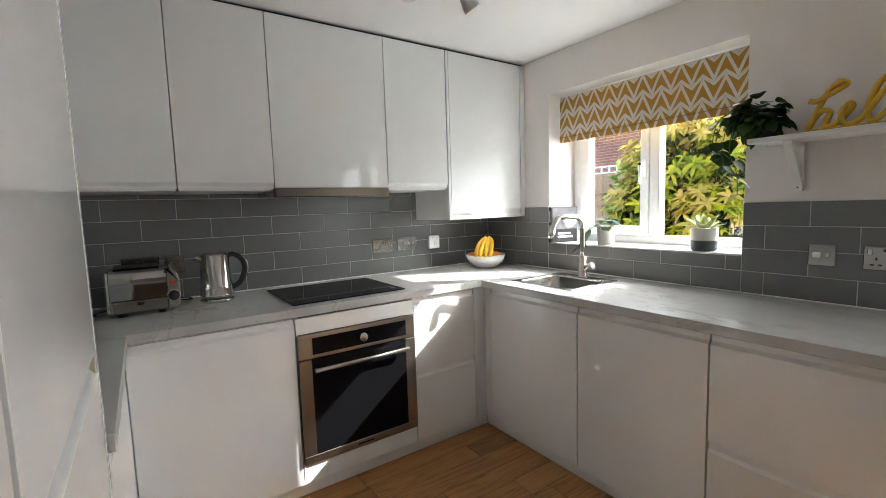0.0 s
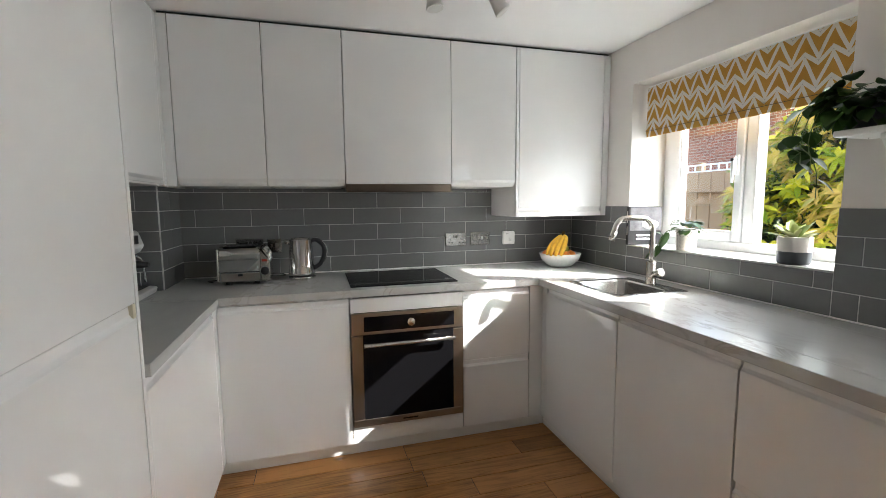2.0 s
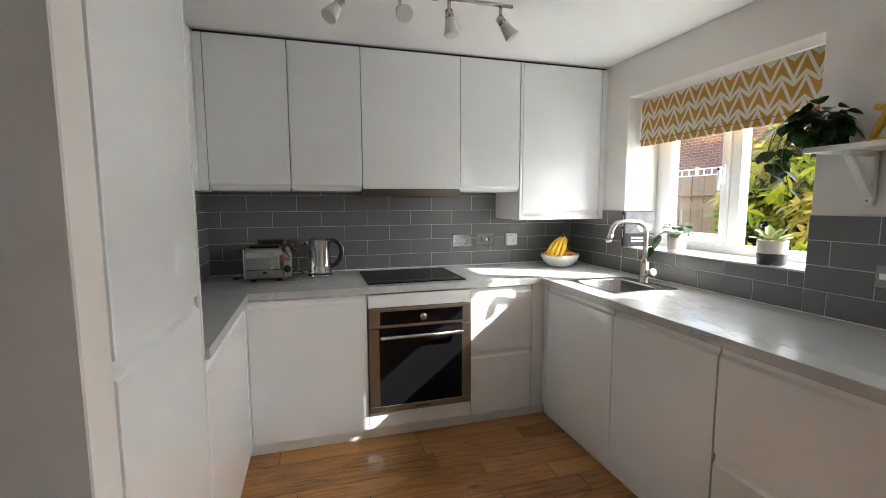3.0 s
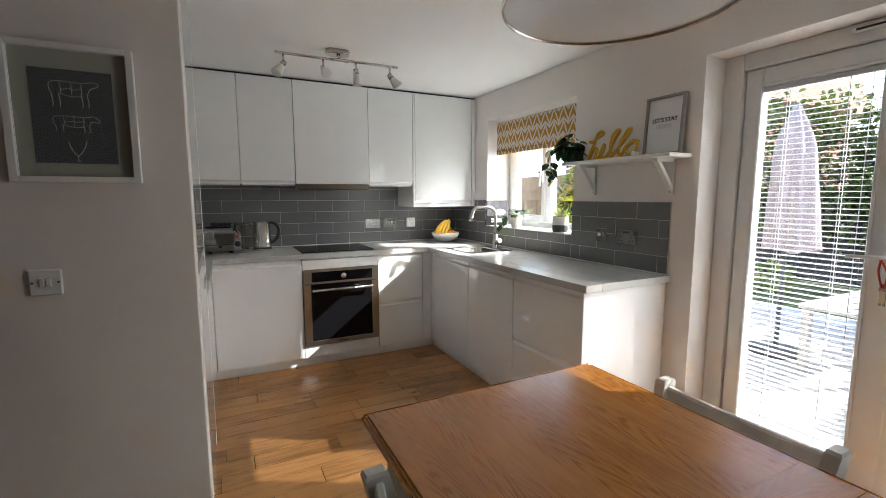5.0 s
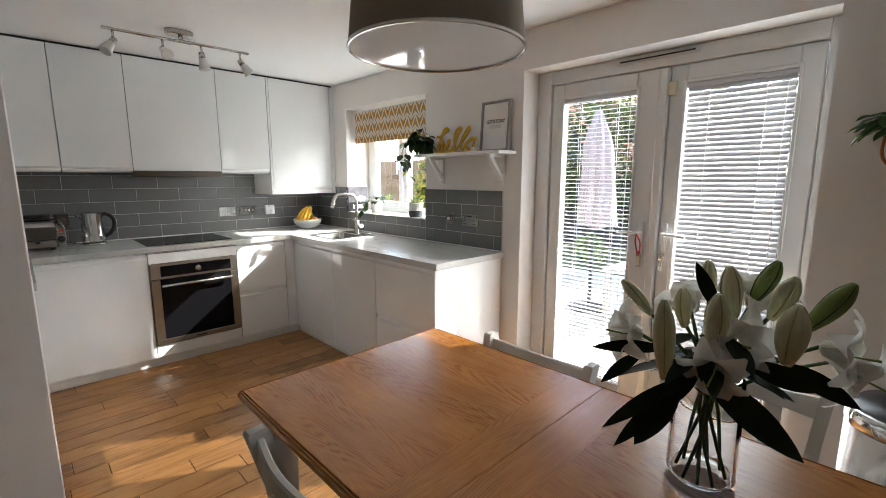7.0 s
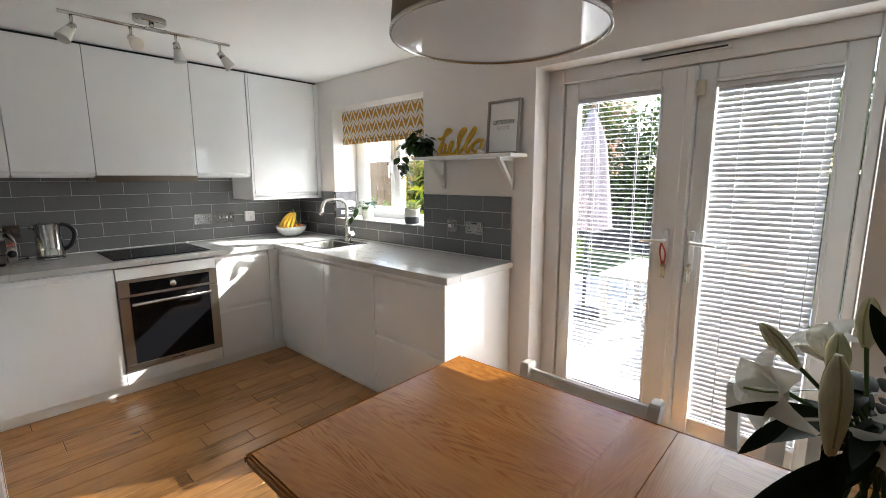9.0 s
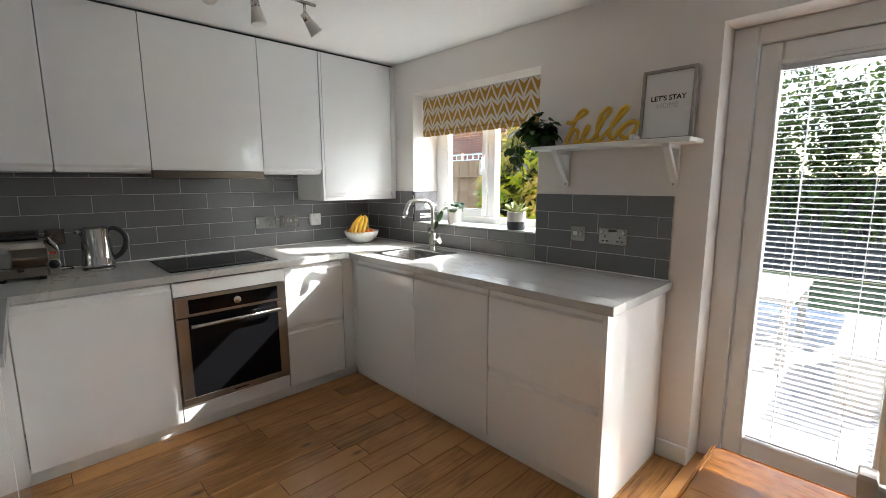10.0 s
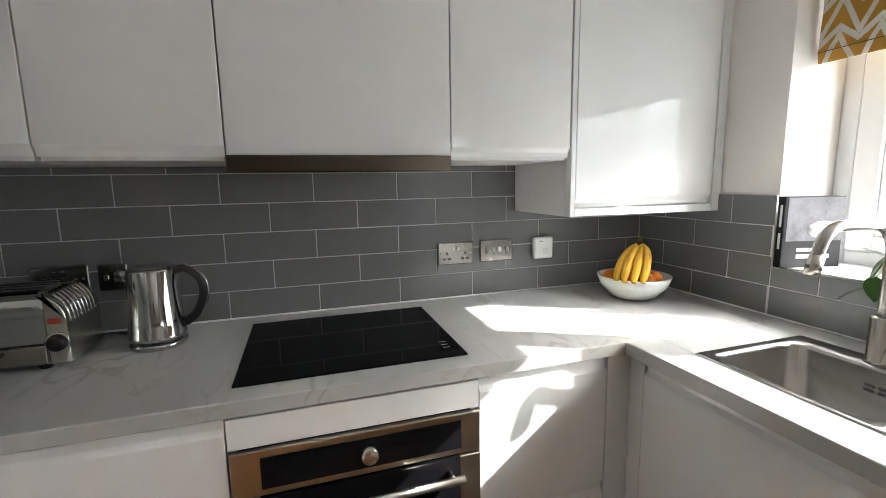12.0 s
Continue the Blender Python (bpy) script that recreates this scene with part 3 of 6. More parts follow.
# ---- setting: window, garden doors, skirting ----
FRX = 2.45                                # inner face of the window frame
win = thing("window_1", (FRX, (WY0 + WY1) / 2, WZ0), "white plastic two-light kitchen window above the sink", "window", kind="structure")
fr = box(FRX, FRX + 0.07, WY0 - 0.058, WY0 - 0.014, WZ0, WZ1, 0.004)
box(FRX, FRX + 0.07, WY1 - 0.055, WY1, WZ0, WZ1, 0.004, fr)
box(FRX, FRX + 0.07, WY0 - 0.014, WY1 - 0.055, WZ0, WZ0 + 0.05, 0.004, fr)
box(FRX, FRX + 0.07, WY0 - 0.014, WY1 - 0.055, WZ1 - 0.05, WZ1, 0.004, fr)
box(FRX - 0.003, FRX + 0.067, 1.388, 1.445, WZ0 + 0.05, WZ1 - 0.05, 0.004, fr)
part("window_frame", fr, UPVC, win)
sa = box(FRX - 0.015, FRX + 0.05, 1.447, 1.494, WZ0 + 0.052, WZ1 - 0.052, 0.005)
box(FRX - 0.015, FRX + 0.05, 1.846, 1.918, WZ0 + 0.052, WZ1 - 0.052, 0.005, sa)
box(FRX - 0.015, FRX + 0.05, 1.494, 1.846, WZ0 + 0.052, WZ0 + 0.1, 0.005, sa)
box(FRX - 0.015, FRX + 0.05, 1.494, 1.846, WZ1 - 0.1, WZ1 - 0.052, 0.005, sa)
sash = part("sash", sa, UPVC, win, "opening casement with a white lever handle")
hb = box(FRX - 0.03, FRX - 0.015, 1.460, 1.485, 1.44, 1.54, 0.005)
tube([(FRX - 0.035, 1.472, 1.52), (FRX - 0.05, 1.472, 1.515), (FRX - 0.05, 1.475, 1.40)], [0.009, 0.011, 0.007], 8, hb)
part("window_handle", hb, UPVC, sash)
part("lock_button", lathe([(0, 0.0), (0.008, 0.0), (0.008, 0.006), (0, 0.006)], n=12, m=pose(FRX - 0.056, 1.472, 1.515, 0, -90, 0)), BLACK, sash)
for y0, y1, z0 in ((1.494, 1.846, WZ0 + 0.1), (WY0 - 0.014, 1.388, WZ0 + 0.05)):
    p = part("pane", box(FRX + 0.02, FRX + 0.026, y0, y1, z0, WZ1 - (0.1 if z0 > 1.15 else 0.05)), GLASS, win)
    p.visible_shadow = False
    gs = box(FRX - 0.006, FRX + 0.02, y0, y0 + 0.006, z0, WZ1 - 0.1, 0.003)
    box(FRX - 0.006, FRX + 0.02, y1 - 0.006, y1, z0, WZ1 - 0.1, 0.003, gs)
    box(FRX - 0.006, FRX + 0.02, y0 + 0.006, y1 - 0.006, z0, z0 + 0.008, 0.003, gs)
    part("glazing_bead", gs, UPVC, win)
part("window_sill", box(XW - 0.004, FRX, WY0 + 0.001, WY1 - 0.001, WZ0 + 0.001, WZ0 + 0.006, 0.002), UPVC, win, "shiny white sill board")

doors = thing("door_1", (2.4, (DY0 + DY1) / 2, 0), "pair of closed white plastic glazed garden doors", "door", kind="structure")
df = box(2.36, 2.44, DY1 - 0.094, DY1, 0, DZ1, 0.005)
box(2.36, 2.44, DY0, DY0 + 0.04, 0, DZ1, 0.005, df)
box(2.36, 2.44, DY0 + 0.04, DY1 - 0.094, 1.925, DZ1, 0.005, df)
box(2.36, 2.44, DY0 + 0.04, DY1 - 0.094, 0, 0.05, 0.005, df)
part("door_frame", df, UPVC, doors)
vt = box(2.345, 2.36, -0.93, -0.53, 1.968, 1.99, 0.003)
part("trickle_vent", vt, UPVC, doors)
part("vent_slot", box(2.343, 2.346, -0.915, -0.545, 1.974, 1.982), BLACK, doors, "dark slot of the trickle vent")


def door_leaf(y0, y1, g0, g1, hy, sign):
    lf = box(2.375, 2.435, y0, g0, 0.052, 1.923, 0.006)
    box(2.375, 2.435, g1, y1, 0.052, 1.923, 0.006, lf)
    box(2.375, 2.435, g0, g1, 0.052, 0.155, 0.006, lf)
    box(2.375, 2.435, g0, g1, 1.832, 1.923, 0.006, lf)
    l = part("door_leaf", lf, UPVC, doors)
    bead = box(2.368, 2.376, g0 - 0.016, g0, 0.14, 1.848, 0.003)
    box(2.368, 2.376, g1, g1 + 0.016, 0.14, 1.848, 0.003, bead)
    box(2.368, 2.376, g0, g1, 0.14, 0.156, 0.003, bead)
    box(2.368, 2.376, g0, g1, 1.832, 1.848, 0.003, bead)
    part("glazing_bead", bead, UPVC, l)
    p = part("pane", box(2.415, 2.421, g0, g1, 0.155, 1.832), GLASS, l)
    p.visible_shadow = False
    plate = box(2.362, 2.376, hy - 0.015, hy + 0.015, 0.93, 1.135, 0.006)
    part("handle_plate", plate, UPVC, l)
    lv = tube(bend([(2.36, hy, 1.078), (2.325, hy, 1.078), (2.318, hy + sign * 0.02, 1.076), (2.32, hy + sign * 0.115, 1.071)], 4), 0.0085, 8)
    part("door_handle", lv, UPVC, l)
    ky = tube([(2.362, hy, 0.962), (2.345, hy, 0.962)], 0.009, 10)
    part("lock", ky, SATIN, l)
    return l


leaf_a = door_leaf(-0.798, -0.120, -0.638, -0.200, -0.712, 1)
leaf_b = door_leaf(-1.404, -0.802, -1.318, -0.880, -0.832, -1)
part("meeting_bead", box(2.355, 2.376, -0.798, -0.75, 0.06, 1.915, 0.008), UPVC, leaf_a)
part("hinge_cover", box(2.35, 2.372, -0.838, -0.80, 1.775, 1.845, 0.004), CREAMPLASTIC, leaf_b, "small cream plastic clasp")


def keys(name, y, z, strap):
    k = thing(name, (2.34, y, z), "bunch of keys hanging from the door lock" if not strap else "keys on a red strap hanging from the door handle", "keys")
    if strap:
        part("strap", tube(bend([(2.318, y + 0.01, 1.068), (2.32, y - 0.012, 1.02), (2.335, y - 0.004, z)], 5), 0.004, 6), RED, k, "red cord strap")
        part("strap", tube(bend([(2.318, y + 0.01, 1.068), (2.326, y + 0.016, 1.02), (2.335, y + 0.004, z)], 5), 0.004, 6), RED, k, "red cord strap")
        part("key_fob", box(2.33, 2.34, y - 0.012, y + 0.012, z - 0.06, z - 0.01, 0.004), CREAMPLASTIC, k)
    for s, t in ((-0.008, 0.0), (0.006, 0.006)):
        kb = box(2.332 + t, 2.335 + t, y + s - 0.008, y + s + 0.008, z - 0.02, z + 0.004, 0.001)
        box(2.332 + t, 2.335 + t, y + s - 0.004, y + s + 0.004, z - 0.07, z - 0.02, 0.001, kb)
        part("key", kb, SATIN if not strap else STEEL, k)
    return k


keys("door_keys", -0.717, 0.955, True)
keys("door_keys", -0.832, 0.95, False)


def slat_blind(name, y0, y1, z0, z1, tilt, label):
    """A venetian blind: head rail, slats on two ladder cords, bottom rail."""
    t = thing(name, (2.39, (y0 + y1) / 2, z0), label, "blind", "door blinds")
    part("head_rail", box(2.378, 2.404, y0, y1, z1 - 0.022, z1, 0.003), SLAT, t)
    part("bottom_rail", box(2.382, 2.4, y0, y1, z0 + 0.002, z0 + 0.012, 0.003), SLAT, t)
    pitch, w = 0.0245, 0.0125
    me = None
    a = radians(tilt)
    z = z0 + 0.026
    while z < z1 - 0.03:
        if me is None:
            bm = bmesh.new()
            prof = []
            for k in range(7):
                s = (k / 6 - 0.5) * 2
                px, pz = s * w, 0.0016 * (1 - s * s)
                prof.append((px * math.cos(a) - pz * math.sin(a), px * math.sin(a) + pz * math.cos(a)))
            ring = [(x, zz) for x, zz in prof] + [(x, zz - 0.0005) for x, zz in reversed(prof)]
            lo = [bm.verts.new((x, y0 + 0.003 - (y0 + y1) / 2, zz)) for x, zz in ring]
            hi = [bm.verts.new((x, y1 - 0.003 - (y0 + y1) / 2, zz)) for x, zz in ring]
            bm.faces.new(lo[::-1])
            bm.faces.new(hi)
            for k in range(len(ring)):
                bm.faces.new((lo[k], lo[(k + 1) % len(ring)], hi[(k + 1) % len(ring)], hi[k]))
            bmesh.ops.recalc_face_normals(bm, faces=bm.faces[:])
            me = bpy.data.meshes.new("slat")
            bm.to_mesh(me)
            me.materials.append(SLAT)
        ob = new("slat", me)
        ob.parent = t
        ob.location = (0, 0, z - z0)
        z += pitch
    for f in (0.24, 0.76):
        y = y0 + (y1 - y0) * f
        cb = tube([(2.377, y, z0 + 0.012), (2.377, y, z1 - 0.02)], 0.0014, 6)
        tube([(2.403, y, z0 + 0.012), (2.403, y, z1 - 0.02)], 0.0014, 6, cb)
        part("ladder_cord", cb, SLAT, t)
    part("tilt_cord", tube([(2.376, y0 + 0.035, z0 + 0.5), (2.376, y0 + 0.03, z1 - 0.02)], 0.0016, 6), SLAT, t)
    return t


slat_blind("slatted_blind", -0.636, -0.202, 0.157, 1.83, 2, "white slatted blind with open slats in the garden door")
slat_blind("slatted_blind", -1.316, -0.882, 0.157, 1.83, 69, "white slatted blind with tilted slats in the garden door")

for k, (x0, x1, y0, y1) in enumerate(((XF, FL - 0.002, PIER - 0.014, PIER), (XW - 0.014, XW, DY1, 0.12), (XW - 0.014, XW, YS, DY0), (XF, XF + 0.014, YS, PIER - 0.014), (XF + 0.014, XW - 0.014, YS, YS + 0.014))):
    structure("baseboard", box(x0, x1, y0, y1, 0.0, 0.09, 0.004), TRIM, "white painted skirting board", "skirting")
structure("wall_column", box(XL, -0.357, 2.243, YB, WT, 1.41), WALL, "boxed-in corner pier behind the worktop", "wall")

# ---- kitchen: base units ----
G = 0.002


def front_y(name, x0, x1, z0, z1, parent, face=FY, grip=True, mat=GLOSS):
    """A door or drawer front facing the room along -y, with a finger-grip hollow along its top."""
    if grip:
        prof = [(face, z0), (face + 0.02, z0), (face + 0.02, z1), (face + 0.012, z1), (face + 0.010, z1 - 0.022), (face + 0.004, z1 - 0.03), (face, z1 - 0.034)]
    else:
        prof = [(face, z0), (face + 0.02, z0), (face + 0.02, z1), (face, z1)]
    return part(name, prism(prof, "x", x0 + G, x1 - G, 0.0012), mat, parent)


def front_x(name, y0, y1, z0, z1, parent, face=FX, way=1, grip=True):
    if grip:
        prof = [(face, z0), (face + way * 0.02, z0), (face + way * 0.02, z1), (face + way * 0.012, z1), (face + way * 0.010, z1 - 0.022), (face + way * 0.004, z1 - 0.03), (face, z1 - 0.034)]
    else:
        prof = [(face, z0), (face + way * 0.02, z0), (face + way * 0.02, z1), (face, z1)]
    return part(name, prism(prof, "y", y0 + G, y1 - G, 0.0012), GLOSS, parent)


DZ0, DZT = 0.075, 0.838
u = thing("base_cabinet", (0.24, 2.27, 0.075), "white high-gloss base cabinet under the worktop", "cabinet", "base cabinets")
part("body", box(FL + 0.002, 0.538, FY + 0.022, YB - 0.01, 0.075, WB - 0.002), CARCASS, u)
front_y("door", FL, 0.545, DZ0, DZT, u)
ov = thing("oven_housing", (0.845, 2.27, 0.075), "white gloss housing unit holding the built-in oven", "cabinet", "base cabinets")
ob_ = box(0.551, 0.562, FY + 0.022, YB - 0.01, 0.075, WB - 0.002)
box(1.127, 1.136, FY + 0.022, YB - 0.01, 0.075, WB - 0.002, bm=ob_)
box(0.562, 1.127, 2.5, YB - 0.01, 0.075, WB - 0.002, bm=ob_)
box(0.562, 1.127, FY + 0.022, 2.5, 0.075, 0.16, bm=ob_)
part("body", ob_, CARCASS, ov)
front_y("top_panel", 0.545, 1.143, 0.765, DZT, ov, grip=False)
front_y("bottom_panel", 0.545, 1.143, DZ0, 0.160, ov, grip=False)
dr = thing("drawer_cabinet", (1.34, 2.27, 0.075), "white high-gloss two-drawer cabinet beside the oven", "cabinet", "base cabinets")
part("body", box(1.150, 1.534, FY + 0.022, YB - 0.01, 0.075, WB - 0.002), CARCASS, dr)
front_y("drawer", 1.143, 1.54, DZ0, 0.452, dr)
front_y("drawer", 1.143, 1.54, 0.458, DZT, dr)
part("drawer_gap", box(1.147, 1.536, FY + 0.013, FY + 0.021, 0.425, 0.458), CARCASS, dr)
cf = thing("corner_filler", (1.58, 1.96, 0.075), "white gloss corner filler strips between cabinets", "filler")
part("strip", box(1.542, FX + 0.018, FY + 0.002, FY + 0.02, DZ0, WB - 0.002, 0.001), GLOSS, cf)
part("strip", box(FX + 0.002, FX + 0.02, 1.893, FY, DZ0, WB - 0.002, 0.001), GLOSS, cf)
sk = thing("base_cabinet", (1.9, 1.59, 0.075), "white high-gloss sink cabinet with plain door", "cabinet", "base cabinets")
part("body", box(FX + 0.022, XW - 0.03, 1.301, 1.89, 0.075, 0.66), CARCASS, sk)
front_x("door", 1.295, 1.891, DZ0, DZT, sk)
dw = thing("base_cabinet", (1.9, 1.01, 0.075), "white high-gloss appliance door below the worktop", "cabinet", "base cabinets")
part("body", box(FX + 0.022, XW - 0.03, 0.742, 1.287, 0.075, WB - 0.002), CARCASS, dw)
front_x("door", 0.735, 1.293, DZ0, DZT, dw)
d2 = thing("drawer_cabinet", (1.9, 0.44, 0.075), "white high-gloss two-drawer cabinet at the run's end", "cabinet", "base cabinets")
part("body", box(FX + 0.022, XW - 0.03, 0.147, 0.728, 0.075, WB - 0.002), CARCASS, d2)
front_x("drawer", 0.145, 0.733, DZ0, 0.446, d2)
front_x("drawer", 0.145, 0.733, 0.452, DZT, d2)
solid("end_panel", box(1.60, XW - 0.002, 0.124, 0.144, 0.0, WB - 0.001, 0.0015), GLOSS, "white gloss end panel closing the cabinet run", "panel")
lb = thing("base_cabinet", (-0.36, 1.5, 0.075), "white high-gloss base cabinet beside the tall unit", "cabinet", "base cabinets")
part("body", box(XL + 0.002, FL - 0.022, 1.084, 2.2, 0.075, WB - 0.002), CARCASS, lb)
front_x("door", 1.082, 1.88, DZ0, DZT, lb, FL, -1)
part("filler_strip", box(FL - 0.02, FL, 1.882, FY + 0.02, DZ0, WB - 0.002, 0.001), GLOSS, lb)
pl = thing("plinth", (0.8, 2.0, 0), "white plinth boards under the base cabinets", "plinth")
part("board", box(FL - 0.04, FX + 0.04, FY + 0.04, FY + 0.055, 0.0, 0.073, 0.001), TRIM, pl)
part("board", box(FX + 0.04, FX + 0.055, 0.146, FY + 0.038, 0.0, 0.073, 0.001), TRIM, pl)
part("board", box(FL - 0.055, FL - 0.04, PIER + 0.12, FY + 0.038, 0.0, 0.073, 0.001), TRIM, pl)

# worktops
SX0, SX1, SY0, SY1 = 1.70, 2.085, 1.40, 1.795
wk = thing("worktop", (1.0, 2.0, WB), "pale marble-effect laminate worktop with square edge", "worktop")
part("hob_run", box(XL + 0.002, XW - 0.002, 1.935, YB - 0.008, WB, WT, 0.0025), MARBLE, wk)
w2 = box(1.59, SX0, 0.1, 1.9345, WB, WT, 0.002)
box(SX1, XW - 0.002, 0.1, 1.9345, WB, WT, 0.002, w2)
box(SX0, SX1, 0.1, SY0, WB, WT, 0.0, w2)
box(SX0, SX1, SY1, 1.9345, WB, WT, 0.0, w2)
part("sink_run", w2, MARBLE, wk)
part("left_run", box(XL + 0.002, FL + 0.015, 1.082, 1.9345, WB, WT, 0.0025), MARBLE, wk)
part("sealant", box(XL + 0.01, XW - 0.01, YB - 0.014, YB - 0.008, WT, WT + 0.006, 0.002), TRIM, wk)
part("sealant", box(XW - 0.014, XW - 0.008, 0.12, YB - 0.014, WT, WT + 0.006, 0.002), TRIM, wk)

# tall unit
tl = thing("tall_cabinet", (-0.36, 0.77, 0.02), "white high-gloss tall unit with two doors", "cabinet")
part("body", box(XL + 0.002, FL - 0.022, PIER + 0.104, 1.06, 0.075, 2.2), CARCASS, tl)
front_x("door", PIER + 0.106, 1.058, 0.078, 1.055, tl, FL, -1)
front_x("door", PIER + 0.106, 1.058, 1.062, 2.195, tl, FL, -1, grip=False)
part("end_panel", box(XL + 0.002, FL + 0.001, 1.061, 1.079, 0.0, 2.2, 0.001), GLOSS, tl)
part("cornice", box(XL + 0.002, FL - 0.01, PIER + 0.104, 1.079, 2.201, TOP - 0.006), CARCASS, tl)
part("handle_notch", box(FL - 0.019, FL - 0.001, 1.04, 1.0585, 1.022, 1.06, 0.001), CREAMPLASTIC, tl)

# ---- kitchen: wall units ----
UY, UZ0, UZ1 = 2.19, 1.416, 2.214


def wall_unit(x0, x1, z0, label, handle=True):
    t = thing("wall_cabinet", ((x0 + x1) / 2, 2.39, z0), label, "cabinet", "wall cabinets")
    part("body", box(x0 + 0.006, x1 - 0.006, UY + 0.022, YB - 0.012, z0 - 0.008, UZ1), CARCASS, t)
    prof = [(UY, z0 + 0.028), (UY + 0.004, z0 + 0.022), (UY + 0.010, z0 + 0.014), (UY + 0.012, z0), (UY + 0.02, z0), (UY + 0.02, UZ1), (UY, UZ1)]
    part("door", prism(prof, "x", x0 + G, x1 - G, 0.001), GLOSS, t)
    return t


wall_unit(-0.245, 0.167, UZ0, "white high-gloss wall cabinet by the corner")
wall_unit(0.167, 0.561, UZ0, "white high-gloss wall cabinet beside the hood")
wall_unit(1.160, 1.562, UZ0, "white high-gloss wall cabinet beside the boiler cupboard")
hd = thing("wall_cabinet", (0.85, 2.39, UZ0), "white high-gloss wall cabinet above the cooker hood", "cabinet", "wall cabinets")
part("body", box(0.567, 1.154, UY + 0.022, YB - 0.012, UZ0 + 0.03, UZ1), CARCASS, hd)
part("door", box(0.563, 1.158, UY, UY + 0.02, UZ0 + 0.005, UZ1, 0.001), GLOSS, hd)
cc = thing("wall_cabinet", (1.88, 2.39, 1.232), "taller white high-gloss corner cupboard with a framed door", "cabinet", "wall cabinets")
part("body", box(1.565, XW - 0.003, UY + 0.03, YB - 0.012, 1.225, UZ1), CARCASS, cc)
part("side_panel", box(1.565, 1.582, UY - 0.002, UY + 0.029, 1.225, UZ1, 0.001), GLOSS, cc)
part("side_panel", box(2.165, XW - 0.003, UY - 0.002, UY + 0.029, 1.225, UZ1, 0.001), GLOSS, cc)
prof = [(UY, 1.285), (UY + 0.004, 1.279), (UY + 0.010, 1.268), (UY + 0.012, 1.255), (UY + 0.02, 1.255), (UY + 0.02, UZ1), (UY, UZ1)]
part("door", prism(prof, "x", 1.586, 2.16, 0.001), GLOSS, cc)
part("bottom_rail", box(1.584, 2.163, UY + 0.001, UY + 0.026, 1.225, 1.252, 0.001), GLOSS, cc)
lu = thing("wall_cabinet", (-0.48, 1.6, UZ0), "white high-gloss wall cabinet beside the tall unit", "cabinet", "wall cabinets")
part("body", box(XL + 0.002, -0.312, 1.082, YB - 0.012, UZ0 - 0.008, UZ1), CARCASS, lu)
prof = [(-0.29, UZ0 + 0.028), (-0.294, UZ0 + 0.022), (-0.300, UZ0 + 0.014), (-0.302, UZ0), (-0.31, UZ0), (-0.31, UZ1), (-0.29, UZ1)]
part("door", prism(prof, "y", 1.084, 1.60, 0.001), GLOSS, lu)
part("door", prism(prof, "y", 1.604, 2.14, 0.001), GLOSS, lu)
part("filler_strip", box(-0.31, -0.29, 2.144, UY + 0.02, UZ0 - 0.008, UZ1, 0.001), GLOSS, lu)
part("filler_strip", box(-0.289, -0.247, UY + 0.001, UY + 0.02, UZ0 - 0.008, UZ1, 0.001), GLOSS, lu)
# Solid near-black strips stand in for the shade under the ceiling.
cg = thing("shadow_gap", (0.8, 2.3, UZ1), "near-black strip standing in for shade between wall cabinets and ceiling", "filler")
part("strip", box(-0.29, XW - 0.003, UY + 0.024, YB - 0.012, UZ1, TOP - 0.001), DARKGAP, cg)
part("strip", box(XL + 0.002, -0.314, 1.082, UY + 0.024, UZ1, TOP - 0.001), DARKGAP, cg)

ch = thing("cooker_hood", (0.85, 2.35, 1.385), "slim built-in cooker hood with brushed steel front", "cooker hood")
part("front_strip", box(0.562, 1.156, UY - 0.012, UY + 0.03, 1.376, UZ0 + 0.004, 0.003), HOODSTEEL, ch)
part("underside", box(0.566, 1.152, UY + 0.03, YB - 0.012, 1.386, UZ0 + 0.03), SATIN, ch)

# ---- appliances ----
oven = thing("oven", (0.845, 1.95, 0.165), "built-in brushed steel electric oven with black glass door", "oven")
O0, O1 = 0.549, 1.140
part("body", box(0.566, 1.123, FY + 0.004, 2.48, 0.168, 0.756), BLACK, oven)
part("control_panel", box(O0, O1, FY - 0.012, FY + 0.004, 0.651, 0.762, 0.003), STEEL, oven)
part("display", box(0.612, 1.088, FY - 0.0145, FY - 0.012, 0.668, 0.744, 0.001), BLACKGLASS, oven, "black glass display strip")
part("dial", lathe([(0, 0.022), (0.017, 0.022), (0.021, 0.018), (0.022, 0.0)], n=28, m=pose(0.853, FY - 0.0145, 0.706, 90, 0, 0)), SATIN, oven, "round steel dial")
odf = box(O0, O1, FY - 0.014, FY + 0.004, 0.166, 0.205, 0.002)
box(O0, 0.606, FY - 0.014, FY + 0.004, 0.205, 0.646, 0.002, odf)
box(1.084, O1, FY - 0.014, FY + 0.004, 0.205, 0.646, 0.002, odf)
od = part("oven_door", odf, STEEL, oven)
part("door_glass", box(0.606, 1.084, FY - 0.013, FY + 0.002, 0.2055, 0.6455), BLACKGLASS, od, "black mirror-like oven window")
part("badge", box(0.805, 0.885, FY - 0.0148, FY - 0.014, 0.181, 0.188), BLACK, od)
hdl = tube([(0.608, FY - 0.052, 0.607), (1.082, FY - 0.052, 0.607)], 0.0105, 12)
for x in (0.635, 1.055):
    tube([(x, FY - 0.013, 0.607), (x, FY - 0.052, 0.607)], 0.007, 8, hdl)
part("handle", hdl, SATIN, od, "round steel bar handle")

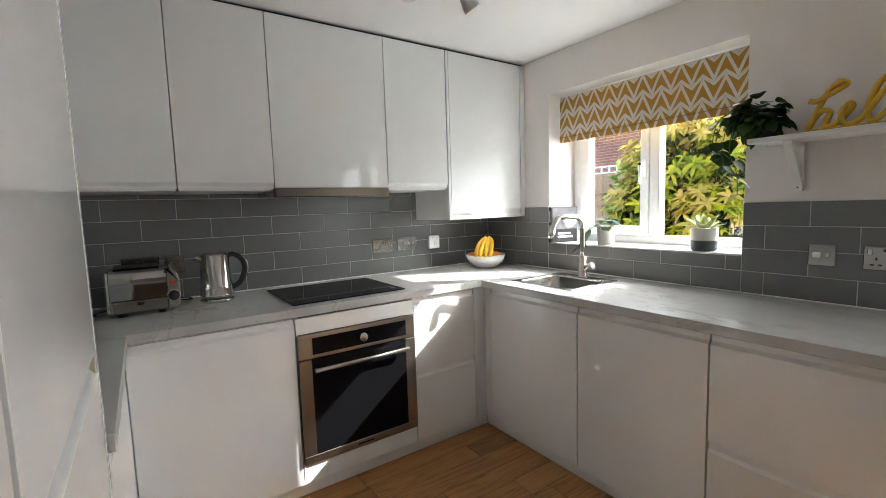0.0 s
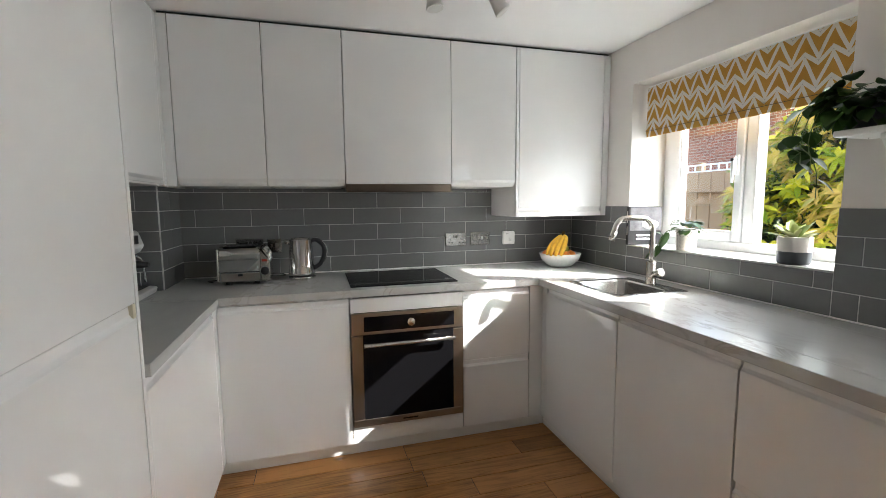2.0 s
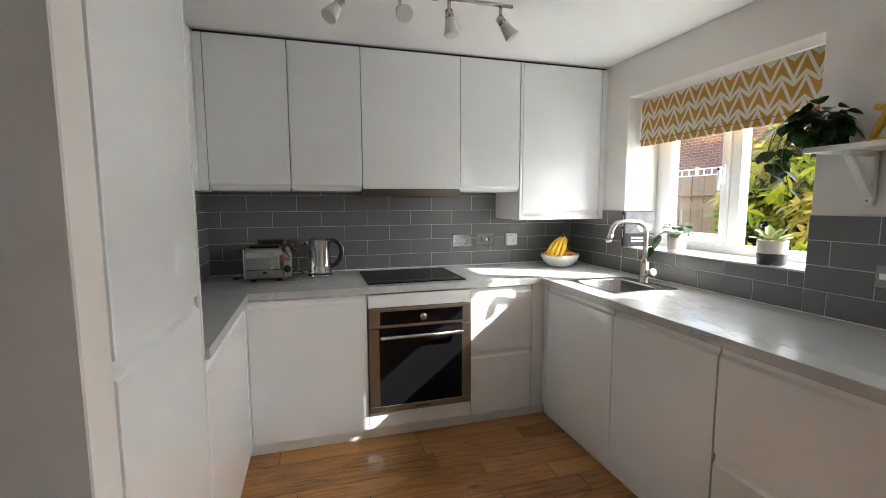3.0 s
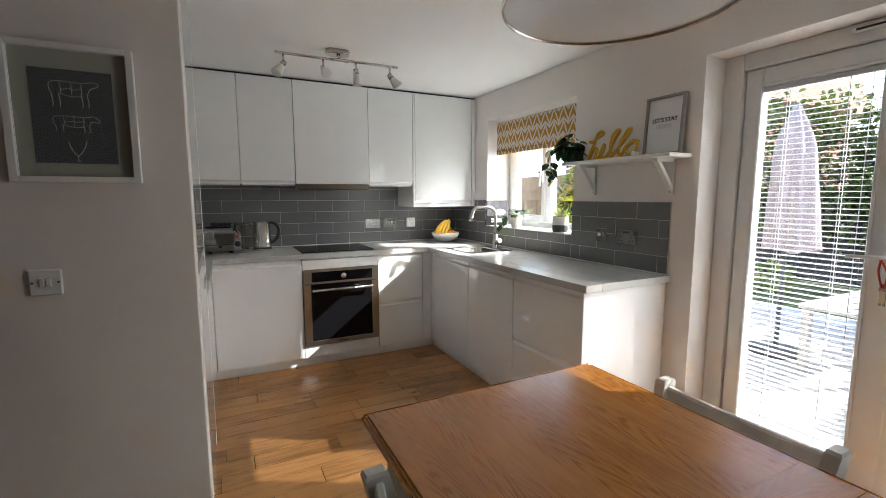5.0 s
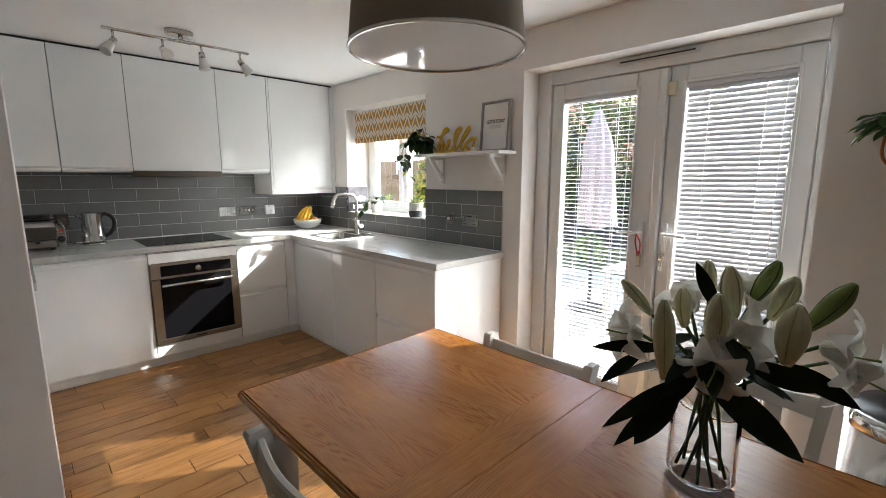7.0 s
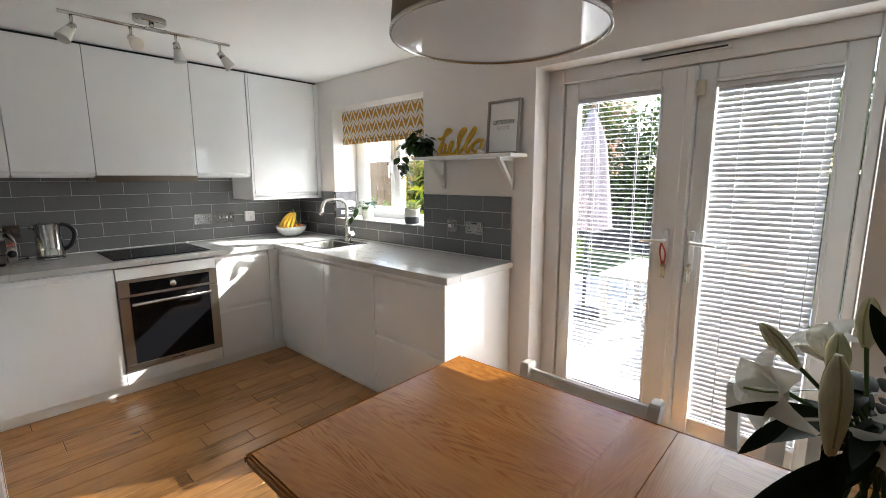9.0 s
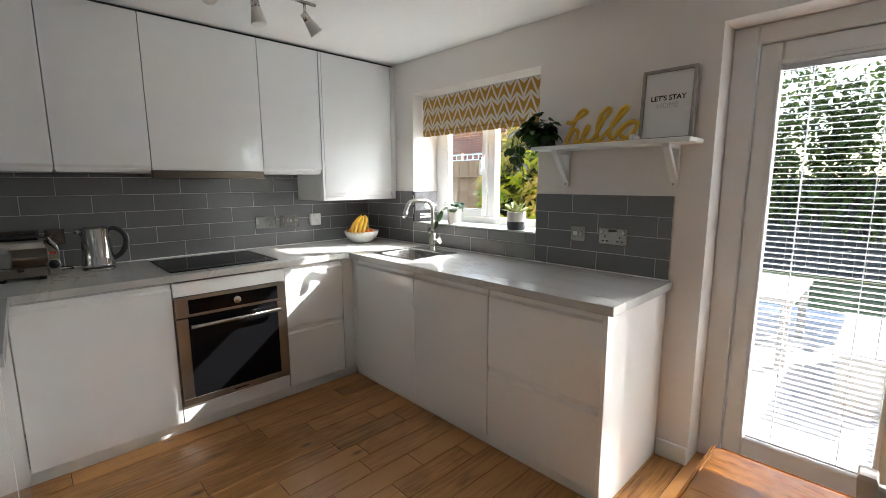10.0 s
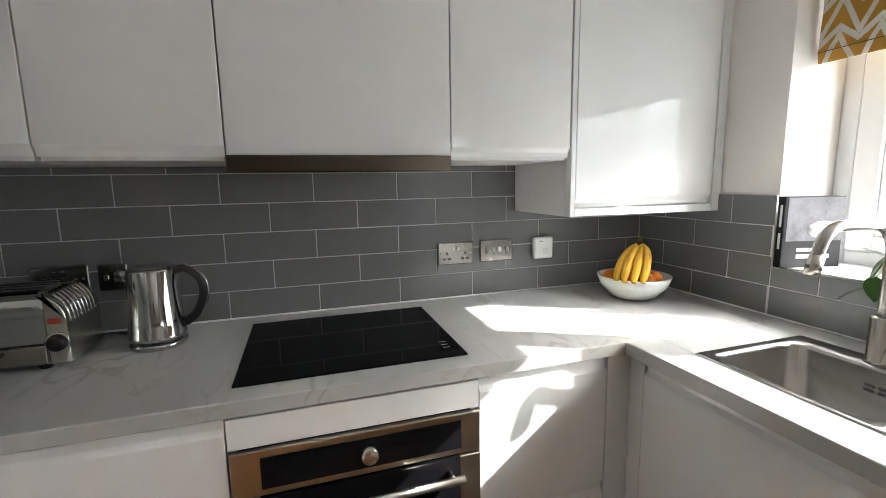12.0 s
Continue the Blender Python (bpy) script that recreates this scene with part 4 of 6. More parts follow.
hob = thing("induction_hob", (0.85, 2.24, WT), "flat black glass induction hob set in the worktop", "hob")
part("glass_top", box(0.557, 1.135, 2.0, 2.484, WT + 0.0005, WT + 0.006, 0.002), BLACKGLASS, hob)
mk = bmesh.new()
for k in range(3):
    box(1.085, 1.105, 2.06 + 0.022 * k, 2.063 + 0.022 * k, WT + 0.0061, WT + 0.0064, bm=mk)
part("touch_marks", mk, GREYWOOD, hob, "small grey touch-control marks")

sink = thing("sink", (1.89, 1.6, WT), "inset brushed steel single-bowl sink", "sink")
cx, cy = 1.862, 1.598
ring = lambda hx, hy, r, z, dx=0: [(x, y, z) for x, y in rounded(cx + dx, cy, hx, hy, r, 5)]
outer = [(x, y, WT + 0.001) for x, y in rounded((SX0 + SX1) / 2, cy, 0.2, 0.205, 0.012, 5)]
outer2 = [(x, y, WT + 0.004) for x, y in rounded((SX0 + SX1) / 2, cy, 0.196, 0.201, 0.012, 5)]
part("bowl", loft([outer, outer2, ring(0.150, 0.172, 0.045, WT + 0.0035), ring(0.146, 0.168, 0.043, WT - 0.004), ring(0.138, 0.160, 0.05, WT - 0.15), ring(0.11, 0.13, 0.05, WT - 0.168), ring(0.03, 0.03, 0.029, WT - 0.172)], None, (False, True)), SINKSTEEL, sink)
part("drain", lathe([(0, WT - 0.169), (0.028, WT - 0.169), (0.036, WT - 0.171)], cx, cy, 24), SATIN, sink)
ovf = bmesh.new()
for k in (0, 1):
    for j in (0, 1):
        box(2.001, 2.006, 1.55 + 0.028 * k, 1.57 + 0.028 * k, WT - 0.045 - 0.012 * j, WT - 0.038 - 0.012 * j, 0.002, ovf)
part("overflow_slot", ovf, BLACK, sink)
tap = thing("tap", (2.05, 1.6, WT), "brushed steel swan-neck kitchen tap", "tap")
part("base", lathe([(0, 0), (0.027, 0), (0.027, 0.006), (0.0245, 0.008), (0.0245, 0.112), (0.022, 0.116), (0, 0.116)], n=24, m=pose(2.05, 1.6, WT + 0.004)), SATIN, tap)
neck = [(2.05, 1.6, WT + 0.1), (2.05, 1.6, 1.16)]
neck += [(1.985 + 0.065 * math.cos(radians(a)), 1.6 + 0.012 * (1 - math.cos(radians(a))), 1.165 + 0.065 * math.sin(radians(a))) for a in range(0, 80, 11)]
neck += [(1.94, 1.615, 1.231), (1.893, 1.625, 1.228), (1.868, 1.628, 1.214), (1.852, 1.63, 1.19), (1.835, 1.632, 1.135)]
part("spout", tube(bend(neck, 3), 0.0135, 14), SATIN, tap)
part("spray_head", tube([(1.846, 1.631, 1.165), (1.831, 1.632, 1.118)], [0.0155, 0.0165], 14), SATIN, tap)
part("lever", tube([(2.05, 1.575, WT + 0.06), (2.05, 1.53, WT + 0.075)], [0.017, 0.02], 14), SATIN, tap)
part("lever_pin", tube([(2.045, 1.55, WT + 0.07), (1.99, 1.545, WT + 0.05)], 0.005, 8), SATIN, tap)

ket = thing("kettle", (0.31, 2.40, WT), "polished chrome jug kettle with black handle", "kettle")
part("base", lathe([(0, WT), (0.074, WT), (0.076, WT + 0.012), (0.07, WT + 0.018), (0, WT + 0.018)], 0.31, 2.40, 36), CHROME, ket)
part("gap_ring", lathe([(0, WT + 0.018), (0.07, WT + 0.018), (0.07, WT + 0.024), (0, WT + 0.024)], 0.31, 2.40, 36), BLACK, ket)
z0 = WT + 0.024
part("body", lathe([(0, z0), (0.074, z0), (0.075, z0 + 0.012), (0.073, z0 + 0.014), (0.074, z0 + 0.026), (0.072, z0 + 0.028), (0.073, z0 + 0.04), (0.071, z0 + 0.042), (0.072, z0 + 0.052), (0.070, z0 + 0.056), (0.063, z0 + 0.2), (0.060, z0 + 0.206), (0, z0 + 0.206)], 0.31, 2.40, 40), CHROME, ket)
part("lid", lathe([(0.055, z0 + 0.207), (0.05, z0 + 0.212), (0, z0 + 0.214)], 0.31, 2.40, 30), SATIN, ket)
part("handle", tube(bend([(0.362, 2.40, z0 + 0.19), (0.395, 2.398, z0 + 0.198), (0.432, 2.395, z0 + 0.165), (0.438, 2.393, z0 + 0.115), (0.415, 2.395, z0 + 0.06), (0.38, 2.40, z0 + 0.035)], 5), 0.0115, 10, flat=1.3), BLACK, ket, "black plastic handle with chrome back")
part("handle_trim", tube(bend([(0.395, 2.398, z0 + 0.209), (0.442, 2.395, z0 + 0.168), (0.449, 2.393, z0 + 0.115), (0.424, 2.395, z0 + 0.056)], 5), 0.0045, 8, flat=2.2), CHROME, ket)
part("spout", tube([(0.25, 2.405, z0 + 0.185), (0.222, 2.408, z0 + 0.193)], [0.016, 0.011], 10), CHROME, ket)

toa = thing("toaster", (0.015, 2.36, WT), "polished steel four-slice toaster with side dial", "toaster")
tx0, tx1, ty0, ty1, tz0, tz1 = -0.115, 0.148, 2.275, 2.46, WT + 0.018, WT + 0.205
side = [(ty0, tz0), (ty1, tz0), (ty1, tz1 - 0.06)] + arc(ty1 - 0.06, tz1 - 0.06, 0.06, 0, 90, 7) + arc(ty0 + 0.06, tz1 - 0.06, 0.06, 90, 180, 7)
part("body", prism(side, "x", tx0 + 0.012, tx1 - 0.045, 0.002), CHROME, toa)
endp = [(tx1 - 0.045, tz0), (tx1, tz0), (tx1, tz1 - 0.075)] + arc(tx1 - 0.07, tz1 - 0.075, 0.07, 0, 75, 8) + [(tx1 - 0.045, tz1 - 0.004)]
part("end_cap", prism(endp, "y", ty0 - 0.003, ty1 + 0.003, 0.003), SATIN, toa)
part("end_cap", box(tx0, tx0 + 0.012, ty0 - 0.002, ty1 + 0.002, tz0, tz1 - 0.01, 0.004), SATIN, toa)
for k in range(8):
    x = tx1 - 0.001
    part("rib", tube(bend([(tx1 - 0.03, ty0 + 0.02 + 0.02 * k, tz1 - 0.012), (tx1 - 0.008, ty0 + 0.02 + 0.02 * k, tz1 - 0.04), (tx1 + 0.001, ty0 + 0.02 + 0.02 * k, tz1 - 0.085)], 4), 0.004, 6), CHROME, toa)
sl = bmesh.new()
for y in (2.315, 2.35, 2.39, 2.425):
    box(tx0 + 0.03, tx1 - 0.07, y - 0.009, y + 0.009, tz1 - 0.002, tz1 + 0.0015, 0.001, sl)
part("slots", sl, BLACK, toa, "dark toast slots")
part("crumb_tray", box(tx0 + 0.02, tx1 - 0.05, ty0 - 0.004, ty0, tz0 + 0.004, tz0 + 0.046, 0.002), STEEL, toa)
part("seam", box(tx0 + 0.018, tx1 - 0.05, ty0 - 0.0025, ty0 + 0.001, tz0 + 0.05, tz0 + 0.055), BLACK, toa)
part("lever", box(-0.01, 0.014, ty0 - 0.022, ty0 - 0.003, tz0 + 0.032, tz0 + 0.045, 0.003), BLACK, toa)
part("dial", lathe([(0, 0.018), (0.016, 0.018), (0.021, 0.012), (0.022, 0)], n=24, m=pose(tx1 - 0.024, ty0 - 0.003, tz0 + 0.055, 90, 0, 0)), BLACK, toa)
part("dial_ring", lathe([(0.022, 0.003), (0.027, 0.003), (0.027, 0)], n=24, m=pose(tx1 - 0.024, ty0 - 0.003, tz0 + 0.055, 90, 0, 0)), CHROME, toa)
part("switch", box(tx1 - 0.038, tx1 - 0.012, ty0 - 0.006, ty0 - 0.003, tz0 + 0.105, tz0 + 0.118, 0.001), RED, toa)
for x in (tx0 + 0.05, tx1 - 0.07):
    for y in (ty0 + 0.03, ty1 - 0.03):
        part("foot", lathe([(0, WT), (0.014, WT), (0.016, tz0 + 0.001), (0, tz0 + 0.001)], x, y, 12), BLACK, toa)
part("cord", tube(bend([(0.13, 2.46, WT + 0.03), (0.19, 2.49, WT + 0.02), (0.21, 2.52, WT + 0.005), (0.16, 2.54, WT + 0.004)], 6), 0.003, 6), BLACK, toa)
part("cord", tube(bend([(-0.1, 2.45, WT + 0.02), (-0.15, 2.44, WT + 0.006), (-0.19, 2.42, WT + 0.006), (-0.16, 2.39, WT + 0.004)], 6), 0.0035, 6), BLACK, toa)

cm = thing("coffee_machine", (-0.47, 2.04, WT), "pale silver espresso machine with steam wand", "coffee machine")
part("body", prism([(-0.64, WT + 0.03), (-0.53, WT + 0.03), (-0.53, WT + 0.19), (-0.43, WT + 0.2), (-0.405, WT + 0.235), (-0.43, WT + 0.31), (-0.64, WT + 0.31)], "y", 1.89, 2.19, 0.008), MACHINE, cm)
part("drip_tray", prism([(-0.64, WT), (-0.375, WT), (-0.365, WT + 0.03), (-0.39, WT + 0.036), (-0.64, WT + 0.036)], "y", 1.88, 2.2, 0.005), MACHINE, cm)
part("grille", box(-0.52, -0.4, 1.9, 2.18, WT + 0.036, WT + 0.04, 0.001), BLACK, cm)
part("display", box(-0.424, -0.41, 2.02, 2.13, WT + 0.23, WT + 0.29, 0.002), BLACK, cm, "dark display panel")
part("portafilter", tube([(-0.47, 2.0, WT + 0.17), (-0.33, 1.99, WT + 0.165)], [0.032, 0.012], 12), BLACK, cm)
part("group_head", lathe([(0, WT + 0.16), (0.036, WT + 0.16), (0.036, WT + 0.2), (0, WT + 0.2)], -0.47, 2.0, 20), CHROME, cm)
part("steam_wand", tube(bend([(-0.43, 2.14, WT + 0.19), (-0.41, 2.16, WT + 0.16), (-0.405, 2.165, WT + 0.06)], 5), 0.006, 8), CHROME, cm)
part("hopper", lathe([(0, WT + 0.312), (0.06, WT + 0.312), (0.065, WT + 0.345), (0, WT + 0.348)], -0.5, 2.09, 24), BLACK, cm)


# ---- sockets and switches ----
def plate_on_back(name, x0, x1, z0, z1, mat, label, kind_):
    t = thing(name, ((x0 + x1) / 2, YB - 0.012, z0), label, kind_, "wall sockets")
    y = YB - 0.0105
    part("plate", box(x0, x1, y - 0.008, y, z0, z1, 0.003), mat, t)
    return t, y - 0.008


def socket_holes(t, put, mat=BLACK):
    bm = bmesh.new()
    for du, dv, w, h in ((0, 0.012, 0.005, 0.011), (-0.011, -0.01, 0.010, 0.006), (0.011, -0.01, 0.010, 0.006)):
        put(bm, du, dv, w, h)
    part("pin_holes", bm, mat, t)


for x0, x1 in ((1.231, 1.379), (-0.062, 0.088)):
    t, y = plate_on_back("double_socket", x0, x1, 1.022, 1.110, PLATE, "brushed chrome double wall socket on grey tiles", "socket")
    for c in (x0 + 0.036, x1 - 0.036):
        socket_holes(t, lambda bm, du, dv, w, h: box(c + du - w / 2, c + du + w / 2, y - 0.0008, y + 0.001, 1.055 + dv - h / 2, 1.055 + dv + h / 2, bm=bm))
    for c in (x0 + 0.064, x1 - 0.064):
        part("rocker", box(c - 0.0065, c + 0.0065, y - 0.005, y, 1.075, 1.094, 0.002), CHROME, t)
    for c in (x0 + 0.014, x1 - 0.014):
        part("screw", lathe([(0, 0.001), (0.004, 0.001), (0.004, 0)], n=10, m=pose(c, y, 1.066, 90, 0, 0)), CHROME, t)
t, y = plate_on_back("switch_plate", 1.409, 1.553, 1.024, 1.112, PLATE, "brushed chrome switch plate with cooker switch", "switch")
for c, w, m_ in ((1.468, 0.014, SATIN), (1.493, 0.016, PAPER), (1.527, 0.014, STEEL), (1.436, 0.008, STEEL)):
    part("switch", box(c - w / 2, c + w / 2, y - 0.004, y, 1.06, 1.082, 0.002), m_, t)
t, y = plate_on_back("switch_plate", 0.112, 0.192, 1.022, 1.106, PLATE, "brushed chrome fused switch beside the kettle", "switch")
part("switch", box(0.128, 0.142, y - 0.004, y, 1.056, 1.074, 0.002), SATIN, t)
part("fuse_cover", box(0.155, 0.178, y - 0.003, y, 1.05, 1.08, 0.002), STEEL, t)
th = thing("thermostat", (1.69, YB - 0.012, 1.022), "white square wall thermostat on grey tiles", "thermostat")
part("case", box(1.645, 1.733, YB - 0.036, YB - 0.0105, 1.022, 1.112, 0.005), PAPER, th)
part("marking", box(1.668, 1.684, YB - 0.0366, YB - 0.036, 1.094, 1.097), SLATE, th)
bt = bmesh.new()
for i in range(2):
    for j in range(3):
        box(1.686 + 0.012 * i, 1.694 + 0.012 * i, YB - 0.037, YB - 0.036, 1.044 + 0.009 * j, 1.049 + 0.009 * j, bm=bt)
part("buttons", bt, PALEINK, th)

t = thing("double_socket", (XW - 0.012, 0.397, 1.03), "brushed chrome double socket with charging ports on tiles", "socket", "wall sockets")
part("plate", box(XW - 0.0185, XW - 0.0105, 0.322, 0.472, 1.03, 1.116, 0.003), PLATE, t)
for c in (0.358, 0.436):
    socket_holes(t, lambda bm, du, dv, w, h: box(XW - 0.0193, XW - 0.017, c + du - w / 2, c + du + w / 2, 1.06 + dv - h / 2, 1.06 + dv + h / 2, bm=bm))
for c in (0.34, 0.454):
    part("rocker", box(XW - 0.0235, XW - 0.0185, c - 0.007, c + 0.007, 1.085, 1.106, 0.002), CHROME, t)
part("charging_port", box(XW - 0.0193, XW - 0.0185, 0.375, 0.419, 1.098, 1.108), BLACK, t)
t = thing("switch_plate", (XW - 0.012, 0.59, 1.03), "brushed chrome single fused switch on grey tiles", "switch", "wall sockets")
part("plate", box(XW - 0.0185, XW - 0.0105, 0.547, 0.633, 1.032, 1.116, 0.003), PLATE, t)
part("switch", box(XW - 0.0225, XW - 0.0185, 0.566, 0.58, 1.066, 1.088, 0.002), SATIN, t)
part("fuse_cover", box(XW - 0.0215, XW - 0.0185, 0.592, 0.618, 1.064, 1.086, 0.002), PAPER, t)
t = thing("light_switch", (-0.485, PIER, 1.0), "white plastic light switch on the painted wall", "switch")
part("plate", box(-0.527, -0.442, PIER - 0.0095, PIER - 0.0005, 1.002, 1.087, 0.004), UPVC, t)
part("rocker", box(-0.5, -0.4855, PIER - 0.0145, PIER - 0.0095, 1.031, 1.06, 0.002), UPVC, t)
part("rocker", box(-0.4835, -0.469, PIER - 0.0145, PIER - 0.0095, 1.031, 1.06, 0.002), UPVC, t)
for x in (-0.517, -0.452):
    part("screw", lathe([(0, 0.001), (0.0035, 0.001), (0.0035, 0)], n=10, m=pose(x, PIER - 0.0095, 1.045, 90, 0, 0)), SLATE, t)

# ---- worktop and sill clutter ----
bowl = thing("fruit_bowl", (1.957, 2.33, WT), "white glazed fruit bowl on the worktop corner", "bowl")
BX, BY = 1.957, 2.33
part("body", lathe([(0, WT), (0.06, WT), (0.085, WT + 0.012), (0.122, WT + 0.05), (0.136, WT + 0.09), (0.132, WT + 0.091), (0.116, WT + 0.052), (0.08, WT + 0.02), (0, WT + 0.016)], BX, BY, 40), BOWLGLAZE, bowl)
ban = thing("bananas", (BX - 0.03, BY, WT + 0.09), "bunch of ripe yellow bananas in the bowl", "bananas")
for side_, out_ in ((-0.034, 0.0), (-0.012, 0.012), (0.012, 0.006), (0.034, -0.008)):
    along_, across_ = Vector((0.8, 0.6, 0)), Vector((0.6, -0.8, 0))
    top = Vector((BX + 0.022, BY + 0.0, WT + 0.205))
    pts = bend([top - along_ * d + across_ * side_ * w + Vector((0, 0, -h)) for d, h, w in ((0.15 + out_, 0.118, 1.3), (0.128 + out_, 0.088, 1.35), (0.074 + out_, 0.046, 1.15), (0.018, 0.016, 0.75), (0.0, 0.0, 0.25))], 5)
    n = len(pts)
    part("banana", tube(pts, [0.005 + 0.0125 * math.sin(math.pi * min(0.93, max(0.05, i / (n - 1)))) ** 0.55 for i in range(n)], 7), BANANA, ban)
part("stalk", tube([(BX + 0.02, BY, WT + 0.202), (BX + 0.03, BY + 0.006, WT + 0.232)], [0.012, 0.009], 8), STALK, ban)
for x, y, z, r in ((0.0, -0.07, 0.078, 0.032), (0.055, -0.045, 0.078, 0.032), (0.08, 0.02, 0.078, 0.031), (-0.07, 0.05, 0.078, 0.032), (0.02, 0.07, 0.075, 0.033), (0.0, 0.0, 0.062, 0.034)):
    solid("orange", ball((BX + x, BY + y, WT + z), r, None, (1, 1, 0.94), 16), ORANGE, "small bright orange in the fruit bowl", "orange", "fruit in the bowl")
solid("pear", lathe([(0, WT + 0.07), (0.022, WT + 0.073), (0.034, WT + 0.095), (0.028, WT + 0.12), (0.014, WT + 0.145), (0, WT + 0.15)], BX + 0.045, BY + 0.015, 18), PEAR, "green-brown pear in the fruit bowl", "pear", "fruit in the bowl")

bk = thing("cookbook", (2.27, 1.92, WZ0 + 0.006), "dark cookbook standing on the window sill", "book", turn=-14, local=True)
part("pages", box(-0.095, 0.093, -0.011, 0.011, 0.003, 0.222), PAPER, bk)
part("cover", box(-0.098, 0.098, -0.0135, -0.0112, 0.0, 0.226, 0.0005), COVER, bk)
part("cover", box(-0.098, 0.098, 0.0112, 0.0135, 0.0, 0.226, 0.0005), COVER, bk)
part("spine", box(-0.101, -0.0982, -0.0135, 0.0135, 0.0, 0.226, 0.0005), COVER, bk)
part("cover_photo", box(-0.09, 0.097, -0.0142, -0.0136, 0.085, 0.222), COVERPIC, bk, "grey photograph on the front cover")
part("plate_picture", lathe([(0, 0.0009), (0.05, 0.0009), (0.05, 0.0002)], n=28, m=pose(0.03, -0.0137, 0.12, 90, 0, 0) @ Matrix.Diagonal((1, 0.55, 1, 1))), PALEINK, bk)
tb = bmesh.new()
box(-0.05, 0.045, -0.0144, -0.0138, 0.052, 0.062, bm=tb)
box(-0.05, 0.06, -0.0144, -0.0138, 0.03, 0.042, bm=tb)
part("title_bars", tb, PAPER, bk)
ts = bmesh.new()
for z0_, z1_ in ((0.13, 0.2), (0.06, 0.11)):
    box(-0.1022, -0.101, -0.005, 0.003, z0_, z1_, bm=ts)
part("spine_bars", ts, PAPER, bk)

rng = random.Random(5)


def potted(name, x, y, z, label):
    return thing(name, (x, y, z), label, "pot plant")


p1 = potted("pot_plant", 2.265, 1.60, WZ0 + 0.006, "trailing green plant in a grey patterned pot on the sill")
PZ = WZ0 + 0.006
part("pot", lathe([(0, PZ), (0.046, PZ), (0.052, PZ + 0.108), (0.048, PZ + 0.11), (0.046, PZ + 0.095), (0, PZ + 0.094)], 2.265, 1.60, 36), CONCRETE, p1, "pale pot with grey fern pattern")
fern = bmesh.new()
for k in range(9):
    a0 = 2 * math.pi * k / 9
    for s in (-1, 1):
        for j in range(5):
            z_ = PZ + 0.012 + 0.018 * j
            a = a0 + s * 0.05
            b_ = a0 + s * 0.26
            r0, r1 = 0.0468 + 0.0556 * (z_ - PZ) , 0.0468 + 0.0556 * (z_ + 0.014 - PZ)
            q = [(2.265 + r0 * math.cos(a), 1.60 + r0 * math.sin(a), z_), (2.265 + r0 * math.cos(a), 1.60 + r0 * math.sin(a), z_ + 0.005), (2.265 + r1 * math.cos(b_), 1.60 + r1 * math.sin(b_), z_ + 0.019), (2.265 + r1 * math.cos(b_), 1.60 + r1 * math.sin(b_), z_ + 0.013)]
            fern.faces.new([fern.verts.new(v) for v in q])
part("pattern", fern, SLATE, p1)
part("soil", lathe([(0, PZ + 0.097), (0.046, PZ + 0.096)], 2.265, 1.60, 24), SOIL, p1)
lv = bmesh.new()
for k in range(30):
    a, h = rng.uniform(0, 6.28), rng.uniform(0.01, 0.085)
    b0 = Vector((2.265 + 0.03 * math.cos(a), 1.60 + 0.03 * math.sin(a), PZ + 0.1 + h * 0.6))
    leaf(b0, b0 + Vector((0.06 * math.cos(a), 0.06 * math.sin(a), rng.uniform(-0.01, 0.03))), 0.042, lv, 0.35, 4)
part("leaves", lv, IVY, p1)
tr = tube(bend([(2.25, 1.61, PZ + 0.1), (2.20, 1.66, PZ + 0.10), (2.165, 1.69, PZ + 0.02), (2.16, 1.70, PZ - 0.02)], 5), 0.0018, 6)
part("stem", tr, STEM, p1)
tl_ = bmesh.new()
for b0, d, w in (((2.185, 1.675, PZ + 0.075), (-0.02, 0.03, 0.02), 0.04), ((2.17, 1.69, PZ + 0.02), (-0.03, -0.02, -0.03), 0.045), ((2.162, 1.70, PZ - 0.01), (-0.01, 0.04, -0.025), 0.04), ((2.2, 1.66, PZ + 0.09), (0.01, 0.04, -0.05), 0.05)):
    leaf(b0, Vector(b0) + Vector(d) * 1.5, w, tl_, 0.2, 5)
part("trailing_leaves", tl_, IVY, p1)

p2 = potted("pot_plant", 2.262, 1.055, PZ, "pale succulent in a white and slate dipped pot on the sill")
part("pot", lathe([(0.058, PZ + 0.052), (0.059, PZ + 0.108), (0.055, PZ + 0.112), (0.05, PZ + 0.1), (0, PZ + 0.098)], 2.262, 1.055, 40), CONCRETE, p2)
part("pot_base", lathe([(0, PZ), (0.05, PZ), (0.056, PZ + 0.006), (0.0582, PZ + 0.052)], 2.262, 1.055, 40), SLATEPAINT, p2, "slate blue dipped lower half")
part("soil", lathe([(0, PZ + 0.101), (0.05, PZ + 0.1005)], 2.262, 1.055, 24), SOIL, p2)
sv = bmesh.new()
for k in range(26):
    a, e = k * 2.4, radians(20 + 55 * (k % 13) / 13)
    L_ = 0.075 + 0.03 * rng.random()
    b0 = Vector((2.262 + 0.014 * math.cos(a), 1.055 + 0.014 * math.sin(a), PZ + 0.1))
    leaf(b0, b0 + L_ * Vector((math.cos(a) * math.cos(e), math.sin(a) * math.cos(e), math.sin(e))), 0.03, sv, 0.15, 5, fold=0.35)
part("leaves", sv, SUCCULENT, p2)

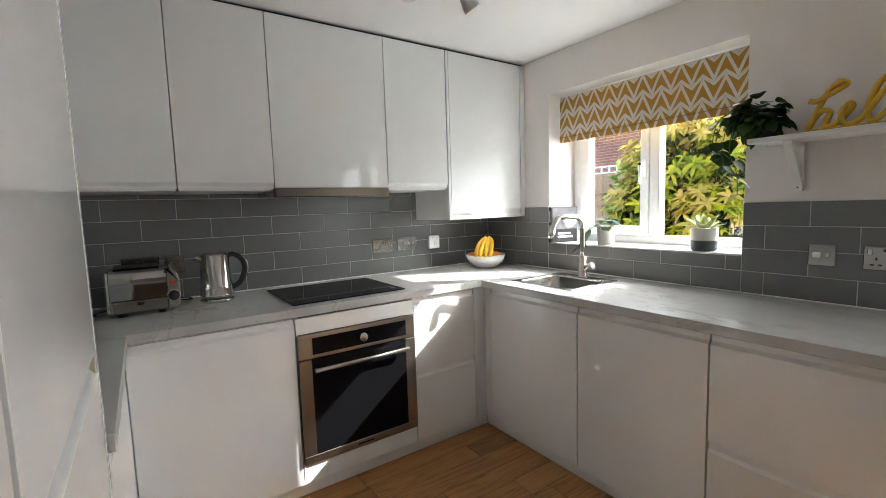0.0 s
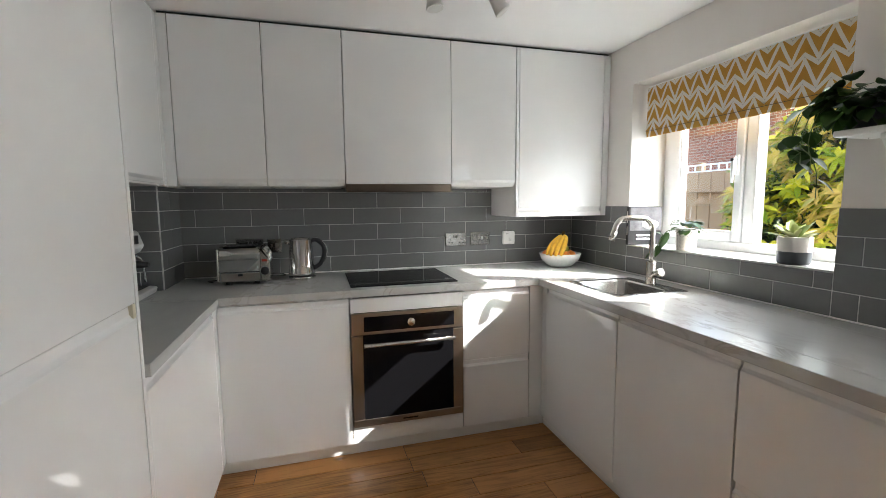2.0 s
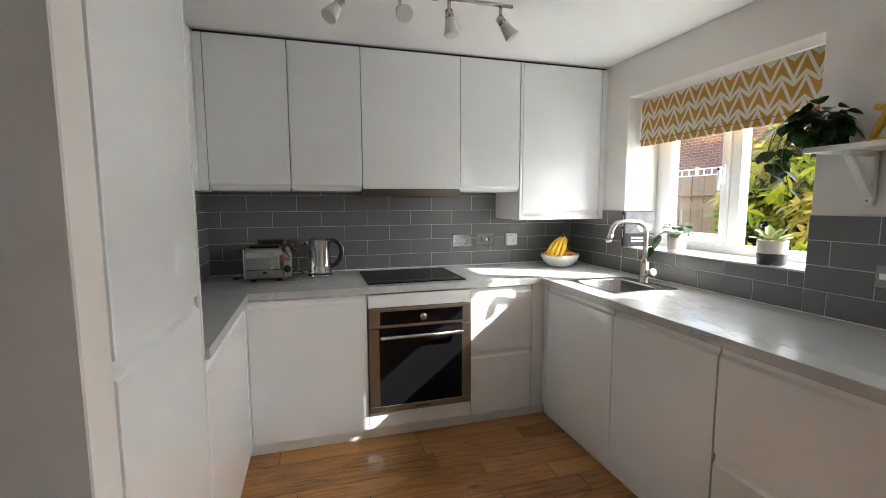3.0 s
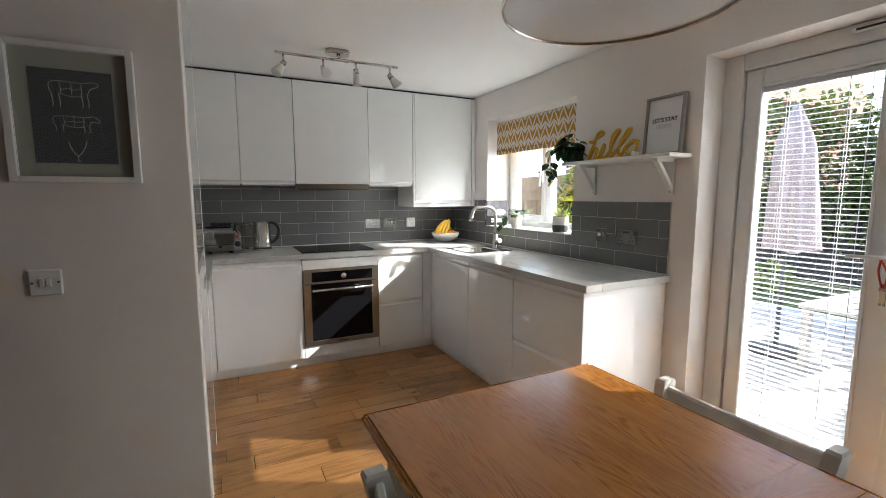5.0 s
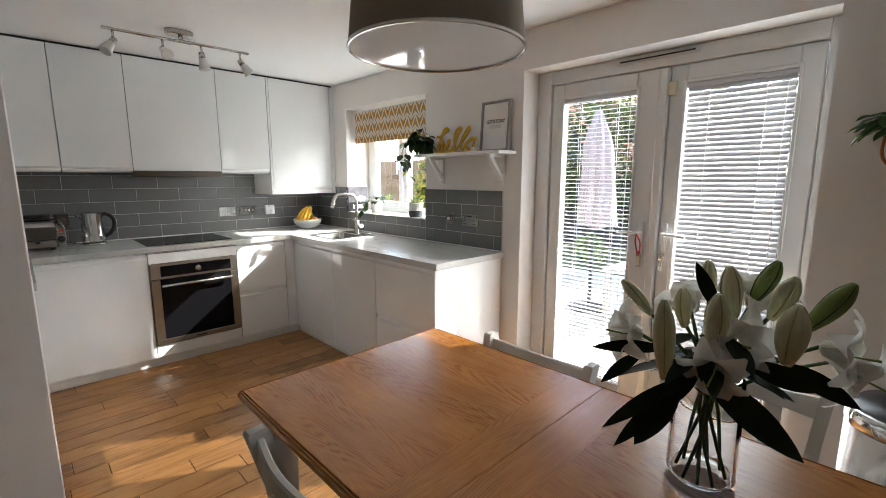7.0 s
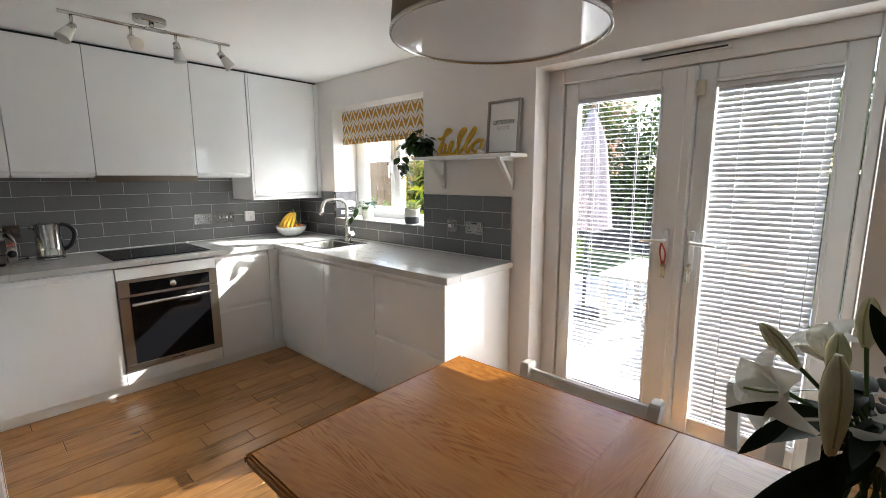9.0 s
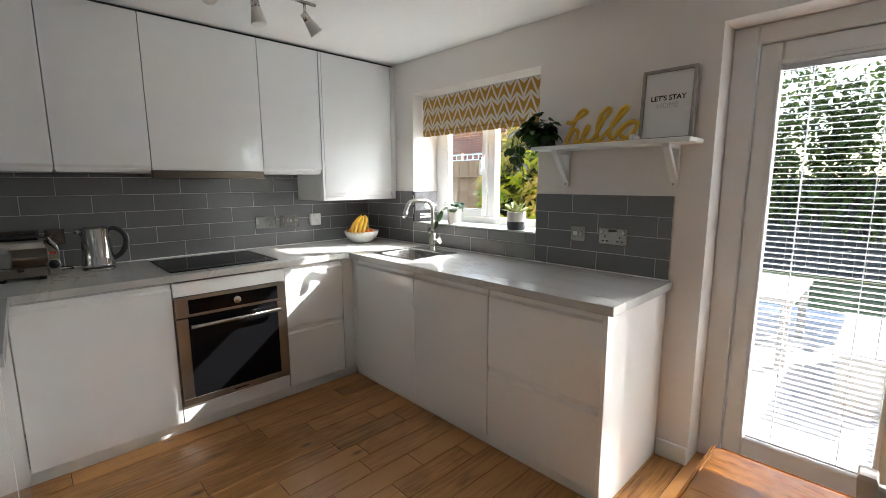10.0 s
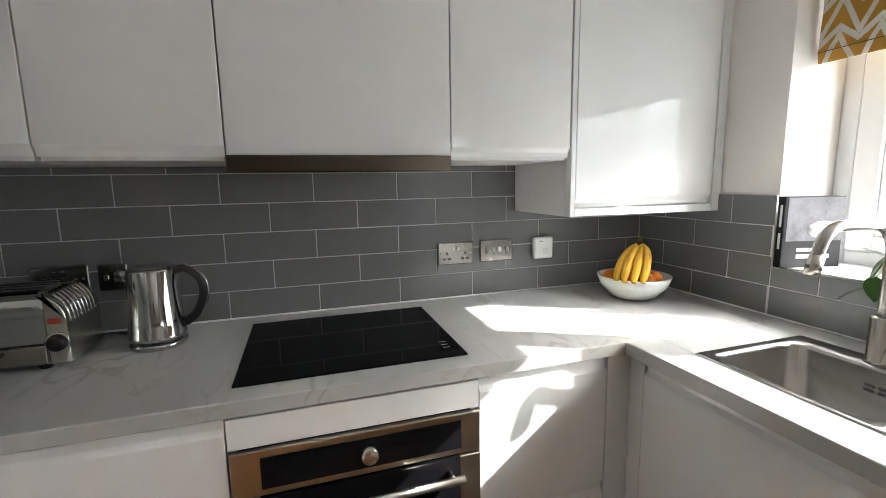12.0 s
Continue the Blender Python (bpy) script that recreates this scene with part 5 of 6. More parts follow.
# roman blind
rb = thing("roman_blind", (2.305, 1.43, 1.69), "half-raised roman blind in mustard chevron cloth", "blind")
rings_ = []
n_ = 14
for k in range(n_ + 1):
    z = 1.69 + (1.972 - 1.69) * k / n_
    x = 2.302 - 0.007 * math.exp(-((z - 1.722) / 0.012) ** 2) - 0.002 * math.sin(z * 40)
    rings_.append([(x, WY0 + 0.008, z), (x, WY1 - 0.01, z), (x + 0.004, WY1 - 0.01, z), (x + 0.004, WY0 + 0.008, z)])
part("cloth", loft(rings_, smooth=False), CHEVRON, rb)
part("hem_seam", box(2.2925, 2.2945, WY0 + 0.01, WY1 - 0.012, 1.7205, 1.7228), STALK, rb, "dark stitched hem line")
part("fold", box(2.308, 2.322, WY0 + 0.008, WY1 - 0.01, 1.700, 1.76, 0.004), CHEVRON, rb)
part("head_rail", box(2.308, 2.345, WY0 + 0.006, WY1 - 0.008, 1.95, 1.98, 0.003), UPVC, rb)

# ---- shelf and what stands on it ----
SZ = 1.515
sh = thing("wall_shelf", (2.1, 0.4, SZ), "white painted shelf on two wooden brackets", "shelf")
part("board", box(2.03, XW - 0.001, 0.02, 0.80, SZ, SZ + 0.02, 0.003), TRIM, sh)
for y in (0.125, 0.675):
    g = part("bracket", prism([(XW - 0.001, 1.325), (XW - 0.001, SZ), (XW - 0.02, SZ), (XW - 0.02, 1.325)], "y", y - 0.016, y + 0.016, 0.002), TRIM, sh)
    part("bracket_arm", box(2.06, XW - 0.02, y - 0.015, y + 0.015, SZ - 0.018, SZ, 0.002), TRIM, g)
    part("bracket_brace", prism([(XW - 0.02, 1.35), (XW - 0.02, 1.385), (2.095, SZ - 0.018), (2.065, SZ - 0.018)], "y", y - 0.0145, y + 0.0145, 0.002), TRIM, g)
    part("screw", lathe([(0, 0.001), (0.004, 0.001), (0.004, 0)], n=10, m=pose(XW - 0.02, y, 1.34, 0, -90, 0)), SATIN, g)
ST = SZ + 0.02

SCRIPT = [(0, 0.108), (0.022, 0.102), (0.056, 0.115), (0.093, 0.135), (0.107, 0.147), (0.093, 0.156), (0.064, 0.14), (0.038, 0.094), (0.014, 0.033), (0.002, 0.006), (0.026, 0.051), (0.05, 0.065),
          (0.064, 0.055), (0.052, 0.025), (0.052, 0.006), (0.074, 0.008), (0.103, 0.037), (0.125, 0.063), (0.117, 0.078), (0.099, 0.059), (0.095, 0.025), (0.117, 0.004), (0.151, 0.024), (0.199, 0.096),
          (0.229, 0.139), (0.215, 0.153), (0.189, 0.126), (0.167, 0.069), (0.165, 0.021), (0.185, 0.008), (0.225, 0.049), (0.28, 0.107), (0.314, 0.138), (0.3, 0.15), (0.269, 0.123), (0.239, 0.063),
          (0.229, 0.025), (0.247, 0.011), (0.282, 0.048), (0.322, 0.076), (0.35, 0.076), (0.36, 0.054), (0.336, 0.02), (0.304, 0.008), (0.284, 0.027), (0.298, 0.057), (0.334, 0.075), (0.368, 0.07)]
sign = thing("word_sign", (2.1, 0.45, ST), "mustard yellow wooden word sign reading hello in script", "sign", turn=-90, local=True)
pts = bend([(x - 0.178, 0.006 * math.sin(i * 2.1), z + 0.011) for i, (x, z) in enumerate(SCRIPT)], 4)
part("lettering", tube(pts, 0.0098, 8, flat=1.0), YELLOW, sign)
part("foot_bar", box(-0.19, 0.2, -0.012, 0.012, 0.0, 0.012, 0.003), YELLOW, sign)

pf = thing("picture_frame", (2.158, 0.171, ST), "grey wooden frame with a lettered white print leaning on wall", "picture", turn=-90, local=True)
LEAN_ = pose(0, 0.01, 0.001, -4, 0, 0)
PW, PH = 0.115, 0.315
fb = box(-PW, -PW + 0.014, -0.012, 0.012, 0, PH, 0.001)
box(PW - 0.014, PW, -0.012, 0.012, 0, PH, 0.001, fb)
box(-PW + 0.014, PW - 0.014, -0.012, 0.012, 0, 0.014, 0.001, fb)
box(-PW + 0.014, PW - 0.014, -0.012, 0.012, PH - 0.014, PH, 0.001, fb)
fb.transform(LEAN_)
part("frame", fb, GREYWOOD, pf)
pp = box(-PW + 0.013, PW - 0.013, 0.0, 0.006, 0.013, PH - 0.013)
pp.transform(LEAN_)
prt = part("print", pp, PAPER, pf)
lettering("lettering", "LET'S STAY", 0.031, LEAN_ @ pose(0, -0.001, 0.178, 90, 0, 0), INK, prt, bold=0.0006)
lettering("lettering", "HOME", 0.034, LEAN_ @ pose(0, -0.001, 0.144, 90, 0, 0), PALEINK, prt)
solid("ornament", ball((2.09, 0.262, ST + 0.012), 0.012, ball((2.09, 0.285, ST + 0.016), 0.016, None, (0.8, 1, 1)), (1, 1, 1)), PAPER, "small white ornament on the shelf", "ornament")

rng = random.Random(11)
iv = thing("trailing_plant", (2.11, 0.83, ST), "dark green trailing plant in a pot on the shelf", "pot plant")
part("pot", lathe([(0, ST), (0.035, ST), (0.045, ST + 0.075), (0.042, ST + 0.076), (0, ST + 0.065)], 2.11, 0.755, 24), SLATEPAINT, iv)
lv = bmesh.new()
for k in range(135):
    d = Vector((rng.gauss(0, 1), rng.gauss(0, 1), rng.gauss(0, 1))).normalized()
    c = Vector((2.10, 0.795, ST + 0.095)) + Vector((d.x * 0.07, d.y * 0.10, d.z * 0.068)) * rng.uniform(0.35, 1.0)
    if c.x > XW - 0.06 or (c.z < ST + 0.02 and c.y < 0.81):
        continue
    way = Vector((d.x, d.y, d.z * 0.5 - 0.35)).normalized()
    size_ = rng.uniform(0.04, 0.062)
    leaf(c, c + way * size_, size_ * rng.uniform(0.85, 1.05), lv, 0.3, 5, (rng.gauss(0, 0.4), rng.gauss(0, 0.4), 1), 0.25)
part("leaves", lv, IVY, iv)
vines = bmesh.new()
tl_ = bmesh.new()
yl = bmesh.new()
for j, (y, drop, out) in enumerate(((0.86, 0.12, -0.02), (0.83, 0.215, -0.03), (0.88, 0.10, -0.04), (0.91, 0.05, 0.0))):
    path = bend([(2.08, y - 0.04, ST + 0.1), (2.04 + out * 0.4, y, ST + 0.09), (2.02 + out, y + 0.015, ST - 0.03), (2.03 + out, y - 0.01, ST - drop * 0.6), (2.02 + out, y - 0.02, ST - drop)], 4)
    tube(path, 0.0016, 5, vines)
    for i, p in enumerate(path[4:]):
        if i % 3 == 0:
            a = rng.uniform(0, 6.28)
            last = i > len(path) - 8
            s = 0.045 if last else 0.058
            leaf(p, p + Vector((math.cos(a) * s * 0.8, math.sin(a) * s * 0.8, -s * 0.5)), s * 0.95, yl if last and j < 2 else tl_, 0.3, 4)
part("stem", vines, STEM, iv)
part("trailing_leaves", tl_, IVY, iv)
part("young_leaves", yl, YOUNGLEAF, iv, "small yellow-green new leaves")

# framed print on the pier wall
fp = thing("framed_print", (-0.39, PIER, 1.375), "white box frame with slate butcher-style print", "picture")
x0, x1, z0, z1, y1 = -0.536, -0.202, 1.364, 1.788, PIER - 0.001
y0 = y1 - 0.03
fb = box(x0, x0 + 0.02, y0, y1, z0, z1, 0.001)
box(x1 - 0.02, x1, y0, y1, z0, z1, 0.001, fb)
box(x0 + 0.02, x1 - 0.02, y0, y1, z0, z0 + 0.018, 0.001, fb)
box(x0 + 0.02, x1 - 0.02, y0, y1, z1 - 0.018, z1, 0.001, fb)
part("frame", fb, TRIM, fp)
part("mount", box(x0 + 0.02, x1 - 0.02, y1 - 0.008, y1 - 0.002, z0 + 0.018, z1 - 0.018), MOUNT, fp, "cream mount card")
pr = part("print", box(x0 + 0.062, x1 - 0.062, y1 - 0.0095, y1 - 0.008, z0 + 0.06, z1 - 0.075), SLATE, fp, "dark slate print with chalk shapes")
shapes = bmesh.new()
PC = (x0 + x1) / 2


def chalk_line(points, r=0.0011):
    tube(bend([(PC + u, y1 - 0.0102, v) for u, v in points], 3), r, 5, shapes)


def chalk_beast(cz, hw, hh, leg, snout):
    """A butcher's chart beast in side view: back, belly, legs, head and cuts."""
    chalk_line([(-hw, cz - hh * 0.4), (-hw, cz + hh * 0.7), (-hw * 0.5, cz + hh), (hw * 0.3, cz + hh * 0.9), (hw * 0.75, cz + hh)])
    chalk_line([(hw * 0.75, cz + hh), (hw * 0.95, cz + hh * 1.1), (hw * 1.25, cz + hh * (1 - snout)), (hw * 1.15, cz + hh * (0.6 - snout)), (hw * 0.85, cz + hh * 0.2), (hw * 0.7, cz - hh * 0.6)])
    chalk_line([(hw * 0.45, cz - hh * 0.8), (0, cz - hh * 0.9), (-hw * 0.55, cz - hh * 0.6)])
    for u in (-0.95, -0.62, 0.4, 0.68):
        chalk_line([(hw * u, cz - hh * 0.5), (hw * (u + 0.06), cz - hh - leg * 0.6), (hw * (u + 0.02), cz - hh - leg)])
    for u in (-0.55, -0.05, 0.4):
        chalk_line([(hw * u, cz + hh * 0.9), (hw * (u + 0.05), cz), (hw * u, cz - hh * 0.7)], 0.0008)
    for k in range(6):
        u = -0.48 + 0.17 * k
        box(PC + hw * u, PC + hw * (u + 0.11), y1 - 0.0105, y1 - 0.0095, cz + hh * 0.1 * (k % 3 - 1), cz + hh * 0.1 * (k % 3 - 1) + 0.003, bm=shapes)


chalk_beast(z1 - 0.135, 0.055, 0.024, 0.03, 0.1)
chalk_beast(z1 - 0.235, 0.052, 0.018, 0.012, 0.55)
chalk_line([(-0.02, z0 + 0.125), (-0.012, z0 + 0.1), (0.002, z0 + 0.085), (0.018, z0 + 0.105), (0.026, z0 + 0.13)])
chalk_line([(0.002, z0 + 0.085), (0.0, z0 + 0.068), (0.008, z0 + 0.07)])
part("chalk_marks", shapes, CHALK, pr)
pg = part("glazing", box(x0 + 0.02, x1 - 0.02, y1 - 0.016, y1 - 0.014, z0 + 0.018, z1 - 0.018), GLASS, fp)
pg.visible_shadow = False

# ---- lamps ----
sp = thing("spotlight_bar", (0.735, 1.40, TOP - 0.03), "brushed nickel four-spot ceiling light bar, unlit", "ceiling light")
part("ceiling_rose", loft([[(x, y, z) for x, y in rounded(0.735, 1.425, 0.075 * k, 0.045 * k, 0.04 * k, 5)] for z, k in ((TOP - 0.0005, 1.0), (TOP - 0.024, 1.0), (TOP - 0.03, 0.94))]), SATIN, sp)
part("stem", tube([(0.735, 1.40, TOP - 0.03), (0.735, 1.40, 2.165)], 0.012, 10), SATIN, sp)
part("bar", tube([(0.358, 1.408, 2.168), (0.80, 1.408, 2.168)], 0.008, 10), SATIN, sp)
part("bar", tube([(0.70, 1.386, 2.166), (1.122, 1.386, 2.166)], 0.008, 10), SATIN, sp)


def spot(x, y, aim):
    d = Vector(aim).normalized()
    a = Vector((x, y, 2.108))
    h = part("spot_head", tube([(x, y, 2.162), (x, y, 2.108)], 0.007, 8), SATIN, sp)
    part("collar", tube([a - d * 0.012, a + d * 0.022], [0.017, 0.019], 14), CHROME, h)
    part("glass_shade", tube([a + d * 0.022, a + d * 0.045, a + d * 0.085, a + d * 0.088], [0.019, 0.024, 0.033, 0.031], 18), FROST, h, "frosted white glass cone")
    part("bulb_face", tube([a + d * 0.0885, a + d * 0.0895], 0.026, 18), FROST, h)


FROST = material("frosted_white_glass", (0.72, 0.71, 0.68), 0.4, vary=0.02)
spot(0.406, 1.408, (-0.5, -0.3, -0.75))
spot(0.64, 1.408, (0.05, -0.85, -0.5))
spot(0.84, 1.386, (0.12, -0.1, -1))
spot(1.067, 1.386, (0.55, -0.15, -0.75))

pd = thing("pendant_lamp", (0.75, -0.797, 1.70), "taupe cloth drum pendant lamp with white diffuser, unlit", "pendant lamp")
part("shade", lathe([(0.225, 1.688), (0.2, 1.94), (0.198, 1.94), (0.2225, 1.688), (0.225, 1.688)], 0.75, -0.797, 64), TAUPE, pd)
part("rim", lathe([(0.2265, 1.686), (0.2265, 1.694), (0.2215, 1.694), (0.2215, 1.686), (0.2265, 1.686)], 0.75, -0.797, 64), SATIN, pd)
part("diffuser", lathe([(0.2215, 1.691), (0, 1.6915)], 0.75, -0.797, 64), DIFFUSER, pd)
part("cord", tube([(0.75, -0.797, 1.80), (0.75, -0.797, TOP - 0.02)], 0.004, 8), PAPER, pd)
part("ceiling_cup", lathe([(0, TOP - 0.035), (0.03, TOP - 0.035), (0.05, TOP - 0.0005)], 0.75, -0.797, 28), PAPER, pd)

# ---- dining end ----
TX0, TX1, TY0, TY1, TZ = 0.355, 1.146, -1.94, -0.365, 0.735
TABLEX = wood("oak_tabletop_rail", (0.34, 0.115, 0.016), (0.56, 0.235, 0.045), "x", 0.27, 0.10, grain=0.5, pore=0.35, spread=2.6, arch=110.0, patch=True)
tb = thing("dining_table", (0.75, -1.14, 0), "oak-topped extending dining table with white painted legs", "table")
MID = -1.11
for ya, yb in ((TY0, MID - 0.0008), (MID + 0.0008, TY1)):
    far = yb > MID
    out_y = yb if far else ya
    in_y = ya if far else yb
    s = 1 if far else -1
    lo_, hi_ = sorted((in_y + s * 0.11, out_y))
    xs = [TX0, TX0 + 0.19, TX0 + 0.4, TX0 + 0.6, TX1]
    for a_, b_ in zip(xs, xs[1:]):
        part("board", box(a_ + 0.0002, b_ - 0.0002, lo_ + 0.0002, hi_, TZ - 0.026, TZ, 0.0), TABLEWOOD, tb)
    lo_, hi_ = sorted((in_y, in_y + s * 0.11))
    part("cross_board", box(TX0, TX1, lo_ + 0.0002, hi_ - 0.0002, TZ - 0.026, TZ, 0.0), TABLEX, tb)
for nm, bx in (("edge_moulding", (TX0 - 0.014, TX0 - 0.0002, TY0, TY1)), ("edge_moulding", (TX1 + 0.0002, TX1 + 0.014, TY0, TY1))):
    part(nm, box(*bx, TZ - 0.027, TZ - 0.0004, 0.006, segments=2), TABLEWOOD, tb)
for bx in ((TX0 - 0.014, TX1 + 0.014, TY1 + 0.0002, TY1 + 0.014), (TX0 - 0.014, TX1 + 0.014, TY0 - 0.014, TY0 - 0.0002)):
    part("edge_moulding", box(*bx, TZ - 0.027, TZ - 0.0004, 0.006, segments=2), TABLEX, tb)
part("apron", box(TX0 + 0.055, TX0 + 0.075, TY0 + 0.1, TY1 - 0.1, TZ - 0.12, TZ - 0.026), PAINTED, tb)
part("apron", box(TX1 - 0.075, TX1 - 0.055, TY0 + 0.1, TY1 - 0.1, TZ - 0.12, TZ - 0.026), PAINTED, tb)
part("apron", box(TX0 + 0.1, TX1 - 0.1, TY1 - 0.075, TY1 - 0.055, TZ - 0.12, TZ - 0.026), PAINTED, tb)
part("apron", box(TX0 + 0.1, TX1 - 0.1, TY0 + 0.055, TY0 + 0.075, TZ - 0.12, TZ - 0.026), PAINTED, tb)
for x in (TX0 + 0.075, TX1 - 0.075):
    for y in (TY0 + 0.075, TY1 - 0.075):
        q = lambda h, z: [(x - h, y - h, z), (x + h, y - h, z), (x + h, y + h, z), (x - h, y + h, z)]
        part("leg", loft([q(0.026, 0), q(0.036, TZ - 0.13), q(0.036, TZ - 0.026)], smooth=False), PAINTED, tb)


def dining_chair(top=0.766, half=0.185, bow=0.03):
    """White painted chair, facing +y in its own axes; its back leans out behind y = -0.19."""
    c = thing("dining_chair", (0, 0, 0), "white painted wooden dining chair pushed up to the table", "chair", "dining chairs", local=True)
    up_ = lambda z: 0.43 + (z - 0.43) * (top - 0.43) / 0.336
    part("seat", loft([[(x, y, z) for x, y in rounded(0, 0.02, (half + 0.025) * k, 0.2 * k, 0.04, 4)] for z, k in ((0.43, 0.97), (0.437, 1.0), (0.447, 1.0), (0.452, 0.97))]), PAINTED, c)
    p4 = lambda cx, cy, hx, hy, z: [(cx - hx, cy - hy, z), (cx + hx, cy - hy, z), (cx + hx, cy + hy, z), (cx - hx, cy + hy, z)]
    for x in (-half, half):
        part("leg", loft([p4(x, 0.18, 0.016, 0.016, 0), p4(x, 0.18, 0.02, 0.02, 0.43)], smooth=False), PAINTED, c)
        part("back_post", loft([p4(x, -0.20, 0.016, 0.018, 0), p4(x, -0.165, 0.018, 0.024, 0.43), p4(x * 1.06, -0.185, 0.016, 0.026, up_(0.6)), p4(x * 1.14, -0.225, 0.016, 0.026, up_(0.758)), p4(x * 1.14, -0.225, 0.013, 0.021, top)], smooth=False), PAINTED, c)
    e = half * 1.135 - 0.012
    rl = bend([(x * e, -0.222 - bow * (1 - x * x), 0) for x in (-1, -0.5, 0, 0.5, 1)], 5)
    sag = lambda p: up_(0.748) - 0.02 * (1 - (p.x / e) ** 2)
    rings = [[(p.x, p.y - 0.011, up_(0.682)), (p.x, p.y + 0.011, up_(0.682)), (p.x, p.y + 0.011, sag(p) - 0.006), (p.x, p.y + 0.006, sag(p)), (p.x, p.y - 0.006, sag(p)), (p.x, p.y - 0.011, sag(p) - 0.006)] for p in rl]
    part("top_rail", loft(rings, smooth=False), PAINTED, c)
    part("lower_rail", box(-half + 0.01, half - 0.01, -0.185, -0.168, up_(0.52), up_(0.555), 0.003), PAINTED, c)
    for x in (-0.09, 0.0, 0.09):
        y_top = -0.222 - bow * (1 - (x / e) ** 2)
        part("back_slat", loft([p4(x, -0.175, 0.022, 0.005, up_(0.553)), p4(x, y_top, 0.022, 0.005, up_(0.686))], smooth=False), PAINTED, c)
    part("stretcher", box(-half + 0.01, half - 0.01, 0.17, 0.19, 0.2, 0.225, 0.003), PAINTED, c)
    for x in (-half, half):
        part("stretcher", box(x - 0.009, x + 0.009, -0.17, 0.165, 0.17, 0.195, 0.003), PAINTED, c)
    return c


chair = dining_chair()
chair.matrix_basis = pose(0.99, -0.825, 0, 0, 0, 90)
copy_thing(chair, pose(1.29, -1.385, 0, 0, 0, 90))
copy_thing(chair, pose(0.524, -0.843, 0, 0, 0, -85.7))

# lilies
VX, VY = 0.885, -1.445
vase = thing("glass_vase", (VX, VY, TZ), "clear glass cylinder vase holding flower stems on the table", "vase")
part("glass", lathe([(0, TZ), (0.058, TZ), (0.064, TZ + 0.006), (0.062, TZ + 0.24), (0.0595, TZ + 0.241), (0.061, TZ + 0.03), (0.054, TZ + 0.022), (0, TZ + 0.02)], VX, VY, 48), VASEGLASS, vase).visible_shadow = False
part("base_ring", lathe([(0.052, TZ + 0.0215), (0.0575, TZ + 0.027), (0.0605, TZ + 0.031), (0.0575, TZ + 0.0335), (0.052, TZ + 0.028), (0.052, TZ + 0.0215)], VX, VY, 40), GLASS, vase).visible_shadow = False
rng = random.Random(23)
bq = thing("lily_bouquet", (VX, VY, TZ + 0.03), "bunch of white lilies with dark leaves in the vase", "flowers")


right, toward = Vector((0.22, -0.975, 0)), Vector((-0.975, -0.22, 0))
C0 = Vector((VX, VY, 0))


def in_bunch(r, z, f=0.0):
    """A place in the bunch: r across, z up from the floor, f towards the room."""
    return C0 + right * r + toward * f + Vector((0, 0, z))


def lily_bud(base, tip, width, mat, seams, k):
    """A closed lily: six long petals pressed together, three of them standing proud, with darker ribs."""
    base = base - (tip - base) * 0.14
    d = tip - base
    width *= 0.76
    n, m = 10, 18
    prof = (0.34, 0.52, 0.68, 0.82, 0.92, 0.98, 1.0, 0.95, 0.82, 0.60, 0.26)
    a0 = d.orthogonal().normalized()
    b0 = d.normalized().cross(a0)
    rings = []
    for i in range(n + 1):
        ring = []
        for q in range(m):
            a = 2 * math.pi * q / m + 0.25 * i / n
            r = width * 0.5 * prof[i] * (1 + 0.13 * math.cos(3 * a + k))
            ring.append(base + d * (i / n) + (a0 * math.cos(a) + b0 * math.sin(a)) * r)
        rings.append(ring)
    b = part("bud", loft(rings), mat, bq)
    for e in range(3):
        a1 = (2 * math.pi * e + math.pi - k) / 3
        line = []
        for i in range(1, n + 1):
            a = a1 + 0.05 * i / n
            line.append(base + d * (i / n) + (a0 * math.cos(a) + b0 * math.sin(a)) * width * 0.5 * prof[i] * 0.9)
        part("rib", tube(line, [0.0015] * (n - 2) + [0.0012, 0.0008], 5), seams, b)


def lily_flower(c, way, size, open_, turn=0.0):
    """Six broad petals rolled back at their tips, about a green pistil."""
    d = way.normalized()
    u_ = d.orthogonal().normalized()
    v_ = d.cross(u_)
    bm = bmesh.new()
    for k in range(6):
        a = turn + k * math.pi / 3 + rng.uniform(-0.12, 0.12)
        r = u_ * math.cos(a) + v_ * math.sin(a)
        t_ = -u_ * math.sin(a) + v_ * math.cos(a)
        wid = size * (0.62 if k % 2 else 0.46)
        roll = open_ * rng.uniform(0.85, 1.15)
        rows = []
        for i in range(10):
            s = i / 9
            ctr = c + d * size * (0.92 * s - 0.75 * roll * s ** 3) + r * size * (0.06 + roll * (0.22 * s + 0.62 * s * s))
            w = wid * math.sin(math.pi * (0.14 + 0.84 * s)) ** 0.8
            row = []
            for j in range(5):
                x = j / 2 - 1
                wave = size * 0.022 * math.sin(9 * s + 2.1 * k + 1.5 * x) * abs(x)
                row.append(bm.verts.new(ctr + t_ * w * 0.5 * x + (d * 0.7 - r * 0.5) * (0.16 * w * x * x) + d * wave))
            rows.append(row)
        for p, q_ in zip(rows, rows[1:]):
            for j in range(4):
                bm.faces.new((p[j], p[j + 1], q_[j + 1], q_[j])).smooth = True
    fl_ = part("flower", bm, LILY, bq, "open white lily bloom")
    part("pistil", tube([c, c + d * size * 0.4 + u_ * size * 0.04, c + d * size * 0.75], [0.0022, 0.0016, 0.0024], 6), GREENBUD, fl_)


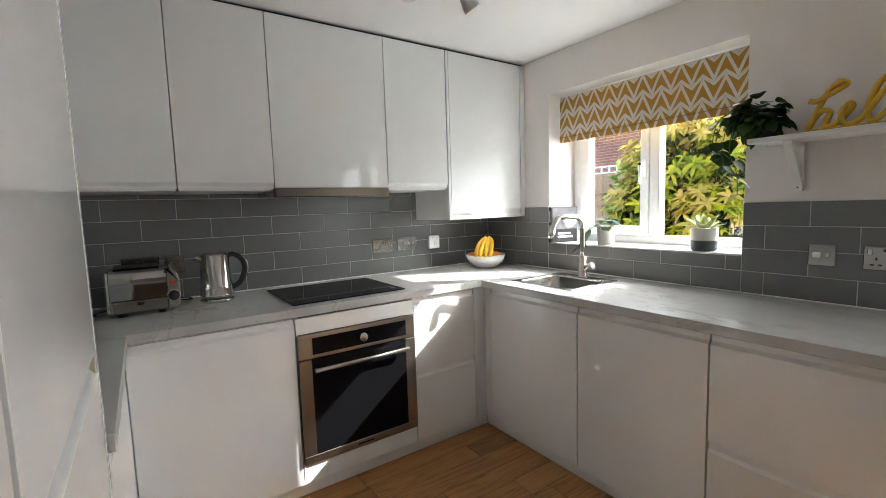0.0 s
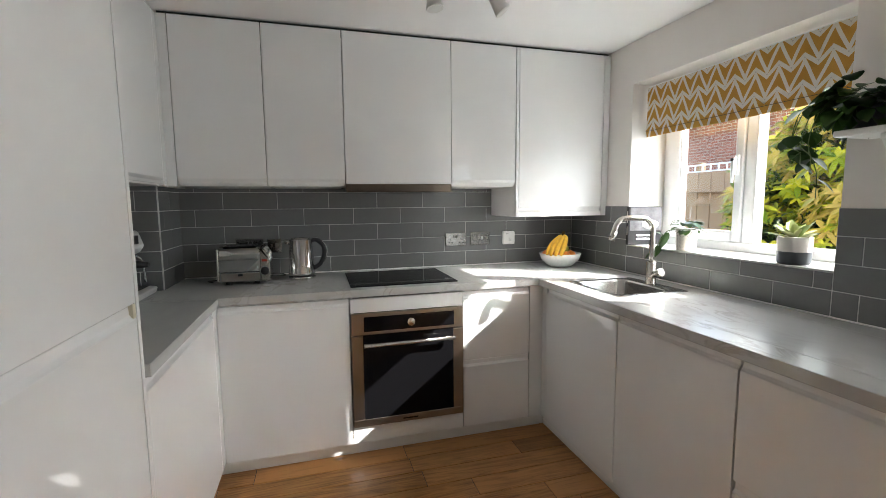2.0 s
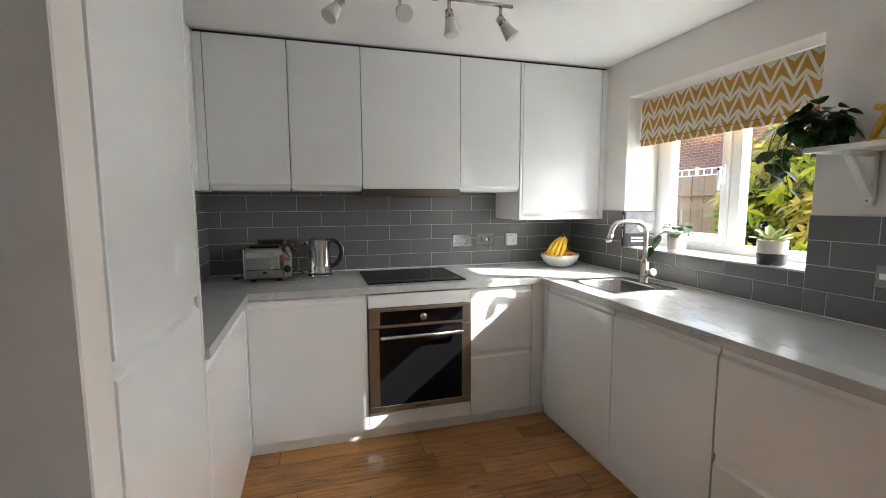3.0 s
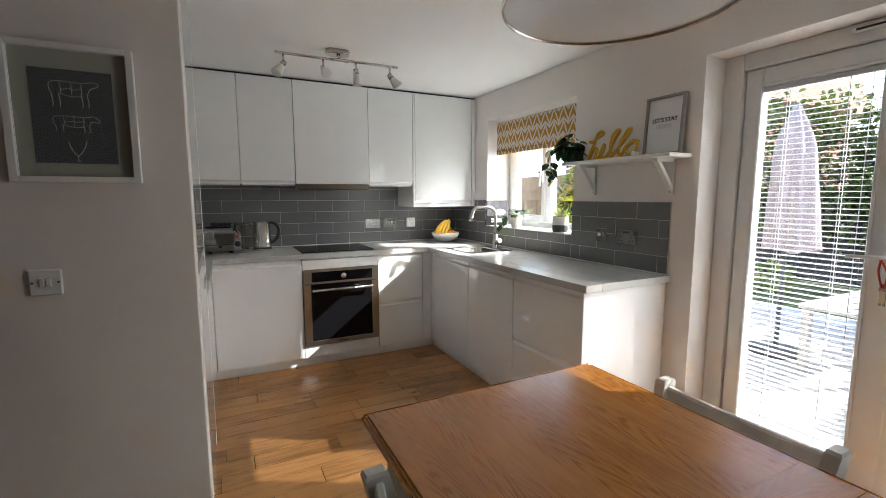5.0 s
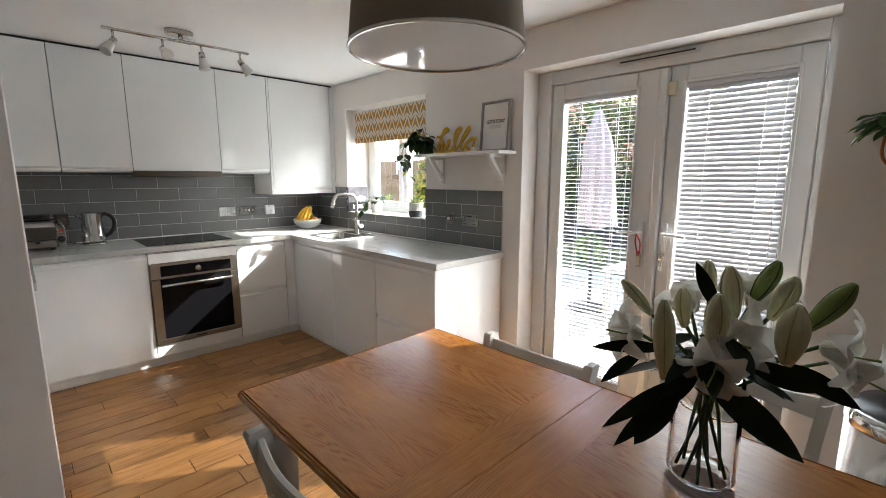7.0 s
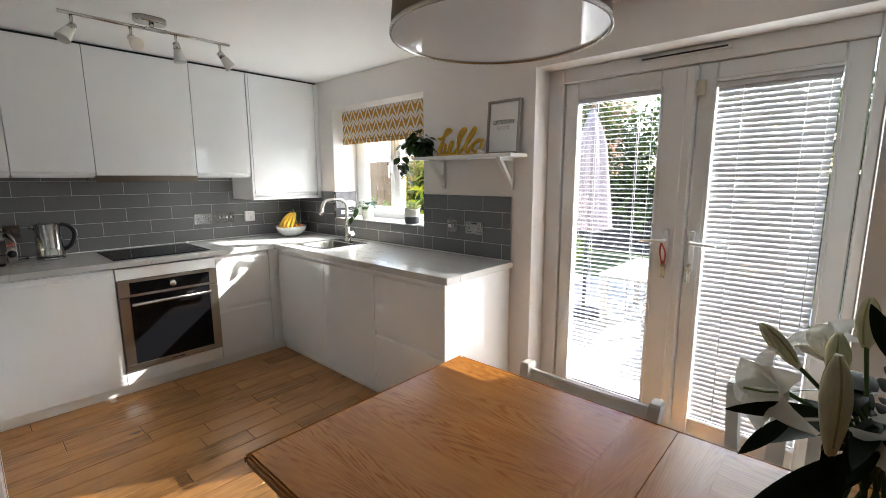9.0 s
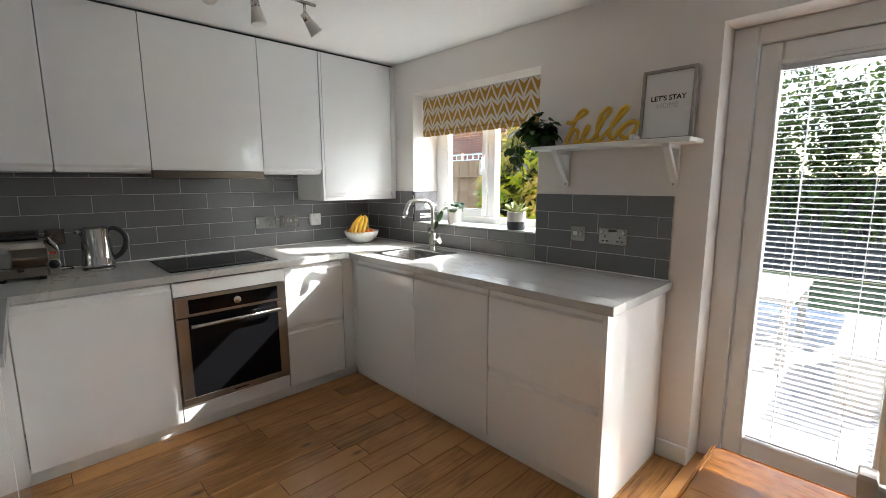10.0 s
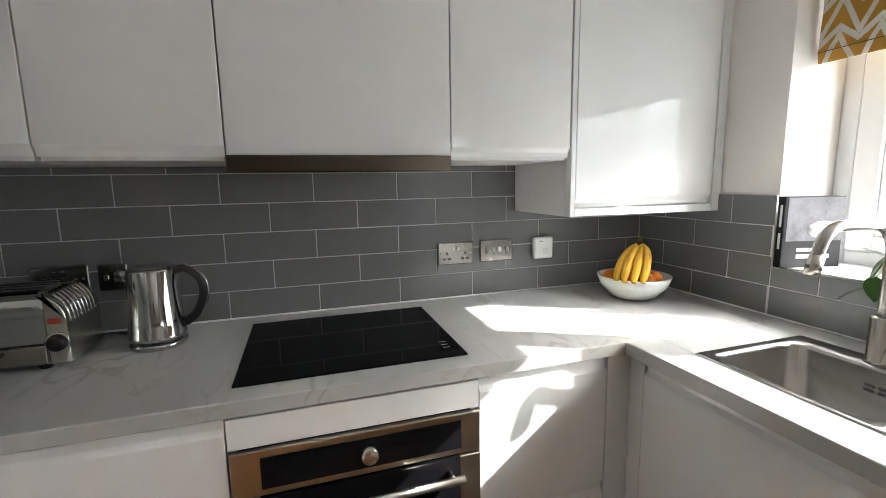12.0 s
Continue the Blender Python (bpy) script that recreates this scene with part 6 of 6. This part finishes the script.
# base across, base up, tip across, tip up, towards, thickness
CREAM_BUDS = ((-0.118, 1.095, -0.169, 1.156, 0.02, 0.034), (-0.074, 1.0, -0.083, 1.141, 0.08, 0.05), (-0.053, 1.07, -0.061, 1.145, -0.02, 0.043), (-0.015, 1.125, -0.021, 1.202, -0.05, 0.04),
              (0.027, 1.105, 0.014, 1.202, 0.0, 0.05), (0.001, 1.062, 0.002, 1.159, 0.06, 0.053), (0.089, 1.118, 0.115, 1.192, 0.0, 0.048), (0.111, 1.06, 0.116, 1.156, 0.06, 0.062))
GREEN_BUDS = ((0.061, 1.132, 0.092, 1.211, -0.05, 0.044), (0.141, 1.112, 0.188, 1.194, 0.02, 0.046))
ends = []
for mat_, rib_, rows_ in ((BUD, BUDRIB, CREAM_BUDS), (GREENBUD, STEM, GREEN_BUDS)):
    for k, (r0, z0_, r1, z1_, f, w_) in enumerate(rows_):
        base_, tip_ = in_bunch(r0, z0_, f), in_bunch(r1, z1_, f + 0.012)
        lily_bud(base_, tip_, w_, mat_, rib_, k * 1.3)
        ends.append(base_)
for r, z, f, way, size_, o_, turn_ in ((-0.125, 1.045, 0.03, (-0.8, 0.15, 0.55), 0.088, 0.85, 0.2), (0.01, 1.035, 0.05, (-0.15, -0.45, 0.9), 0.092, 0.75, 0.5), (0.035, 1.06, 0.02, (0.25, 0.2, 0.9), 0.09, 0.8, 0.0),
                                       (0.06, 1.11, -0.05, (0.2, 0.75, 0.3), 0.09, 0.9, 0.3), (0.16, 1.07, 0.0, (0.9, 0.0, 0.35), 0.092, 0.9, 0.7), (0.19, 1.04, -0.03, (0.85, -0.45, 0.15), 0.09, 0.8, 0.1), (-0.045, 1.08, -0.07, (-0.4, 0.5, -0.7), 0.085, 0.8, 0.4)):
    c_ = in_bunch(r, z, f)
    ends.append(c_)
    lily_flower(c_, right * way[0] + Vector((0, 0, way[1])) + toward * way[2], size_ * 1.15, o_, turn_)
for i, e in enumerate(ends):
    neck_ = Vector((VX + 0.012 * math.cos(i * 2.4), VY + 0.012 * math.sin(i * 2.4), TZ + 0.2))
    if i % 2:
        part("stem", tube(bend([neck_, neck_ * 0.5 + e * 0.5 + Vector((0, 0, 0.012)), e], 5), 0.0034, 7), STEM, bq)
        continue
    a = i * 1.15 + 0.4
    foot = Vector((VX + 0.046 * math.cos(a), VY + 0.046 * math.sin(a), TZ + 0.026))
    part("stem", tube(bend([foot, neck_, neck_ * 0.45 + e * 0.55 + Vector((0, 0, 0.012)), e], 5), 0.0036, 7), STEM, bq)


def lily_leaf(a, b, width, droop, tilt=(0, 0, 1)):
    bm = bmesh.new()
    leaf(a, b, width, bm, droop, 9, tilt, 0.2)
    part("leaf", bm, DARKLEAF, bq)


for k in range(30):
    a = rng.uniform(0, 2 * math.pi)
    d = right * math.cos(a) + toward * math.sin(a)
    b_ = C0 + d * rng.uniform(0.015, 0.05) + Vector((0, 0, rng.uniform(0.97, 1.08)))
    lily_leaf(b_, b_ + d * rng.uniform(0.07, 0.135) + Vector((0, 0, rng.uniform(-0.03, 0.03))), rng.uniform(0.026, 0.042), rng.uniform(0.05, 0.3))
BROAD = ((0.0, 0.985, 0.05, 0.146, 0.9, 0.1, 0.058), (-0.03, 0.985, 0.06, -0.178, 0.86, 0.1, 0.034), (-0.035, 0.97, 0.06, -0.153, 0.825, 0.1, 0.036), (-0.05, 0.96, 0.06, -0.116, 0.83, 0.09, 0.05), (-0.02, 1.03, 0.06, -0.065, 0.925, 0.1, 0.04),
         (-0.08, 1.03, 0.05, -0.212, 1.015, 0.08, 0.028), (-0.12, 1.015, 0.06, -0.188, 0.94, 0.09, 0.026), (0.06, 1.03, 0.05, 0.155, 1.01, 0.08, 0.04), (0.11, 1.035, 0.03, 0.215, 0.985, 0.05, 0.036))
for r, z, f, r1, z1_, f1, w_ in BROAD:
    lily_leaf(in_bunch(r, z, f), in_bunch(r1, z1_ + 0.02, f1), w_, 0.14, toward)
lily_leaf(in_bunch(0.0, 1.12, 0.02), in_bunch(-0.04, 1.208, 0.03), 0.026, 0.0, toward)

bn = thing("pedal_bin", (1.856, -1.785, 0), "brushed steel pedal bin with black lid", "bin")
part("body", lathe([(0, 0.01), (0.158, 0.01), (0.16, 0.02), (0.16, 0.6), (0, 0.6)], 1.856, -1.785, 48), SINKSTEEL, bn)
part("rim", lathe([(0.162, 0.585), (0.166, 0.6), (0.16, 0.635), (0.14, 0.645), (0.138, 0.6)], 1.856, -1.785, 48), CHROME, bn)
part("lid", lathe([(0.15, 0.638), (0.135, 0.655), (0.08, 0.668), (0, 0.686)], 1.856, -1.785, 48), BLACK, bn)
part("base_ring", lathe([(0, 0), (0.164, 0), (0.164, 0.022), (0, 0.022)], 1.856, -1.785, 48), BLACK, bn)

rng = random.Random(3)
hp = thing("hanging_plant", (2.08, -1.665, 1.40), "green plant in a white pot hung by rust-coloured cord", "pot plant")
HX, HY = 2.08, -1.675
hx6 = lambda r, z: [(HX + r * math.cos(k * math.pi / 3), HY + r * math.sin(k * math.pi / 3), z) for k in range(6)]
part("pot", loft([hx6(0.035, 1.40), hx6(0.06, 1.43), hx6(0.058, 1.52), hx6(0.05, 1.525)], smooth=False), PAPER, hp)
cd = bmesh.new()
for k in range(4):
    a = k * math.pi / 2 + 0.4
    tube(bend([(HX, HY, 1.385), (HX + 0.062 * math.cos(a), HY + 0.062 * math.sin(a), 1.43), (HX + 0.06 * math.cos(a), HY + 0.06 * math.sin(a), 1.53), (HX + 0.008 * math.cos(a), HY + 0.008 * math.sin(a), 1.75), (HX, HY, TOP - 0.01)], 5), 0.005, 6, cd)
part("cords", cd, ROPE, hp)
ts = bmesh.new()
for k in range(18):
    a = rng.uniform(0, 6.28)
    tube(bend([(HX + 0.008 * math.cos(a), HY + 0.008 * math.sin(a), 1.395), (HX + 0.014 * math.cos(a), HY + 0.014 * math.sin(a), 1.33), (HX + 0.022 * math.cos(a), HY + 0.022 * math.sin(a), 1.225)], 3), 0.0025, 5, ts)
part("tassel", ts, ROPE, hp)
part("knot", ball((HX, HY, 1.385), 0.017), ROPE, hp)
part("hook", tube([(HX, HY, TOP), (HX, HY, TOP - 0.03)], 0.004, 6), SATIN, hp)
lv = bmesh.new()
for k in range(56):
    a = rng.uniform(0, 6.28)
    b0 = Vector((HX + 0.04 * math.cos(a), HY + 0.04 * math.sin(a), 1.52 + rng.uniform(0, 0.05)))
    b0 += Vector((math.cos(a), math.sin(a), 0.3)) * rng.uniform(0, 0.05)
    tip = b0 + Vector((math.cos(a), math.sin(a), rng.uniform(-0.6, 0.6))) * rng.uniform(0.06, 0.085)
    if tip.x < XW - 0.01:
        leaf(b0, tip, 0.052, lv, 0.4, 5, fold=0.25)
part("leaves", lv, IVY, hp)

# ---- garden ----
GZ = -0.14
structure("ground", box(XO, 400, -300, 300, GZ - 0.2, GZ - 0.012), GRASS, "mown green lawn reaching far", "ground")
structure("patio_base", box(XO, 6.6, -6, 4.2, GZ - 0.011, GZ - 0.006), PAVING, "pale sandy bed under the patio slabs", "ground")


def whorls(rng, spots, count, size, aspect):
    """Rosettes of seven long leaves, set outside round clumps."""
    bm = bmesh.new()
    weights = [r[0] * r[1] * r[2] for _, r in spots]
    for _ in range(count):
        c, r = rng.choices(spots, weights)[0]
        d = Vector((rng.gauss(0, 1), rng.gauss(0, 1), rng.gauss(0, 1))).normalized()
        k = rng.uniform(0.72, 1.08)
        p = Vector(c) + Vector((d.x * r[0] * k, d.y * r[1] * k, d.z * r[2] * k))
        axis = (d + Vector((rng.gauss(0, 0.3), rng.gauss(0, 0.3), 0.6))).normalized()
        u_ = axis.orthogonal().normalized()
        v_ = axis.cross(u_)
        n = rng.randint(5, 8)
        s0 = size * rng.uniform(0.7, 1.25)
        for q in range(n):
            a = 2 * math.pi * q / n + rng.uniform(-0.25, 0.25)
            way = (axis * rng.uniform(0.15, 0.7) + u_ * math.cos(a) + v_ * math.sin(a)).normalized()
            s = s0 * rng.uniform(0.8, 1.15)
            leaf(p, p + way * s, s * aspect, bm, 0.3, 3, axis, 0.2)
    return bm


def shrub(name, at_, spots, count, size, mat, tips, label, aspect=0.45, rosettes=False):
    t = thing(name, at_, label, "shrub")
    r_ = random.Random(len(name) + count)
    tk = bmesh.new()
    for c, r in spots:
        foot = Vector(at_) + Vector((r_.uniform(-0.1, 0.1), r_.uniform(-0.1, 0.1), 0))
        c = Vector(c)
        tube(bend([foot, foot * 0.5 + c * 0.5 + Vector((r_.uniform(-0.1, 0.1), r_.uniform(-0.1, 0.1), 0)), c + Vector((0, 0, r[2] * 0.4))], 4), [0.03 - 0.002 * i for i in range(9)], 6, tk)
    part("trunk", tk, BARK, t)
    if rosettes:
        # Darker leaf copies fill the core so gaps read as shaded.
        part("inner_crown", foliage(r_, [(c, (r[0] * 0.8, r[1] * 0.8, r[2] * 0.8)) for c, r in spots], count, size, 0.4), SHADELEAF, t, "inner leaves coloured dark as the shade inside the crown")
        part("crown", whorls(r_, spots, count // 4, size, aspect), mat, t)
    else:
        part("crown", foliage(r_, spots, count, size, aspect), mat, t)
    if tips:
        up_ = [((c[0], c[1], c[2] + r[2] * 0.75), (r[0] * 0.8, r[1] * 0.8, r[2] * 0.35)) for c, r in spots]
        part("new_growth", whorls(r_, up_, count // 14, size, aspect), tips, t, "orange-tinged young shoots")
    return t


shrub("shrub", (3.65, 1.85, GZ), [((3.6, 1.6, 0.8), (0.36, 0.42, 0.6)), ((3.7, 2.05, 1.15), (0.36, 0.40, 0.68)), ((3.55, 1.85, 0.45), (0.36, 0.5, 0.45)), ((3.75, 1.55, 1.4), (0.32, 0.34, 0.5)), ((3.7, 1.85, 1.55), (0.3, 0.35, 0.45)), ((3.6, 2.3, 0.75), (0.3, 0.24, 0.7))], 5200, 0.095, SHRUB, SHRUBTIP, "dense yellow-green evergreen shrub with orange young shoots", 0.3, True)
shrub("shrub", (3.75, 2.4, GZ), [((3.7, 2.35, 1.25), (0.22, 0.18, 0.45)), ((3.8, 2.3, 0.9), (0.2, 0.2, 0.5))], 420, 0.14, LAUREL, None, "pale green long-leaved shrub by the patio", 0.32)
shrub("shrub", (4.0, 3.3, GZ), [((4.0, 3.35, 0.6), (0.3, 0.4, 0.4)), ((4.1, 3.9, 0.75), (0.3, 0.35, 0.4))], 700, 0.13, LAUREL, None, "low pale green shrub by the fence", 0.35)

shrub("shrub", (7.5, 2.2, GZ), [((7.5, 2.2, 0.1), (0.22, 0.26, 0.22))], 260, 0.13, LAUREL, None, "small bright green plant at the lawn edge", 0.3)

fence = thing("fence", (6.4, 4.5, GZ), "tan close-board garden fence with trellis top", "fence")
bd = None
for k in range(52):
    if bd is None:
        b_ = box(-0.009, 0.009, -0.058, 0.058, 0, 1.90, 0.002)
        bd = bpy.data.meshes.new("board")
        b_.to_mesh(bd)
        bd.materials.append(FENCE)
    o = new("board", bd)
    o.parent = fence
    o.location = (0.01 * (k % 2), -1.1 + 0.122 * k, 0)
part("rail", box(6.36, 6.385, 3.35, 9.75, 1.25, 1.33), FENCE, fence)
part("shelf_rail", box(6.2, 6.385, 3.6, 7.2, 1.44, 1.475), FENCE, fence)
part("trellis_rail", box(6.385, 6.41, 3.35, 9.75, 1.865, 1.89), UPVC, fence)
part("trellis_rail", box(6.385, 6.41, 3.35, 9.75, 1.765, 1.785), UPVC, fence)
tv = bmesh.new()
for k in range(44):
    box(6.375, 6.385, 3.4 + 0.145 * k, 3.425 + 0.145 * k, 1.77, 1.89, bm=tv)
part("trellis_bars", tv, UPVC, fence)
for y in (3.35, 5.5, 7.6, 9.7):
    part("post", box(6.41, 6.5, y, y + 0.09, 0 + GZ, 1.92), FENCE, fence)

hs = thing("house", (12.5, 6.0, GZ), "red brick neighbouring house with tiled roof", "house")
part("wall", box(10.5, 16, 4.6, 10.15, GZ, 3.3), BRICK, hs)
part("roof", prism([(10.2, 3.5), (16.3, 3.5), (13.25, 5.9)], "y", 4.3, 10.45), ROOF, hs)
part("fascia", box(10.18, 10.3, 4.3, 10.45, 3.3, 3.56), UPVC, hs)
part("soffit", box(10.3, 10.5, 4.3, 10.45, 3.3, 3.33), UPVC, hs)
part("downpipe", tube([(10.44, 10.05, GZ), (10.44, 10.05, 3.3)], 0.04, 10), SATIN, hs)
# Fence and hedge run on unseen along -y, added to dim gloss-door reflections.
df_ = thing("dark_fence", (9.0, -3, GZ), "dark close-board fence behind the hedge, extended out of view", "fence")
bd = None
for k in range(130):
    if bd is None:
        b_ = box(-0.01, 0.01, -0.068, 0.068, 0, 1.55, 0.002)
        bd = bpy.data.meshes.new("board")
        b_.to_mesh(bd)
        bd.materials.append(DARKFENCE)
    o = new("board", bd)
    o.parent = df_
    o.location = (0.01 * (k % 2), -10.6 + 0.14 * k, 0)
part("rail", box(8.96, 8.985, -13.6, 4.6, 1.1, 1.18), DARKFENCE, df_)
shrub("hedge", (9.2, -1.5, GZ), [((9.0, -11.4 + 0.85 * k, 1.6 + 0.15 * (k % 3)), (0.45, 0.7, 1.25)) for k in range(19)], 42000, 0.15, HEDGE, None, "tall leafy hedge hanging over the dark fence, extended out of view", 0.4)

pz = thing("parasol", (4.6, 0.70, GZ), "closed pale pink garden parasol on a stand", "parasol")
part("pole", tube([(4.6, 0.70, GZ), (4.6, 0.70, 2.13)], 0.019, 10), SLATEPAINT, pz)
part("base", lathe([(0, GZ), (0.22, GZ), (0.22, GZ + 0.05), (0.05, GZ + 0.07), (0, GZ + 0.07)], 4.6, 0.70, 24), SLATEPAINT, pz)
rings_ = []
for i in range(11):
    s = i / 10
    r0 = 0.03 + 0.085 * min(1, s * 4) + 0.075 * s
    rings_.append([(4.6 + r0 * (1 + 0.16 * math.cos(8 * a + 2 * s)) * math.cos(a), 0.70 - 0.05 * s + r0 * (1 + 0.16 * math.cos(8 * a + 2 * s)) * math.sin(a), 2.1 - 1.26 * s + 0.02 * math.sin(3 * a) * s) for a in [2 * math.pi * k / 64 for k in range(64)]])
part("folded_cloth", loft(rings_, None, (True, False)), CLOTH, pz)

gt = thing("garden_table", (4.6, 0.12, GZ), "pale weathered garden table on the patio", "table")
part("top", box(4.25, 5.35, -0.12, 0.40, 0.40, 0.44, 0.004), PAVING, gt)
for x in (4.3, 5.3):
    for y in (-0.07, 0.35):
        part("leg", box(x - 0.03, x + 0.03, y - 0.03, y + 0.03, GZ, 0.40, 0.003), PAVING, gt)
gb = thing("garden_bench", (4.1, -0.55, GZ), "pale weathered garden bench on the patio", "bench")
part("seat", box(3.75, 4.95, -0.75, -0.40, 0.22, 0.26, 0.004), PAVING, gb)
for x in (3.82, 4.88):
    part("leg", box(x - 0.03, x + 0.03, -0.72, -0.43, GZ, 0.22, 0.003), PAVING, gb)


# ---- pieces of the setting: tiles, floorboards, slabs ----
def piece_mesh(name, w, d, h, bevel, mat):
    bm = box(-w / 2, w / 2, -d / 2, d / 2, -h / 2, h / 2, bevel)
    me = bpy.data.meshes.new(name)
    bm.to_mesh(me)
    bm.free()
    me.materials.append(mat)
    return me


TILES = {}


def tiles(parent, axis, plane, u0, u1, z0, z1, even, odd, base=WT):
    """Running-bond 300 x 100 tiles standing 7 mm proud of a grout bed, cut at the ends of their band."""
    row = 0
    while base + 0.1 * row < z1 - 0.004:
        a, b = max(z0, base + 0.1 * row), min(z1, base + 0.1 * row + 0.1)
        if b - a > 0.004:
            off = even if row % 2 == 0 else odd
            k = math.floor((u0 - off) / 0.3)
            while off + 0.3 * k < u1 - 0.004:
                p, q = max(u0, off + 0.3 * k), min(u1, off + 0.3 * (k + 1))
                if q - p > 0.006:
                    key = (axis, round(q - p, 3), round(b - a, 3))
                    if key not in TILES:
                        TILES[key] = piece_mesh("tile", q - p - 0.0034, 0.007, b - a - 0.0034, 0.0012, TILE)
                    o = new("tile", TILES[key])
                    o.parent = parent
                    c = ((p + q) / 2, (a + b) / 2)
                    o.matrix_basis = pose(c[0], plane, c[1]) if axis == "x" else pose(plane, c[0], c[1], 0, 0, 90)
                k += 1
        row += 1


structure("grout_north", box(-0.357, XW - 0.002, YB - 0.0092, YB - 0.0005, WT + 0.001, 1.412), GROUT, "pale grout bed behind the tiles", "tiling")
ge = box(XW - 0.0092, XW - 0.0005, 0.119, WY0 - 0.001, WT + 0.001, 1.285)
box(XW - 0.0092, XW - 0.0005, WY0, WY1, WT + 0.001, WZ0 - 0.001, bm=ge)
box(XW - 0.0092, XW - 0.0005, WY1 + 0.001, YB - 0.006, WT + 0.001, 1.285, bm=ge)
structure("grout_east", ge, GROUT, "pale grout bed behind the tiles", "tiling")
gc = box(XL + 0.001, -0.3485, 2.2338, 2.2425, WT + 0.001, 1.41)
box(-0.3565, -0.3478, 2.243, YB - 0.0095, WT + 0.001, 1.41, bm=gc)
structure("grout_column", gc, GROUT, "pale grout bed behind the tiles", "tiling")
tiles(wn_, "x", YB - 0.007, -0.35, XW - 0.01, WT, 1.412, 0.178, 0.328)
tiles(wall_east, "y", XW - 0.007, 0.119, WY0, WT, 1.285, 0.183, 0.033)
tiles(wall_east, "y", XW - 0.007, WY0, WY1, WT, WZ0, 0.183, 0.033)
tiles(wall_east, "y", XW - 0.007, WY1, YB - 0.011, WT, 1.285, 0.183, 0.033)
tiles(wn_, "x", 2.236, XL, -0.352, WT, 1.41, -0.45, -0.60)
tiles(wn_, "y", -0.350, 2.238, YB - 0.011, WT, 1.41, 2.40, 2.30)

rng = random.Random(41)
fs_ = box(XF, XO - 0.1, YS, PIER, -0.0118, -0.004)
box(XL, XO - 0.1, PIER, 2.2, -0.0118, -0.004, bm=fs_)
fl = structure("floor", fs_, DARKGAP, "oak plank floor with knots and dark joints", "floor")
LENGTHS = (0.42, 0.58, 0.74, 0.9, 1.12)
PLANKS = {}
EAST = XO - 0.17
y = 2.05
while y > YS + 0.06:
    x = XL if y > PIER + 0.06 else XF
    first = True
    while x < EAST - 0.01:
        L_ = rng.choice(LENGTHS) * (rng.choice((0.4, 0.7, 1.0)) if first else 1.0)
        L_ = round(min(L_, EAST - x), 3)
        if EAST - x - L_ < 0.2:
            L_ = round(EAST - x, 3)
        if L_ not in PLANKS:
            PLANKS[L_] = piece_mesh("floorboard", L_ - 0.003, 0.1222, 0.0039, 0.0012, FLOORWOOD)
        o = new("floorboard", PLANKS[L_])
        o.parent = fl
        o.location = (x + L_ / 2, y, -0.002)
        x += L_
        first = False
    y -= 0.125

pat = structure("pavement", box(XO, 6.6, -6, 4.2, GZ - 0.0058, GZ - 0.004), GROUT, "pale stone patio slabs outside the garden doors", "patio")
SLAB = piece_mesh("slab", 0.592, 0.592, 0.008, 0.003, PAVING)
for i in range(6):
    for j in range(14):
        o = new("slab", SLAB)
        o.parent = pat
        o.location = (XO + 0.32 + 0.6 * i, -5.0 + 0.6 * j + 0.3 * (i % 2), GZ)
